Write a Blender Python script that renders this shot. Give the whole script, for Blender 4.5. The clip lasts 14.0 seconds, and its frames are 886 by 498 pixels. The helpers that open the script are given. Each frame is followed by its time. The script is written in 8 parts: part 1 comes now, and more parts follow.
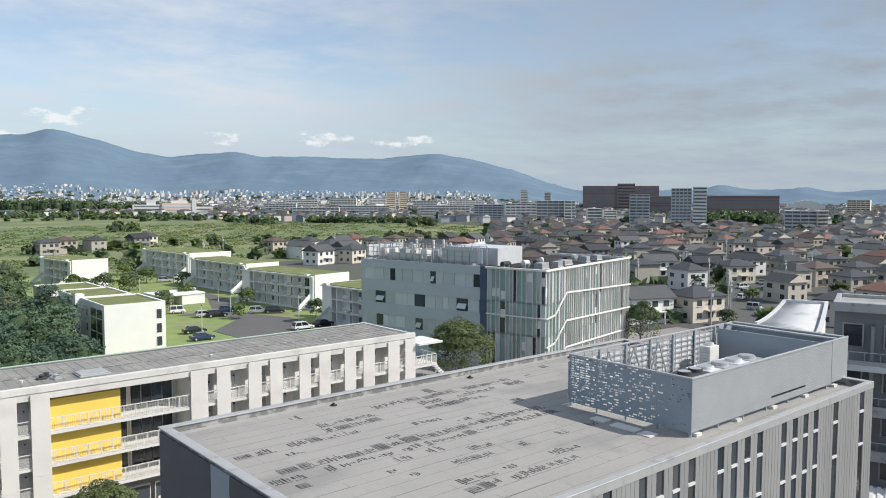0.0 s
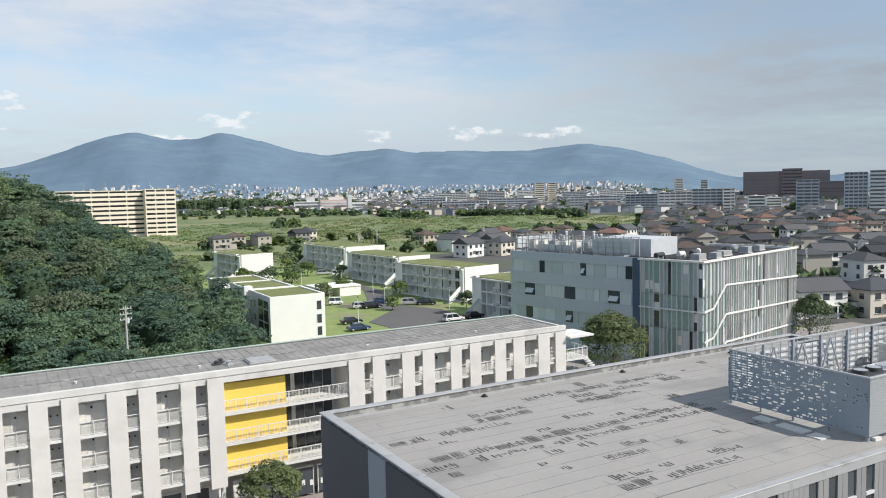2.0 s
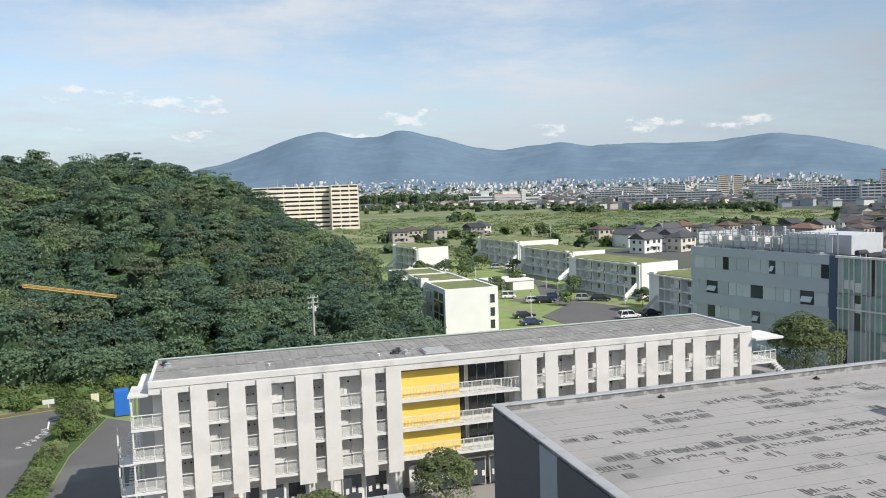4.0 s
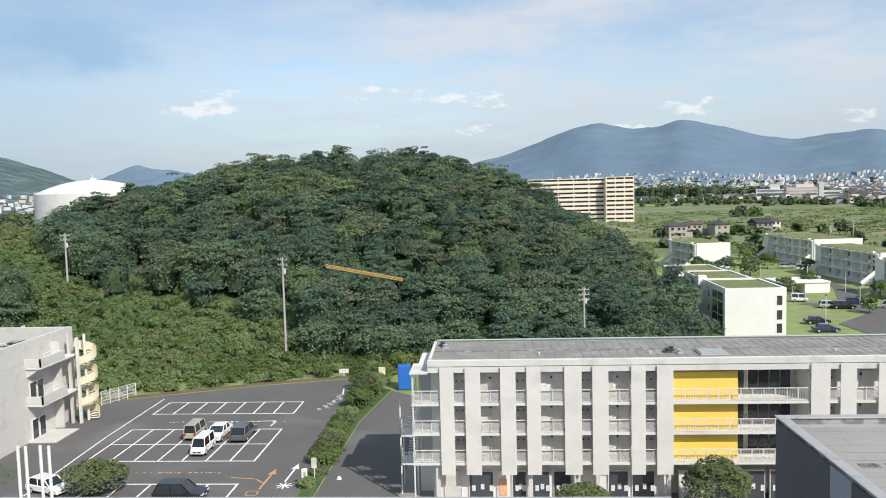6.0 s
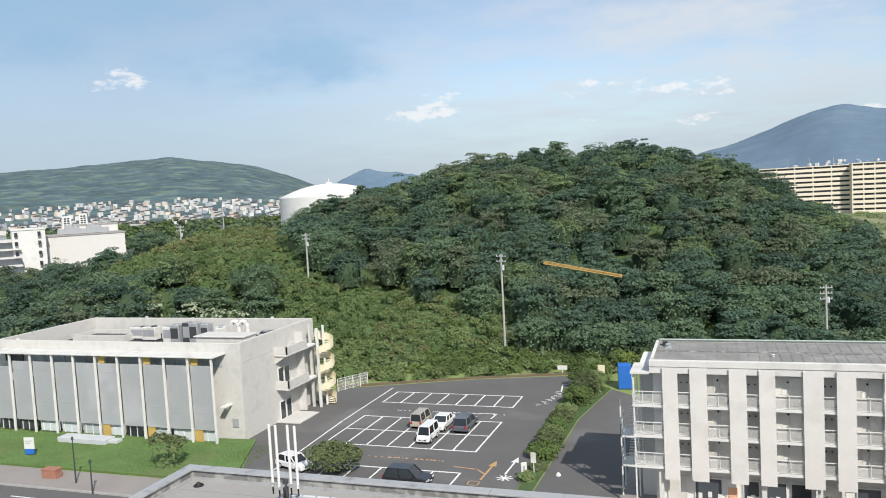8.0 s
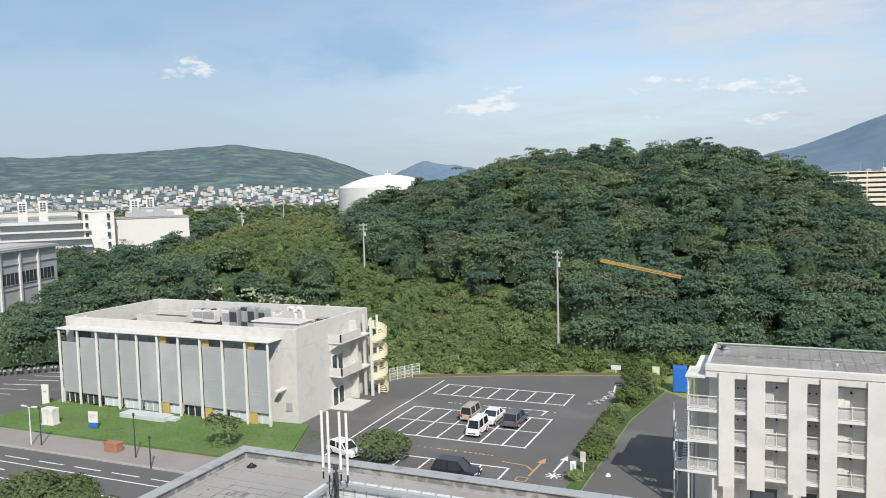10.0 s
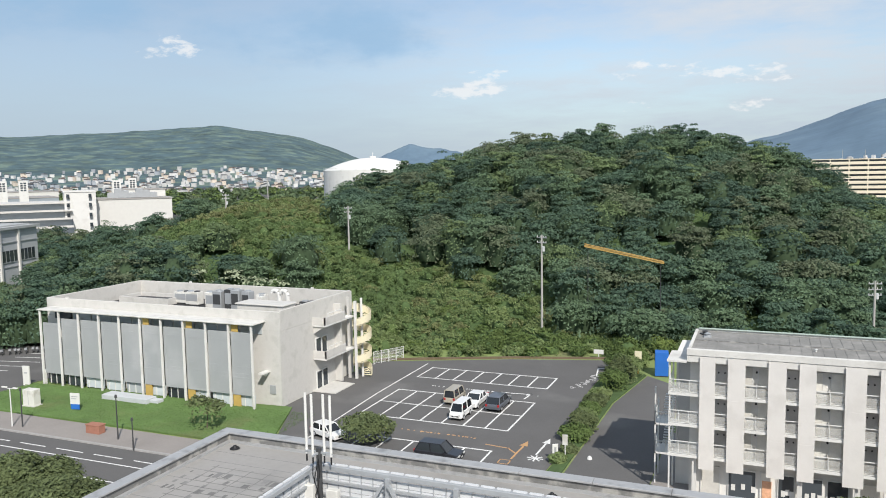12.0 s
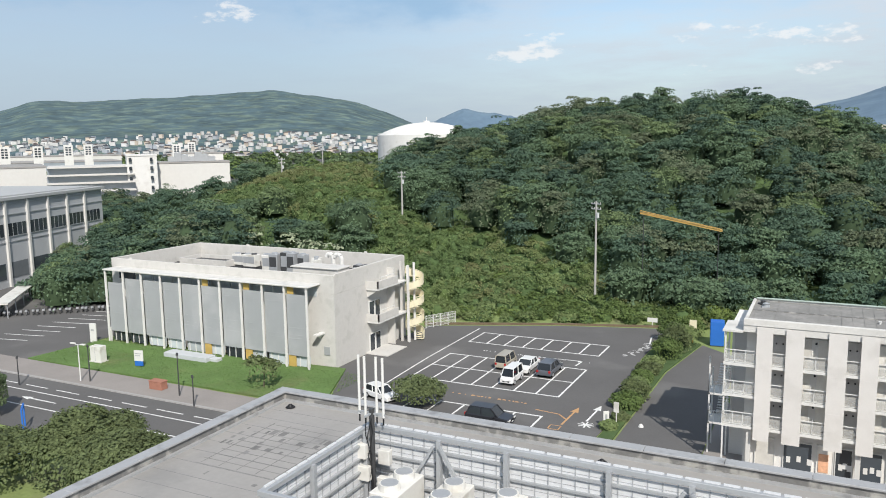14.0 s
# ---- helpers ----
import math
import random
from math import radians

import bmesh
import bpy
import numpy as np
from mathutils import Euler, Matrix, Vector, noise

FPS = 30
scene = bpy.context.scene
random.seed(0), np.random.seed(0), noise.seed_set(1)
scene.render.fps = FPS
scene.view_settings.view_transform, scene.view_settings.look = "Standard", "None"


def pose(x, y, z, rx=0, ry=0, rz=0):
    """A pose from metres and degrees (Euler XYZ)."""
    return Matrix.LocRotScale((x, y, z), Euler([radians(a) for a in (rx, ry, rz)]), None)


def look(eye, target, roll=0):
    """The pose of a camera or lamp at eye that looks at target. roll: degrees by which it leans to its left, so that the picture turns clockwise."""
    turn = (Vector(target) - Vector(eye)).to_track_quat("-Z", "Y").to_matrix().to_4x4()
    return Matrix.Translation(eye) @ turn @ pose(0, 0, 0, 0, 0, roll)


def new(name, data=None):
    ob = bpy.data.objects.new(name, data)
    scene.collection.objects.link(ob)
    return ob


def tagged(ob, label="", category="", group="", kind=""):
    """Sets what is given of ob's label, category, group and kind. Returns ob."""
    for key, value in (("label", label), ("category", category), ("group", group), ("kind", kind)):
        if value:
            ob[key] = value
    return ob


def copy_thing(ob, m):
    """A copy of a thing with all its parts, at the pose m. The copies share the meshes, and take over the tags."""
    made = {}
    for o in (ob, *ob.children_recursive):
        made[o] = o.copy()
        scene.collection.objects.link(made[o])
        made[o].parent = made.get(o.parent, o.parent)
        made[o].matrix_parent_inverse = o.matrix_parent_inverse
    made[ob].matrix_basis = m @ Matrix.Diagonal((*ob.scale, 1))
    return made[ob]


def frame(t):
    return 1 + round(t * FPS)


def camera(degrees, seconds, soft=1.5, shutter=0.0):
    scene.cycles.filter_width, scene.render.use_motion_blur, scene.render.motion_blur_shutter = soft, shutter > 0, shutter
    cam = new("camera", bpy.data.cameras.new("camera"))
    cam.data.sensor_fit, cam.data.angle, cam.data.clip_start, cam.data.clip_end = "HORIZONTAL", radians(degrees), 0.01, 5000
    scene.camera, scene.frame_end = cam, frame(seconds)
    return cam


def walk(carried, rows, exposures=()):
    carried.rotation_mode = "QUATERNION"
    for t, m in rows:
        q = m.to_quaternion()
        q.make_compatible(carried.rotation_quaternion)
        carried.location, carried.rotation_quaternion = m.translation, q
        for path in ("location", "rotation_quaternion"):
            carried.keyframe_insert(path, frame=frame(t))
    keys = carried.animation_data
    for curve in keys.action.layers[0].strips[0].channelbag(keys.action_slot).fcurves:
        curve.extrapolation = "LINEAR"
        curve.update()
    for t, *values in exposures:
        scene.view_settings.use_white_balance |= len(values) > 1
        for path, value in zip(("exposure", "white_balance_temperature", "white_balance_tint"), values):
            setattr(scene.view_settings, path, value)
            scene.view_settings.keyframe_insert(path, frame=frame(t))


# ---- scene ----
# camera: a hand-held pan from one high place, 59.5 degrees across
cam = camera(59.53, 14.0, soft=1.0)
EYE = Vector((0.0, 0.0, 27.0))
ROWS = [
    (0.0, 86.089, -0.138, -40.327),
    (0.5, 86.025, 0.371, -37.820),
    (1.0, 85.976, 0.657, -34.689),
    (1.5, 85.816, 0.988, -32.295),
    (2.0, 85.623, 1.230, -29.411),
    (2.2, 85.569, 1.398, -28.449),
    (4.3, 85.523, 1.584, -13.898),
    (4.5, 85.511, 1.513, -11.926),
    (5.0, 85.508, 1.380, -6.670),
    (5.5, 85.521, 1.344, -1.973),
    (6.0, 85.480, 1.440, 3.415),
    (6.5, 85.515, 2.215, 9.749),
    (7.0, 85.705, 3.062, 15.859),
    (7.5, 85.779, 3.161, 17.662),
    (8.0, 85.844, 3.099, 19.333),
    (8.5, 85.876, 2.524, 20.810),
    (8.7, 85.970, 2.460, 21.522),
    (11.0, 85.087, 1.314, 23.994),
    (11.5, 84.711, 1.210, 23.796),
    (12.0, 84.308, 0.921, 22.515),
    (12.5, 83.669, 0.576, 20.923),
    (13.0, 82.731, 0.570, 20.087),
    (13.5, 82.113, 0.360, 22.773),
    (14.0, 81.805, 0.787, 26.457),
]
walk(cam, [(t, pose(*EYE, rx, ry, rz)) for t, rx, ry, rz in ROWS], exposures=[(0.0, 0.0), (7.0, 0.0), (8.7, -0.03), (14.0, -0.06)])

# ---- world and sun ----
SUN = Vector((0.66, -0.80, 0.95)).normalized()
sun = new("sun", bpy.data.lights.new("sun", "SUN"))
sun.data.energy, sun.data.angle, sun.data.color = 4.7, radians(0.6), (1.0, 0.95, 0.88)
sun.matrix_world = look(SUN * 100, (0, 0, 0))
world = bpy.data.worlds.new("sky")
scene.world = world
world.use_nodes = True
wn, wl = world.node_tree.nodes, world.node_tree.links
wn.clear()


def wnode(kind, **props):
    n = wn.new(kind)
    for k, v in props.items():
        setattr(n, k, v)
    return n


def wmath(op, a, b=None, clamp=False):
    n = wnode("ShaderNodeMath", operation=op, use_clamp=clamp)
    for i, v in enumerate((a, b)):
        if v is None:
            continue
        if isinstance(v, (int, float)):
            n.inputs[i].default_value = v
        else:
            wl.new(v, n.inputs[i])
    return n.outputs[0]


sky = wnode("ShaderNodeTexSky", sky_type="NISHITA", sun_disc=False)
sky.sun_elevation = math.asin(SUN.z)
sky.sun_rotation = math.atan2(SUN.x, SUN.y)
sky.air_density, sky.dust_density, sky.ozone_density = 1.0, 0.4, 1.5
wc_ = wnode("ShaderNodeTexCoord")
sep = wnode("ShaderNodeSeparateXYZ")
wl.new(wc_.outputs["Generated"], sep.inputs[0])
rise = wmath("MAXIMUM", sep.outputs[2], 0.0)
flat = wmath("ADD", rise, 0.10)
comb = wnode("ShaderNodeCombineXYZ")
wl.new(wmath("DIVIDE", sep.outputs[0], flat), comb.inputs[0])
wl.new(wmath("DIVIDE", sep.outputs[1], flat), comb.inputs[1])


def wnoise(scale, detail, vec, lo, hi, rough=0.55):
    n = wnode("ShaderNodeTexNoise")
    n.inputs["Scale"].default_value, n.inputs["Detail"].default_value = scale, detail
    n.inputs["Roughness"].default_value = rough
    wl.new(vec, n.inputs["Vector"])
    r = wnode("ShaderNodeMapRange", interpolation_type="SMOOTHSTEP")
    r.inputs[1].default_value, r.inputs[2].default_value = lo, hi
    wl.new(n.outputs[0], r.inputs[0])
    return r.outputs[0]


# a high veil of cloud with blue gaps, and a few small heaps low down
veil = wnoise(0.55, 7, comb.outputs[0], 0.36, 0.62)
streak = wnoise(1.9, 9, comb.outputs[0], 0.38, 0.66, 0.65)
mp = wnode("ShaderNodeMapping")
mp.inputs["Scale"].default_value = (1.0, 1.0, 2.4)
wl.new(wc_.outputs["Generated"], mp.inputs[0])
bearing = wmath("MULTIPLY", wmath("ARCTAN2", sep.outputs[0], sep.outputs[1]), 57.2958)
height_ = wmath("MULTIPLY", wmath("ARCSINE", sep.outputs[2]), 57.2958)


def cloud(az, el, wide, high):
    """How far inside an oval of the sky a direction lies: 1 at the centre, 0 at the rim."""
    u = wmath("DIVIDE", wmath("SUBTRACT", bearing, az), wide)
    v = wmath("DIVIDE", wmath("SUBTRACT", height_, el), high)
    return wmath("SUBTRACT", 1.0, wmath("ADD", wmath("MULTIPLY", u, u), wmath("MULTIPLY", v, v)))


def gathered(ovals, amount, lo, hi, rough_):
    """Ovals of cloud with ragged rims."""
    best = cloud(*ovals[0])
    for o in ovals[1:]:
        best = wmath("MAXIMUM", best, cloud(*o))
    n = wnode("ShaderNodeTexNoise")
    n.inputs["Scale"].default_value, n.inputs["Detail"].default_value, n.inputs["Roughness"].default_value = rough_, 8, 0.62
    wl.new(mp.outputs[0], n.inputs["Vector"])
    ragged = wmath("ADD", wmath("MAXIMUM", best, -3.0), wmath("MULTIPLY", wmath("SUBTRACT", n.outputs[0], 0.5), amount))
    r = wnode("ShaderNodeMapRange", interpolation_type="SMOOTHSTEP")
    r.inputs[1].default_value, r.inputs[2].default_value = lo, hi
    wl.new(ragged, r.inputs[0])
    return r.outputs[0]


heap = gathered(((-41.3, 8.7, 2.3, 0.8), (-19.4, 6.3, 1.9, 0.95), (-21.0, 5.7, 2.2, 0.5), (-7.5, 6.85, 2.9, 0.75), (-1.5, 6.4, 3.0, 0.7), (-1.2, 4.5, 1.3, 0.9),
                 (-8.6, 4.65, 1.3, 0.5), (14.4, 5.2, 1.9, 0.7), (11.0, 3.95, 2.6, 0.5), (31.6, 4.1, 2.5, 0.7), (37.5, 3.95, 3.4, 0.5), (24.9, 4.1, 1.6, 0.5)), 8.0, 0.35, 1.5, 26.0)
gap = gathered(((-30.0, 10.0, 8.0, 2.6), (-36.0, 14.0, 14.0, 2.4), (-52.0, 12.0, 9.0, 3.0), (-3.0, 13.5, 7.0, 1.4)), 6.0, -0.6, 1.5, 5.0)
cover = wmath("ADD", wmath("MULTIPLY", veil, 0.6), wmath("MULTIPLY", streak, 0.42), clamp=True)
thin = wnode("ShaderNodeMapRange", interpolation_type="SMOOTHSTEP")
thin.inputs[1].default_value, thin.inputs[2].default_value, thin.inputs[3].default_value = -0.75, 0.05, 0.27
wl.new(sep.outputs[0], thin.inputs[0])
cover = wmath("MULTIPLY", wmath("ADD", wmath("MULTIPLY", cover, 0.82), 0.16, clamp=True), thin.outputs[0])
dull = wnode("ShaderNodeMapRange", interpolation_type="SMOOTHSTEP")
dull.inputs[1].default_value, dull.inputs[2].default_value = 0.4, 0.95
wl.new(sep.outputs[0], dull.inputs[0])


def wmix(fac, a, b):
    n = wnode("ShaderNodeMix", data_type="RGBA")
    wl.new(fac, n.inputs[0])
    for i, v in ((6, a), (7, b)):
        if isinstance(v, tuple):
            n.inputs[i].default_value = (*v, 1)
        else:
            wl.new(v, n.inputs[i])
    return n.outputs[2]


tone = wmix(cover, sky.outputs[0], wmix(dull.outputs[0], (5.0, 5.3, 5.7), (2.45, 2.7, 3.05)))
low_ = wnode("ShaderNodeMapRange", interpolation_type="SMOOTHSTEP")
low_.inputs[1].default_value, low_.inputs[2].default_value, low_.inputs[4].default_value = 0.16, 0.0, 0.8
wl.new(rise, low_.inputs[0])
tone = wmix(low_.outputs[0], tone, (3.15, 3.87, 4.62))
west = wnode("ShaderNodeMapRange", interpolation_type="SMOOTHSTEP")
west.inputs[1].default_value, west.inputs[2].default_value, west.inputs[4].default_value = -8.0, -42.0, 0.6
wl.new(bearing, west.inputs[0])
tone = wmix(west.outputs[0], tone, (2.7, 3.45, 4.4))
tone = wmix(wmath("MULTIPLY", dull.outputs[0], 0.3), tone, (2.2, 2.55, 3.0))
tone = wmix(wmath("MULTIPLY", gap, 0.8), tone, (2.3, 3.7, 5.3))
tone = wmix(wmath("MULTIPLY", heap, 0.72), tone, (6.6, 6.65, 6.7))
bg = wnode("ShaderNodeBackground")
bg.inputs[1].default_value = 0.145
wl.new(tone, bg.inputs[0])
wl.new(bg.outputs[0], wnode("ShaderNodeOutputWorld").inputs[0])

# ---- materials ----
def material(name, colour, rough=0.7, vary=0.18, scale=0.6, grain=9.0, bump=0.15, metal=0.0, spread=0.0, stain=None, stain_scale=0.15, stain_lo=0.52, stain_hi=0.7, island=0.0, through_light=0.0):
    """A surface in one colour, with variation at two scales, relief, and a second tone in patches."""
    m = bpy.data.materials.new(name)
    m.use_nodes = True
    nt, n = m.node_tree, m.node_tree.nodes
    bsdf = n["Principled BSDF"]
    geo = n.new("ShaderNodeNewGeometry")

    def noise_at(s, detail):
        t = n.new("ShaderNodeTexNoise")
        t.inputs["Scale"].default_value, t.inputs["Detail"].default_value = s, detail
        nt.links.new(geo.outputs["Position"], t.inputs["Vector"])
        return t.outputs[0]

    def calc(op, a, b):
        t = n.new("ShaderNodeMath")
        t.operation = op
        for i, v in enumerate((a, b)):
            if isinstance(v, (int, float)):
                t.inputs[i].default_value = v
            else:
                nt.links.new(v, t.inputs[i])
        return t.outputs[0]

    big, fine = noise_at(scale, 4), noise_at(grain, 3)
    value = calc("ADD", calc("MULTIPLY", calc("SUBTRACT", big, 0.5), 2.4 * vary), calc("MULTIPLY", calc("SUBTRACT", fine, 0.5), 1.6 * vary))
    if spread:
        info = n.new("ShaderNodeObjectInfo")
        value = calc("ADD", value, calc("MULTIPLY", calc("SUBTRACT", info.outputs["Random"], 0.5), 2 * spread))
    if island:
        value = calc("ADD", value, calc("MULTIPLY", calc("SUBTRACT", geo.outputs["Random Per Island"], 0.5), 2 * island))
    base = n.new("ShaderNodeMix")
    base.data_type = "RGBA"
    base.inputs[6].default_value = (*colour, 1)
    base.inputs[7].default_value = (*(stain or colour), 1)
    base.inputs[0].default_value = 0
    if stain:
        r = n.new("ShaderNodeMapRange")
        r.interpolation_type = "SMOOTHSTEP"
        r.inputs[1].default_value, r.inputs[2].default_value = stain_lo, stain_hi
        nt.links.new(noise_at(stain_scale, 6), r.inputs[0])
        nt.links.new(r.outputs[0], base.inputs[0])
    hsv = n.new("ShaderNodeHueSaturation")
    nt.links.new(base.outputs[2], hsv.inputs["Color"])
    nt.links.new(calc("ADD", value, 1.0), hsv.inputs["Value"])
    nt.links.new(hsv.outputs[0], bsdf.inputs["Base Color"])
    bsdf.inputs["Roughness"].default_value, bsdf.inputs["Metallic"].default_value = rough, metal
    bsdf.inputs["Specular IOR Level"].default_value = 0.3
    if bump:
        b = n.new("ShaderNodeBump")
        b.inputs["Strength"].default_value, b.inputs["Distance"].default_value = bump, 0.05
        nt.links.new(fine, b.inputs["Height"])
        nt.links.new(b.outputs[0], bsdf.inputs["Normal"])
    if through_light:
        tr = n.new("ShaderNodeBsdfTranslucent")
        nt.links.new(hsv.outputs[0], tr.inputs[0])
        mix = n.new("ShaderNodeMixShader")
        mix.inputs[0].default_value = through_light
        nt.links.new(bsdf.outputs[0], mix.inputs[1])
        nt.links.new(tr.outputs[0], mix.inputs[2])
        nt.links.new(mix.outputs[0], n["Material Output"].inputs[0])
    return m


GRASS = material("grass", (0.115, 0.19, 0.06), 0.9, 0.3, 0.25, 3.0, 0.4, stain=(0.15, 0.185, 0.075), stain_scale=0.12)
MEADOW = material("meadow", (0.145, 0.185, 0.085), 0.9, 0.3, 0.06, 0.6, 0.4, stain=(0.235, 0.235, 0.125), stain_scale=0.012, stain_lo=0.46, stain_hi=0.62)
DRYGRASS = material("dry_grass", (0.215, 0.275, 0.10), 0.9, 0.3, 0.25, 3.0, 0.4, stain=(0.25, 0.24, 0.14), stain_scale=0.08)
UNDER = material("undergrowth", (0.075, 0.12, 0.045), 0.95, 0.35, 0.3, 2.0, 0.5, stain=(0.09, 0.13, 0.04), stain_scale=0.08)
TOWN = material("town_ground", (0.105, 0.104, 0.10), 0.9, 0.25, 0.02, 0.3, 0.0, stain=(0.08, 0.10, 0.06), stain_scale=0.01, stain_lo=0.5, stain_hi=0.6)
ASPHALT = material("asphalt", (0.125, 0.122, 0.12), 0.9, 0.14, 0.15, 6.0, 0.2, stain=(0.16, 0.157, 0.153), stain_scale=0.1)
PAVING = material("paving", (0.285, 0.262, 0.245), 0.9, 0.12, 0.3, 5.0, 0.15)
KERB = material("kerb", (0.38, 0.37, 0.36), 0.9, 0.15, 0.5, 8.0)
PAINT = material("road_paint", (0.74, 0.74, 0.72), 0.8, 0.12, 1.2, 8.0, stain=(0.4, 0.4, 0.39), stain_scale=2.5, stain_lo=0.6)
ORANGE = material("orange_paint", (0.50, 0.30, 0.15), 0.8, 0.15, 1.2, 8.0)
CONCRETE = material("pale_concrete", (0.60, 0.585, 0.555), 0.9, 0.09, 0.8, 6.0, 0.15, stain=(0.51, 0.50, 0.47), stain_scale=0.8, stain_lo=0.48, stain_hi=0.72)
FASCIA = material("weathered_white", (0.64, 0.63, 0.60), 0.85, 0.1, 0.6, 5.0, 0.15, stain=(0.50, 0.49, 0.46), stain_scale=0.5, stain_lo=0.5, stain_hi=0.75)
WHITE = material("white_paint", (0.70, 0.695, 0.67), 0.75, 0.05, 0.5, 6.0, 0.08, stain=(0.64, 0.63, 0.6), stain_scale=0.4)
PANEL = material("grey_white_panel", (0.64, 0.63, 0.60), 0.6, 0.05, 0.7, 14.0, 0.1)
PIERCED = material("pierced_white_sheet", (0.785, 0.76, 0.725), 0.55, 0.06, 0.7, 14.0, 0.1, stain=(0.72, 0.695, 0.66), stain_scale=0.5)
PIERCED.node_tree.nodes["Principled BSDF"].inputs["Alpha"].default_value = 0.84
ROOFING = material("roof_membrane", (0.33, 0.318, 0.302), 0.85, 0.10, 0.3, 5.0, 0.12, stain=(0.265, 0.26, 0.25), stain_scale=0.22)
DARKROOF = material("grey_roofing", (0.25, 0.245, 0.232), 0.9, 0.2, 0.5, 4.0, 0.2, stain=(0.29, 0.28, 0.265), stain_scale=0.5, stain_lo=0.45, stain_hi=0.68)
STEEL = material("galvanised_steel", (0.42, 0.435, 0.45), 0.5, 0.08, 0.8, 10.0, 0.05, metal=0.3)
DARKWALL = material("dark_cladding", (0.085, 0.09, 0.105), 0.6, 0.1, 0.5, 8.0, 0.05)
LABWALL = material("lab_cladding", (0.46, 0.49, 0.535), 0.6, 0.06, 0.4, 8.0, 0.05)
GREYWALL = material("blue_grey_cladding", (0.31, 0.35, 0.385), 0.6, 0.06, 0.4, 8.0, 0.05)
YELLOW = material("yellow_wall", (0.86, 0.62, 0.13), 0.7, 0.05, 0.6, 8.0, 0.05)
MOSS = material("roof_turf", (0.165, 0.19, 0.075), 0.95, 0.25, 0.5, 3.0, 0.4, stain=(0.25, 0.245, 0.13), stain_scale=0.3)
LEAF = material("leaf", (0.105, 0.15, 0.075), 0.75, 0.5, 0.055, 0.8, 0.0, island=0.28, through_light=0.22, stain=(0.14, 0.175, 0.08), stain_scale=0.04)
BARK = material("bark", (0.13, 0.105, 0.08), 0.95, 0.25, 1.0, 8.0, 0.5)


def glass(name, colour, rough=0.06):
    m = material(name, colour, rough, 0.25, 0.12, 1.0, 0.0, spread=0.35)
    m.node_tree.nodes["Principled BSDF"].inputs["Specular IOR Level"].default_value = 0.6
    return m


WINDOW = glass("window_glass", (0.05, 0.06, 0.07))
GREENGLASS = material("green_glass", (0.29, 0.39, 0.36), 0.15, 0.1, 0.3, 2.0, 0.0, spread=0.2)
BLIND = material("window_blind", (0.52, 0.56, 0.58), 0.5, 0.1, 0.3, 6.0, 0.0, spread=0.18)
CURTAIN = material("curtained_window", (0.70, 0.68, 0.63), 0.5, 0.12, 1.5, 10.0, 0.0, spread=0.15)
DOORGREY = material("grey_door", (0.50, 0.49, 0.48), 0.5, 0.1, 1.0, 10.0, 0.0, spread=0.15)
REAR = material("recess_wall", (0.74, 0.725, 0.69), 0.8, 0.08, 0.6, 8.0, 0.05)
MESHGREY = material("grey_mesh_screen", (0.36, 0.375, 0.385), 0.6, 0.06, 0.5, 12.0, 0.1, stain=(0.42, 0.43, 0.44), stain_scale=0.2)
OCHRE = material("ochre_door", (0.52, 0.36, 0.11), 0.7, 0.1, 1.0, 8.0, 0.05)
CREAM = material("cream_paint", (0.74, 0.68, 0.50), 0.6, 0.08, 1.0, 8.0, 0.05)
BLACK = material("black_plastic", (0.02, 0.02, 0.022), 0.5, 0.1, 1.0, 8.0, 0.0)
DARKSTEEL = material("dark_steel", (0.06, 0.062, 0.065), 0.5, 0.1, 1.0, 8.0, 0.0)
COPING = material("grey_coping", (0.41, 0.415, 0.42), 0.55, 0.1, 0.8, 8.0, 0.05, metal=0.2, stain=(0.25, 0.25, 0.25), stain_scale=1.3, stain_lo=0.54, stain_hi=0.78)
PARAPET = material("parapet_render", (0.19, 0.188, 0.182), 0.85, 0.25, 1.6, 7.0, 0.15, stain=(0.33, 0.322, 0.30), stain_scale=1.6, stain_lo=0.48, stain_hi=0.62)
CLAD = material("ribbed_cladding", (0.265, 0.268, 0.268), 0.6, 0.06, 0.5, 8.0, 0.05, spread=0.07)
PATCH = material("worn_patch", (0.08, 0.078, 0.076), 0.9, 0.25, 1.5, 6.0, 0.1, island=0.35)
SEAM = material("membrane_seam", (0.20, 0.20, 0.205), 0.9, 0.2, 1.5, 6.0, 0.1)
UNITWHITE = material("enamelled_casing", (0.70, 0.69, 0.65), 0.5, 0.05, 1.0, 8.0, 0.05, stain=(0.56, 0.54, 0.49), stain_scale=0.9)
LOUVRE = material("pale_louvre", (0.62, 0.63, 0.64), 0.5, 0.06, 0.8, 8.0, 0.05)
BLUEBOX = material("blue_sheet", (0.03, 0.15, 0.52), 0.5, 0.08, 1.0, 8.0, 0.05)
GLAZING = material("pale_glazing", (0.17, 0.185, 0.20), 0.3, 0.15, 0.1, 1.0, 0.0, spread=0.3)
PALEMESH = material("pale_mesh", (0.52, 0.54, 0.56), 0.6, 0.12, 0.8, 9.0, 0.0)
TARROOF = material("tar_roofing", (0.055, 0.055, 0.058), 0.9, 0.25, 0.5, 4.0, 0.2, stain=(0.10, 0.095, 0.09), stain_scale=0.3)
TARROOF.node_tree.nodes["Principled BSDF"].inputs["Specular IOR Level"].default_value = 0.05
WORN = material("faded_patch", (0.20, 0.196, 0.19), 0.9, 0.25, 1.5, 6.0, 0.1, island=0.25)
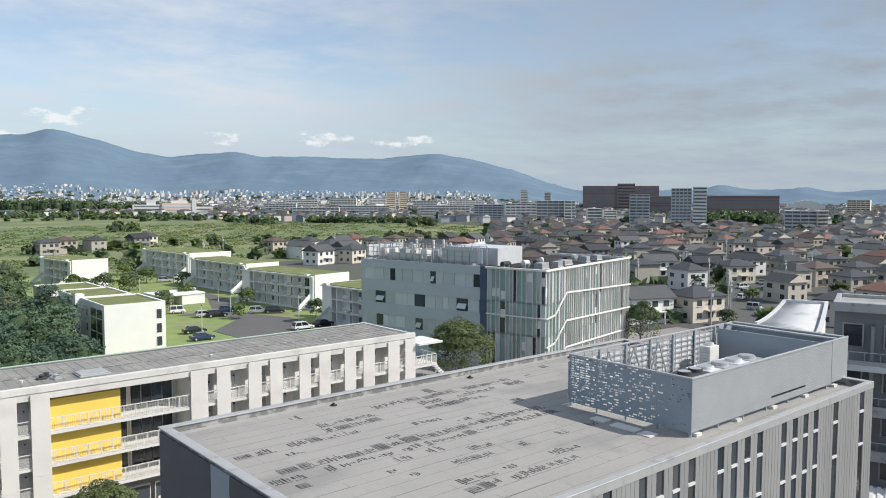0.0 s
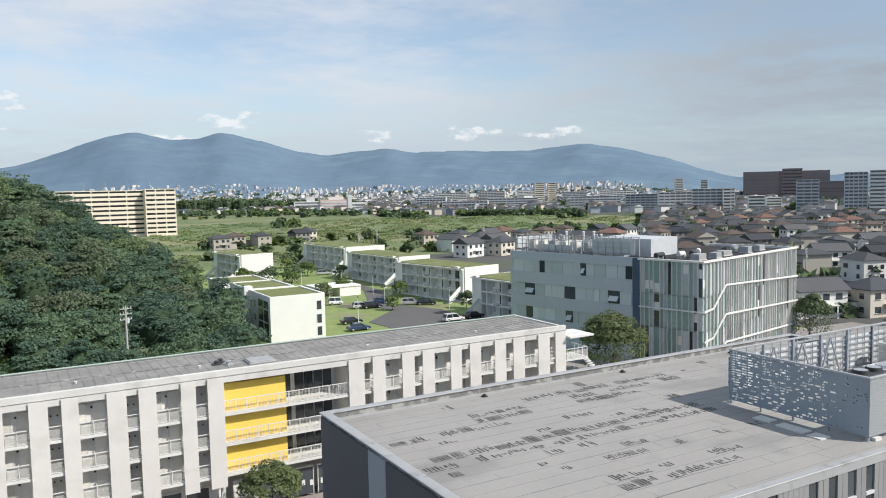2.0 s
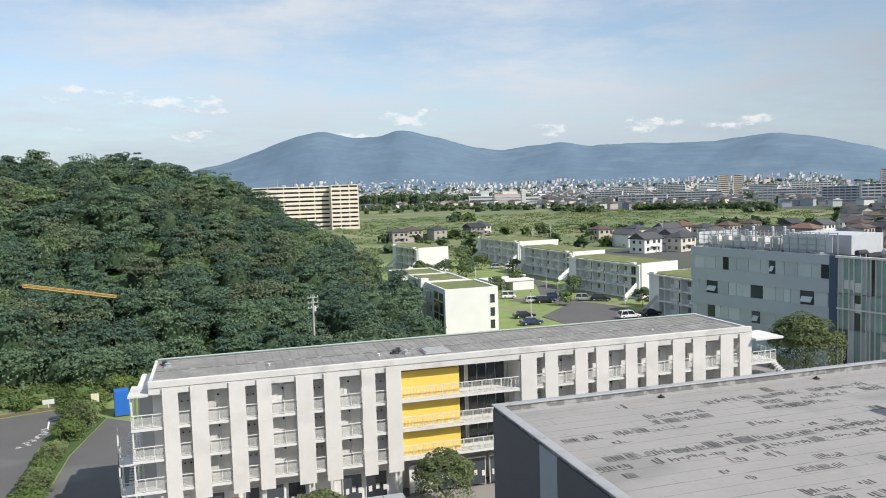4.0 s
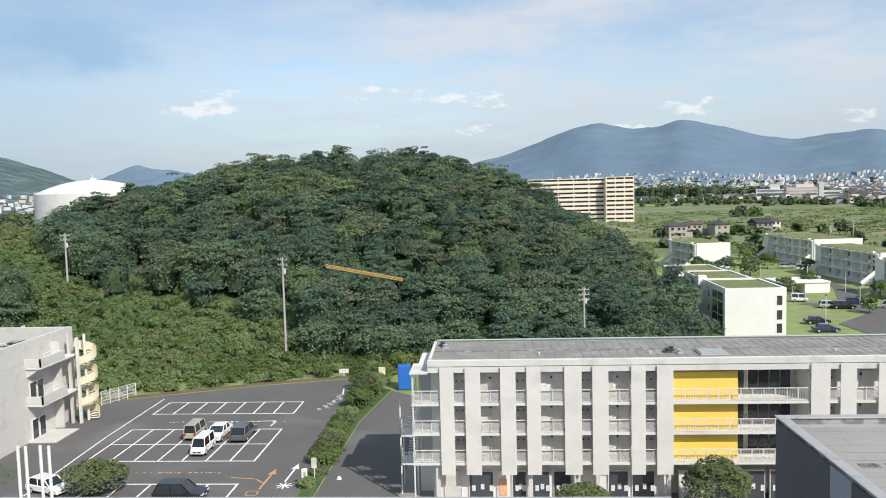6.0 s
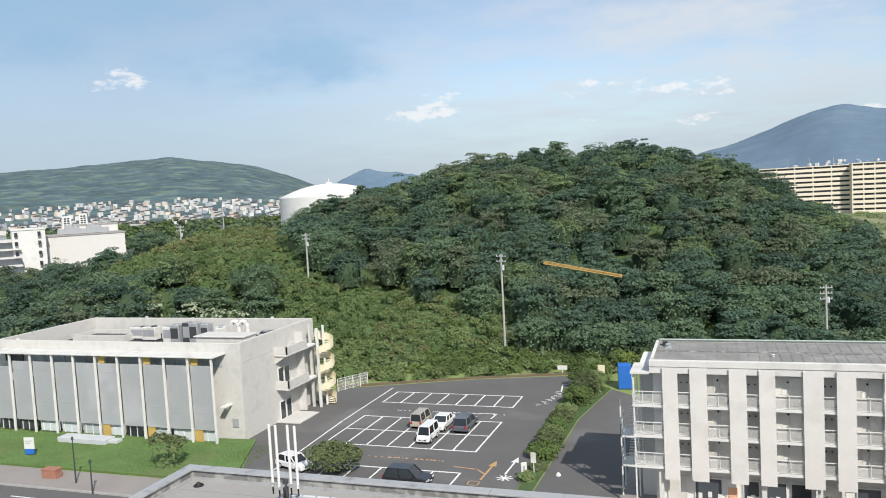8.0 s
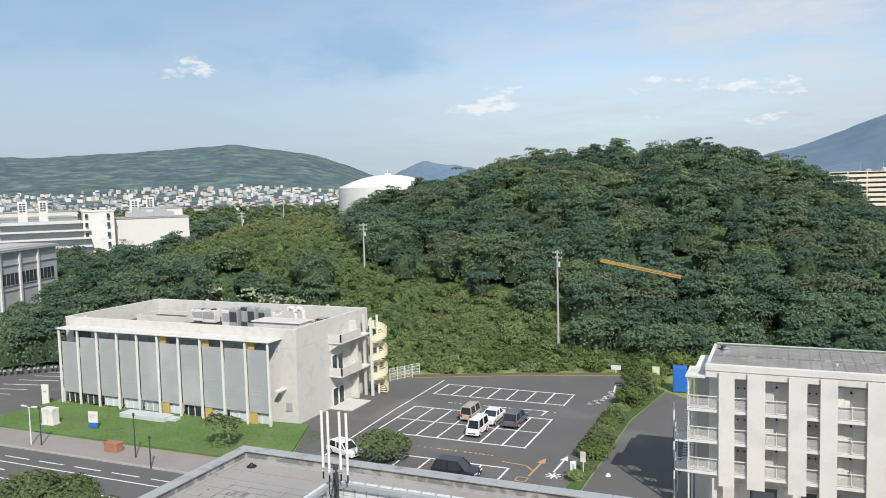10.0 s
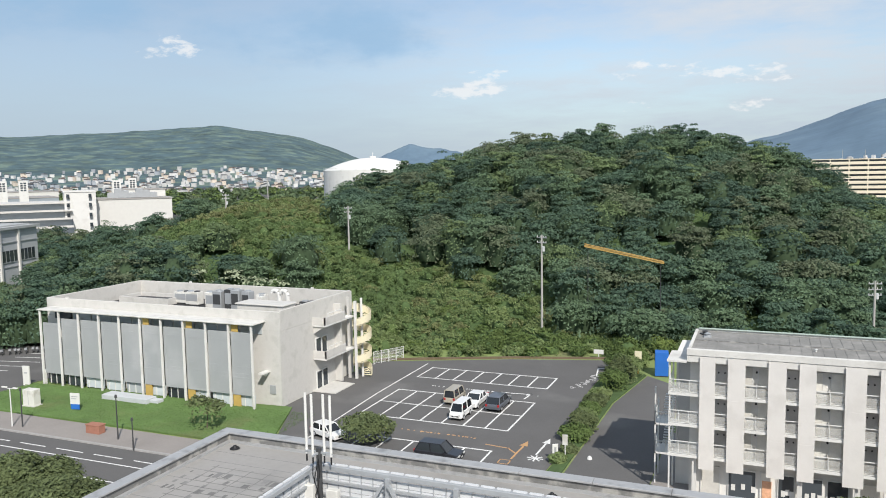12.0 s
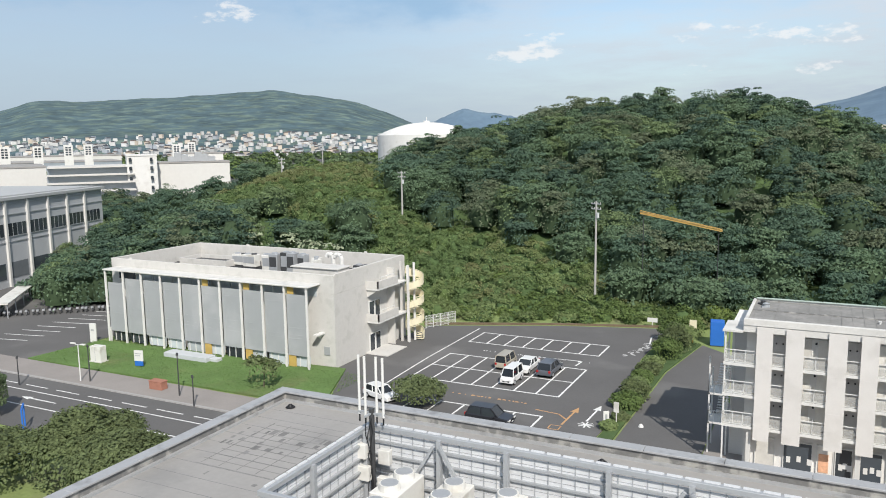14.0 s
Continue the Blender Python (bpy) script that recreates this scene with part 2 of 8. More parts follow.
RAILING = material("white_railing", (0.70, 0.70, 0.68), 0.5, 0.05, 1.0, 8.0, 0.0)
FROST = material("railing_panel", (0.68, 0.675, 0.64), 0.4, 0.06, 1.0, 8.0, 0.0)
FROST.node_tree.nodes["Principled BSDF"].inputs["Alpha"].default_value = 0.3
CANOPY = material("weathered_sheet", (0.55, 0.555, 0.56), 0.6, 0.08, 0.3, 4.0, 0.05, stain=(0.30, 0.305, 0.31), stain_scale=0.3)

# ---- helpers for building ----
class Shape:
    """Gathers boxes, prisms and tubes into one mesh."""

    def __init__(self):
        self.v, self.f = [], []

    def add(self, verts, faces):
        o = len(self.v)
        self.v += [tuple(p) for p in verts]
        self.f += [tuple(i + o for i in q) for q in faces]
        return self

    def box(self, x0, y0, z0, x1, y1, z1):
        x0, x1, y0, y1, z0, z1 = min(x0, x1), max(x0, x1), min(y0, y1), max(y0, y1), min(z0, z1), max(z0, z1)
        return self.add([(x, y, z) for z in (z0, z1) for y in (y0, y1) for x in (x0, x1)],
                        [(0, 2, 3, 1), (4, 5, 7, 6), (0, 1, 5, 4), (2, 6, 7, 3), (0, 4, 6, 2), (1, 3, 7, 5)])

    def prism(self, outline, z0, z1):
        n = len(outline)
        return self.add([(*p, z0) for p in outline] + [(*p, z1) for p in outline],
                        [tuple(range(n))[::-1], tuple(range(n, 2 * n))] + [(i, (i + 1) % n, n + (i + 1) % n, n + i) for i in range(n)])

    def tube(self, a, b, r, sides=8, r2=None):
        a, b = Vector(a), Vector(b)
        q = (b - a).to_track_quat("Z", "Y")
        ring = [(math.cos(2 * math.pi * i / sides), math.sin(2 * math.pi * i / sides)) for i in range(sides)]
        r2 = r if r2 is None else r2
        v = [a + q @ Vector((c * r, s * r, 0)) for c, s in ring] + [b + q @ Vector((c * r2, s * r2, 0)) for c, s in ring]
        return self.add(v, [tuple(range(sides))[::-1], tuple(range(sides, 2 * sides))] + [(i, (i + 1) % sides, sides + (i + 1) % sides, sides + i) for i in range(sides)])

    def beam(self, a, b, w, h):
        """A bar of width w and height h from a to b."""
        a, b = Vector(a), Vector(b)
        d = (b - a).normalized()
        side = d.cross(Vector((0, 0, 1)))
        side = side.normalized() if side.length > 1e-4 else Vector((1, 0, 0))
        up_ = side.cross(d)
        c = [side * (sx * w / 2) + up_ * (sz * h / 2) for sx, sz in ((-1, -1), (1, -1), (1, 1), (-1, 1))]
        return self.add([a + k for k in c] + [b + k for k in c], [(3, 2, 1, 0), (4, 5, 6, 7), (0, 1, 5, 4), (1, 2, 6, 5), (2, 3, 7, 6), (3, 0, 4, 7)])

    def mesh(self, name, mat, bevel=0.0, smooth=False):
        me = bpy.data.meshes.new(name)
        me.from_pydata(self.v, [], self.f)
        if bevel:
            bm = bmesh.new()
            bm.from_mesh(me)
            bmesh.ops.bevel(bm, geom=bm.edges[:], offset=bevel, segments=1, affect="EDGES")
            bm.to_mesh(me)
            bm.free()
        me.materials.append(mat)
        if smooth:
            me.shade_smooth()
        me.update()
        return me


def thing(name, label="", category="", group="", kind="", at=(0, 0, 0), turn=0.0):
    return place(tagged(new(name), label, category, group, kind), at, turn)


def place(ob, at, turn=0.0):
    ob.matrix_basis = pose(*at, 0, 0, turn)
    return ob


def part(name, shape, mat, parent=None, label="", bevel=0.0, smooth=False, kind=""):
    """One mesh object from a Shape (or a ready mesh), under a thing or a part."""
    ob = new(name, shape if isinstance(shape, bpy.types.Mesh) else shape.mesh(name, mat, bevel, smooth))
    ob.parent = parent
    return tagged(ob, label, kind=kind)


def whole(name, shape, mat, label="", category="", group="", kind="", at=(0, 0, 0), turn=0.0, bevel=0.0, smooth=False):
    """A thing that is one mesh."""
    ob = new(name, shape.mesh(name, mat, bevel, smooth))
    return place(tagged(ob, label, category, group, kind), at, turn)


def big_mesh(name, verts, faces, mats, index=None, smooth=False):
    """A mesh from arrays of points and faces, all with the same number of corners."""
    me = bpy.data.meshes.new(name)
    k = faces.shape[1]
    me.vertices.add(len(verts))
    me.vertices.foreach_set("co", np.ascontiguousarray(verts, dtype=np.float32).ravel())
    me.loops.add(faces.size)
    me.loops.foreach_set("vertex_index", np.ascontiguousarray(faces, dtype=np.int32).ravel())
    me.polygons.add(len(faces))
    me.polygons.foreach_set("loop_start", np.arange(0, faces.size, k, dtype=np.int32))
    for m in mats:
        me.materials.append(m)
    if index is not None:
        me.polygons.foreach_set("material_index", np.ascontiguousarray(index, dtype=np.int32))
    me.update(calc_edges=True)
    if smooth:
        me.shade_smooth()
    return me


rng = np.random.default_rng(7)


def smooth_step(v):
    v = np.clip(v, 0, 1)
    return v * v * (3 - 2 * v)

# ---- terrain: one ground sheet with the wooded hill ----
CREST_X = (-175, -150, -122, -99, -81, -66, -52, -27, -8, 4, 18, 32, 44, 52)
CREST_Z = (0, 0, 10, 20, 23.5, 27, 29.2, 28.8, 27.8, 22, 14.5, 8, 1, 0)


def terrain(x, y):
    """The height of the ground: a long hill with a knoll in front of its end, else flat."""
    x, y = np.asarray(x, float), np.asarray(y, float)
    crest = np.interp(x, CREST_X, CREST_Z)
    foot = np.interp(x, (-120, -50, -20, 10, 60), (110, 100, 110, 112, 118))
    up_ = smooth_step((y - foot) / (205 - foot))
    down = 1 - smooth_step((y - 215) / 110)
    hill = crest * up_ * down
    knoll = 20 * np.exp(-0.5 * (((x + 106) / 30) ** 2 + ((y - 157) / 32) ** 2)) * smooth_step((y - 97) / 32)
    far = np.hypot(x, y)
    roll = 0.5 * np.sin(x * 0.021 + 1) * np.sin(y * 0.017) * np.clip((far - 260) / 200, 0, 1)
    return np.maximum(hill, knoll) + roll


def field_far(az):
    """How far the open fields reach at a bearing."""
    return np.interp(az, (0, 14, 22, 28, 44), (1060, 1060, 940, 780, 725))


def lines(lo, hi, fine0, fine1, step):
    a = list(np.arange(fine0, fine1 + 0.1, step))
    s, v = step, fine1
    while v < hi:
        s *= 1.08
        v += s
        a.append(min(v, hi))
    s, v, b = step, fine0, []
    while v > lo:
        s *= 1.08
        v -= s
        b.append(max(v, lo))
    return np.array(b[::-1] + a)


gx, gy = lines(-4900, 4900, -240, 200, 4.0), lines(-4900, 4900, 20, 340, 4.0)
X, Y = np.meshgrid(gx, gy)
Z = terrain(X, Y) - 0.02
nx, ny = len(gx), len(gy)
q = (np.arange(ny - 1)[:, None] * nx + np.arange(nx - 1)).ravel()
quads = np.stack([q, q + 1, q + nx + 1, q + nx], 1)
cx, cy = X.ravel()[quads].mean(1), Y.ravel()[quads].mean(1)
cz = Z.ravel()[quads].mean(1)
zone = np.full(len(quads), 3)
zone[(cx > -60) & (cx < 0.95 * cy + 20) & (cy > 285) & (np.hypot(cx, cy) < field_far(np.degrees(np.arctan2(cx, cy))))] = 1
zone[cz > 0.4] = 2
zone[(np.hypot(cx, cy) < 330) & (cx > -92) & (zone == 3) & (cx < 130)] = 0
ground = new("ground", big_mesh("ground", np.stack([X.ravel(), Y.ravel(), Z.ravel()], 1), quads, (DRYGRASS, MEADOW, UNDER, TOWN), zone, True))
tagged(ground, "grassy ground with green fields and a wooded hill", "ground", kind="structure")


# ---- mountains in the distance ----
RANGES = {}


def ridge(name, label, az, el, crest_r, foot_r, mat, rough, seed):
    """A range whose skyline rises el degrees over the eye at the bearings az."""
    n, rows_ = 420, 26
    a = np.linspace(az[0], az[-1], n)
    e = np.interp(a, az, el)
    e = np.convolve(np.pad(e, 4, mode="edge"), np.ones(9) / 9, "valid")
    top = 27 + crest_r * np.tan(np.radians(e))
    r_ = np.random.default_rng(seed)
    bump_ = np.zeros((rows_, n))
    for k in range(5):
        f_ = 2.0 ** k
        for _ in range(3):
            bump_ += np.sin(a[None] * f_ * r_.uniform(0.3, 0.8) + r_.uniform(0, 6) + np.linspace(0, 9, rows_)[:, None] * r_.uniform(0.5, 1) * r_.choice((-1, 1)) * (0.8 + 1.1 * k)) / f_
    s = np.linspace(0, 1, rows_)[:, None]
    prof = smooth_step(s) ** 0.85
    RANGES[name] = (a, top, crest_r, foot_r)
    z = np.maximum(top[None], 0) * prof + bump_ * rough * np.sin(np.pi * s) * np.clip(top[None] / 150, 0.15, 1)
    for f_ in (3.1, 5.3, 8.7, 14.0, 23.0):
        z += crest_r * 0.0026 / f_ * np.sin(a * f_ * 0.7 + seed * f_) * np.clip(e, 0, 1) * s ** 9
    rr = foot_r + (crest_r - foot_r) * s
    A = np.radians(a)[None]
    v = np.stack([(rr * np.sin(A)).ravel(), (rr * np.cos(A)).ravel(), (z - 2).ravel()], 1)
    q_ = (np.arange(rows_ - 1)[:, None] * n + np.arange(n - 1)).ravel()
    ob = new(name, big_mesh(name, v, np.stack([q_, q_ + 1, q_ + n + 1, q_ + n], 1), (mat,), smooth=True))
    return tagged(ob, label, "mountain", kind="structure")


def slope_at(name, az, r):
    """The height of a range's flank at a bearing and distance."""
    a, top, crest_r, foot_r = RANGES[name]
    return float(np.interp(az, a, top)) * float(smooth_step((r - foot_r) / (crest_r - foot_r))) ** 0.85


# the ranges' forest, with distance haze put into its blue base colour
HAZE_BLUE = material("hazed_far_forest", (0.122, 0.186, 0.252), 1.0, 0.15, 0.006, 0.03, 0.0, stain=(0.14, 0.205, 0.26), stain_scale=0.003)
# nearer hill: forest green with the bluish tint of haze mixed in
HAZE_GREEN = material("hazed_hill_forest", (0.070, 0.112, 0.125), 1.0, 0.55, 0.014, 0.05, 0.0, stain=(0.125, 0.175, 0.15), stain_scale=0.022, stain_lo=0.48, stain_hi=0.6)
ridge("backdrop_range", "wooded mountain range on the horizon, coloured in haze blue",
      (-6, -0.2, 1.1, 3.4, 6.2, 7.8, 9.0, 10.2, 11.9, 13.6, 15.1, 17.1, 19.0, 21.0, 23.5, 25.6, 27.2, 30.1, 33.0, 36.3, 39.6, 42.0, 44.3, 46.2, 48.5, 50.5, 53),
      (0.3, 1.91, 2.15, 2.92, 3.97, 4.28, 4.05, 3.76, 3.82, 4.27, 3.95, 3.41, 2.83, 2.56, 2.88, 3.06, 2.7, 2.82, 2.65, 2.66, 3.04, 2.72, 2.21, 1.67, 0.82, 0.4, 0.1), 4650, 2000, HAZE_BLUE, 2.5, 3)
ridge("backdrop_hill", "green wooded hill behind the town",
      (-75, -62, -55.8, -53.9, -50.5, -48.4, -45.6, -41.8, -38.5, -36.3, -33.1, -30.7, -28.7, -26), (0.8, 1.4, 1.95, 2.66, 2.61, 2.77, 2.89, 3.17, 3.4, 3.08, 2.66, 1.91, 1.07, 0.2), 3300, 1300, HAZE_GREEN, 0.7, 5)
ridge("backdrop_peak", "far peak behind the hill, coloured in pale haze blue", (-30, -27.4, -25, -21.5, -17), (0.2, 1.14, 2.04, 1.5, 0.3), 4750, 4200, HAZE_BLUE, 10, 8)
ridge("backdrop_low_hills", "low dark hills beyond the town", (44, 49.3, 56.4, 58.5, 59.8, 62, 63.5, 65.1, 67.2, 69.8, 74, 80), (0.1, 0.45, 0.5, 0.5, 0.84, 0.52, 0.5, 0.71, 0.33, 0.5, 0.6, 0.4), 3900, 3000, HAZE_BLUE, 5, 9)

# ---- white dormitory with panel front and yellow recess ----
dorm = thing("dormitory_building", "long white four-storey dormitory with tall panels and yellow recess", "building")
FLOORS = (3.85, 6.4, 8.95)
s = Shape()
for x0, y0, x1 in ((-5.3, 64.75, 14.6), (14.6, 66.6, 25.9), (25.9, 64.75, 50.0)):
    part("wall", Shape().box(x0, y0, 0, x1, 72.2, 11.8), REAR, dorm)
part("roof_slab", Shape().box(-5.5, 63.62, 11.55, 50.2, 72.5, 12.1), FASCIA, dorm, bevel=0.02)
part("end_canopy", Shape().box(-7.0, 63.4, 11.5, -5.5, 66.9, 11.65), FASCIA, dorm)
s = Shape()
s.box(-5.5, 63.55, 12.1, 50.2, 63.95, 12.62).box(-5.5, 63.95, 12.1, -5.25, 72.5, 12.52).box(49.9, 63.95, 12.1, 50.2, 72.5, 12.52).box(-5.25, 72.25, 12.1, 49.9, 72.5, 12.6)
part("parapet", s, FASCIA, dorm, bevel=0.02)
part("roof", Shape().box(-5.25, 63.95, 12.1, 49.9, 72.25, 12.4), DARKROOF, dorm, "grey stained roofing with raised seams")
s = Shape()
for i in range(70):
    s.box(-4.95 + i * 0.79, 64.0, 12.4, -4.91 + i * 0.79, 72.2, 12.425)
part("seams", s, DARKROOF, dorm)
part("ridge_cap", Shape().box(-5.2, 68.0, 12.4, 49.9, 68.3, 12.46), PARAPET, dorm)
part("edge_strip", Shape().box(-5.25, 72.1, 12.6, 49.9, 72.5, 12.64), material("green_copper_strip", (0.42, 0.50, 0.44), 0.7, 0.15, 0.8, 6.0, 0.05), dorm, "pale green metal strip along the roof edge")
PANELS = [(-4.48, -3.31), (-2.38, -1.09), (0.56, 1.84), (2.74, 3.91), (5.87, 7.28), (8.16, 9.47), (11.33, 12.49), (13.42, 14.74),
          (25.76, 27.27), (28.09, 29.35), (31.08, 32.35), (33.21, 34.47), (36.25, 37.47), (38.4, 39.67), (41.29, 42.62), (43.5, 44.88), (46.58, 48.03), (48.77, 50.12)]
for a, b in PANELS:
    s = Shape().box(a, 63.46, 2.85, b, 63.54, 12.05)
    for z in (5.75, 8.65):
        s.box(a, 63.45, z, b, 63.46, z + 0.03)
    part("panel", s, PIERCED, dorm, "pierced pale sheet over the balconies")
for z in FLOORS:
    s = Shape().box(-6.9, 63.62, z - 0.22, 14.74, 64.75, z).box(14.74, 63.62, z - 0.22, 25.8, 66.6, z).box(25.8, 63.62, z - 0.22, 50.3, 64.75, z)
    part("balcony_slab", s, WHITE, dorm)
    part("yellow_wall", Shape().box(14.82, 64.35, z, 20.2, 66.6, z + 2.32), YELLOW, dorm, "bright yellow recessed wall")
    for x in (14.7, 25.7):
        part("recess_side", Shape().box(x, 63.7, z, x + 0.1, 66.6, z + 2.4), WHITE, dorm)
    # windows behind the open gallery
    for x in (20.5, 21.7, 22.6, 23.5, 24.4):
        w = part("window", Shape().box(x, 66.5, z + 0.15, x + 0.85, 66.6, z + 2.2), WINDOW, dorm)
        part("window_frame", Shape().box(x - 0.06, 66.47, z + 0.1, x, 66.58, z + 2.25).box(x + 0.85, 66.47, z + 0.1, x + 0.91, 66.58, z + 2.25).box(x, 66.47, z + 2.2, x + 0.85, 66.58, z + 2.25), RAILING, w)
part("dark_infill", Shape().box(20.25, 66.52, 3.85, 25.65, 66.59, 11.5), DOORGREY, dorm)


def railing(parent, x0, x1, z, y=63.66, step=0.9, sheet=0.85):
    """A balcony front: posts, two rails and pale sheets between."""
    s = Shape()
    n = max(1, round((x1 - x0) / step))
    for i in range(n + 1):
        x = x0 + (x1 - x0) * i / n
        s.box(x - 0.025, y, z, x + 0.025, y + 0.05, z + 1.05)
    s.box(x0, y - 0.01, z + 1.03, x1, y + 0.06, z + 1.09).box(x0, y, z + 0.06, x1, y + 0.04, z + 0.1)
    r = part("railing", s, RAILING, parent)
    if sheet:
        part("sheet", Shape().box(x0 + 0.03, y + 0.015, z + 0.1, x1 - 0.03, y + 0.03, z + sheet), FROST, r)
    else:
        t = Shape()
        for x in np.arange(x0 + 0.1, x1, 0.13):
            t.box(x, y + 0.015, z + 0.1, x + 0.022, y + 0.03, z + 1.03)
        part("bar", t, RAILING, r)
    return r


gaps = [(PANELS[i][1], PANELS[i + 1][0]) for i in range(len(PANELS) - 1) if PANELS[i + 1][0] - PANELS[i][1] < 3]
for z in FLOORS:
    railing(dorm, 14.75, 25.75, z, sheet=0)
    railing(dorm, -6.85, -4.5, z, step=0.8)
    for k, (a, b) in enumerate(gaps):
        railing(dorm, a - 0.1, b + 0.1, z)
        if b - a < 1.2:
            d = part("door", Shape().box(a - 0.1, 64.65, z, b + 0.1, 64.75, z + 2.25), DOORGREY, dorm)
            for x in (a + 0.2, b - 0.25):
                part("vent", Shape().tube((x, 64.65, z + 1.65), (x, 64.59, z + 1.65), 0.07), BLACK, d)
        else:
            m = (a + b) / 2
            for x in (a - 0.25, m + 0.12):
                w = part("window", Shape().box(x, 64.65, z + 0.05, x + 0.75, 64.75, z + 2.2), CURTAIN, dorm)
                part("window_frame", Shape().box(x - 0.05, 64.62, z, x, 64.73, z + 2.25).box(x + 0.75, 64.62, z, x + 0.8, 64.73, z + 2.25).box(x, 64.62, z + 2.2, x + 0.75, 64.73, z + 2.26), RAILING, w)
            part("vent", Shape().tube((m - 0.02, 64.75, z + 1.9), (m - 0.02, 64.59, z + 1.9), 0.08), BLACK, dorm)
            part("divider", Shape().box(m - 0.03, 63.75, z, m + 0.01, 64.65, z + 1.0), PANEL, dorm)
            part("heat_pump", Shape().box(a + 0.05, 63.85, z + 0.02, a + 0.75, 64.15, z + 0.95), UNITWHITE, dorm)
part("end_block", Shape().box(-6.6, 67.0, 0, -5.3, 72.0, 11.5), REAR, dorm)
# end balconies and the outside stair landing
for z in FLOORS:
    s = Shape().box(-6.85, 63.66, z + 1.03, -6.8, 66.5, z + 1.09)
    for y in np.arange(63.7, 66.6, 0.7):
        s.box(-6.85, y, z, -6.81, y + 0.04, z + 1.05)
    part("end_railing", s, RAILING, dorm)
    part("door", Shape().box(-6.4, 66.7, z, -5.4, 66.8, z + 2.2), DOORGREY, dorm)
for z in FLOORS[:2]:
    part("landing", Shape().box(-8.3, 66.4, z - 1.2, -6.9, 68.6, z - 1.05), WHITE, dorm)
    s = Shape().box(-8.3, 66.4, z - 0.1, -8.24, 68.6, z - 0.04).box(-8.3, 66.4, z - 0.1, -6.9, 66.46, z - 0.04)
    for y in np.arange(66.4, 68.7, 0.55):
        s.box(-8.3, y, z - 1.05, -8.26, y + 0.04, z - 0.05)
    for x in np.arange(-8.3, -6.9, 0.45):
        s.box(x, 66.4, z - 1.05, x + 0.04, 66.44, z - 0.05)
    part("landing_railing", s, RAILING, dorm)
for x, y, z1 in ((-8.3, 66.4, 8.5), (-6.85, 63.7, 11.55), (-6.85, 66.4, 11.55), (-8.3, 68.5, 7.0)):
    part("column", Shape().box(x, y, 0, x + 0.12, y + 0.12, z1), WHITE, dorm)
for k in range(2):
    z = FLOORS[k] - 1.05
    s = Shape()
    for i in range(9):
        s.box(-7.9, 68.6 + i * 0.27, z + i * 0.16, -7.0, 68.9 + i * 0.27, z + 0.05 + i * 0.16)
    part("stair_flight", s, PANEL, dorm, kind="stuff")
# ground floor: shop-like glass, notice boards, columns
for i, (x0, x1, m) in enumerate(((-4.3, -2.9, CURTAIN), (-2.2, -0.2, WINDOW), (0.2, 1.3, CURTAIN), (1.5, 2.6, WINDOW), (3.2, 4.6, WINDOW), (5.0, 6.4, WINDOW), (7.2, 8.8, CURTAIN), (9.6, 11.2, WINDOW), (11.6, 13.4, WINDOW), (15.5, 17.5, CURTAIN), (18, 19.8, WINDOW), (20.5, 22.5, WINDOW), (23, 25, WINDOW))):
    w = part("shop_window", Shape().box(x0, 64.65, 0.3, x1, 64.75, 2.7), m, dorm)
    s = Shape().box(x0 - 0.06, 64.61, 0.2, x0, 64.75, 2.8).box(x1, 64.61, 0.2, x1 + 0.06, 64.75, 2.8).box(x0, 64.61, 2.7, x1, 64.75, 2.8).box((x0 + x1) / 2 - 0.03, 65.15, 0.3, (x0 + x1) / 2 + 0.03, 64.75, 2.7)
    part("window_frame", s, RAILING, w)
    if m is WINDOW:
        for j in range(3):
            x = x0 + 0.2 + j * (x1 - x0 - 0.5) / 2
            part("paper_notice", Shape().box(x, 64.62, 1.0 + 0.15 * (j % 2), x + 0.3, 64.64, 1.5 + 0.12 * (j % 2)), WHITE, w)
part("poster", Shape().box(0.3, 64.59, 0.6, 1.0, 64.63, 2.1), material("orange_poster", (0.75, 0.42, 0.26), 0.7, 0.3, 2.5, 9.0, 0.0), dorm)
for x in (-5.0, 2.8, 6.8, 14.3, 26.3, 38, 50):
    part("column", Shape().box(x, 63.9, 0, x + 0.35, 64.25, 3.65), PANEL, dorm)
# far end: roof plate and balconies beyond the last panel
part("end_canopy", Shape().box(50.2, 62.9, 11.3, 53.4, 66.5, 11.5), WHITE, dorm)
for z in FLOORS:
    part("end_slab", Shape().box(50.3, 63.6, z - 0.2, 53.2, 66.4, z), WHITE, dorm)
    railing(dorm, 50.4, 53.15, z, step=0.7)
    s = Shape().box(53.1, 63.66, z + 1.03, 53.16, 66.4, z + 1.09)
    for y in np.arange(63.7, 66.4, 0.7):
        s.box(53.1, y, z, 53.14, y + 0.04, z + 1.05)
    part("end_railing", s, RAILING, dorm)
    part("door", Shape().box(51.2, 66.4, z, 52.2, 66.5, z + 2.1), DOORGREY, dorm)
s = Shape()
for i in range(10):
    s.box(53.2 + i * 0.25, 64.0, 8.7 - i * 0.24, 53.5 + i * 0.25, 65.0, 8.78 - i * 0.24)
part("stair_flight", s, RAILING, dorm, kind="stuff")
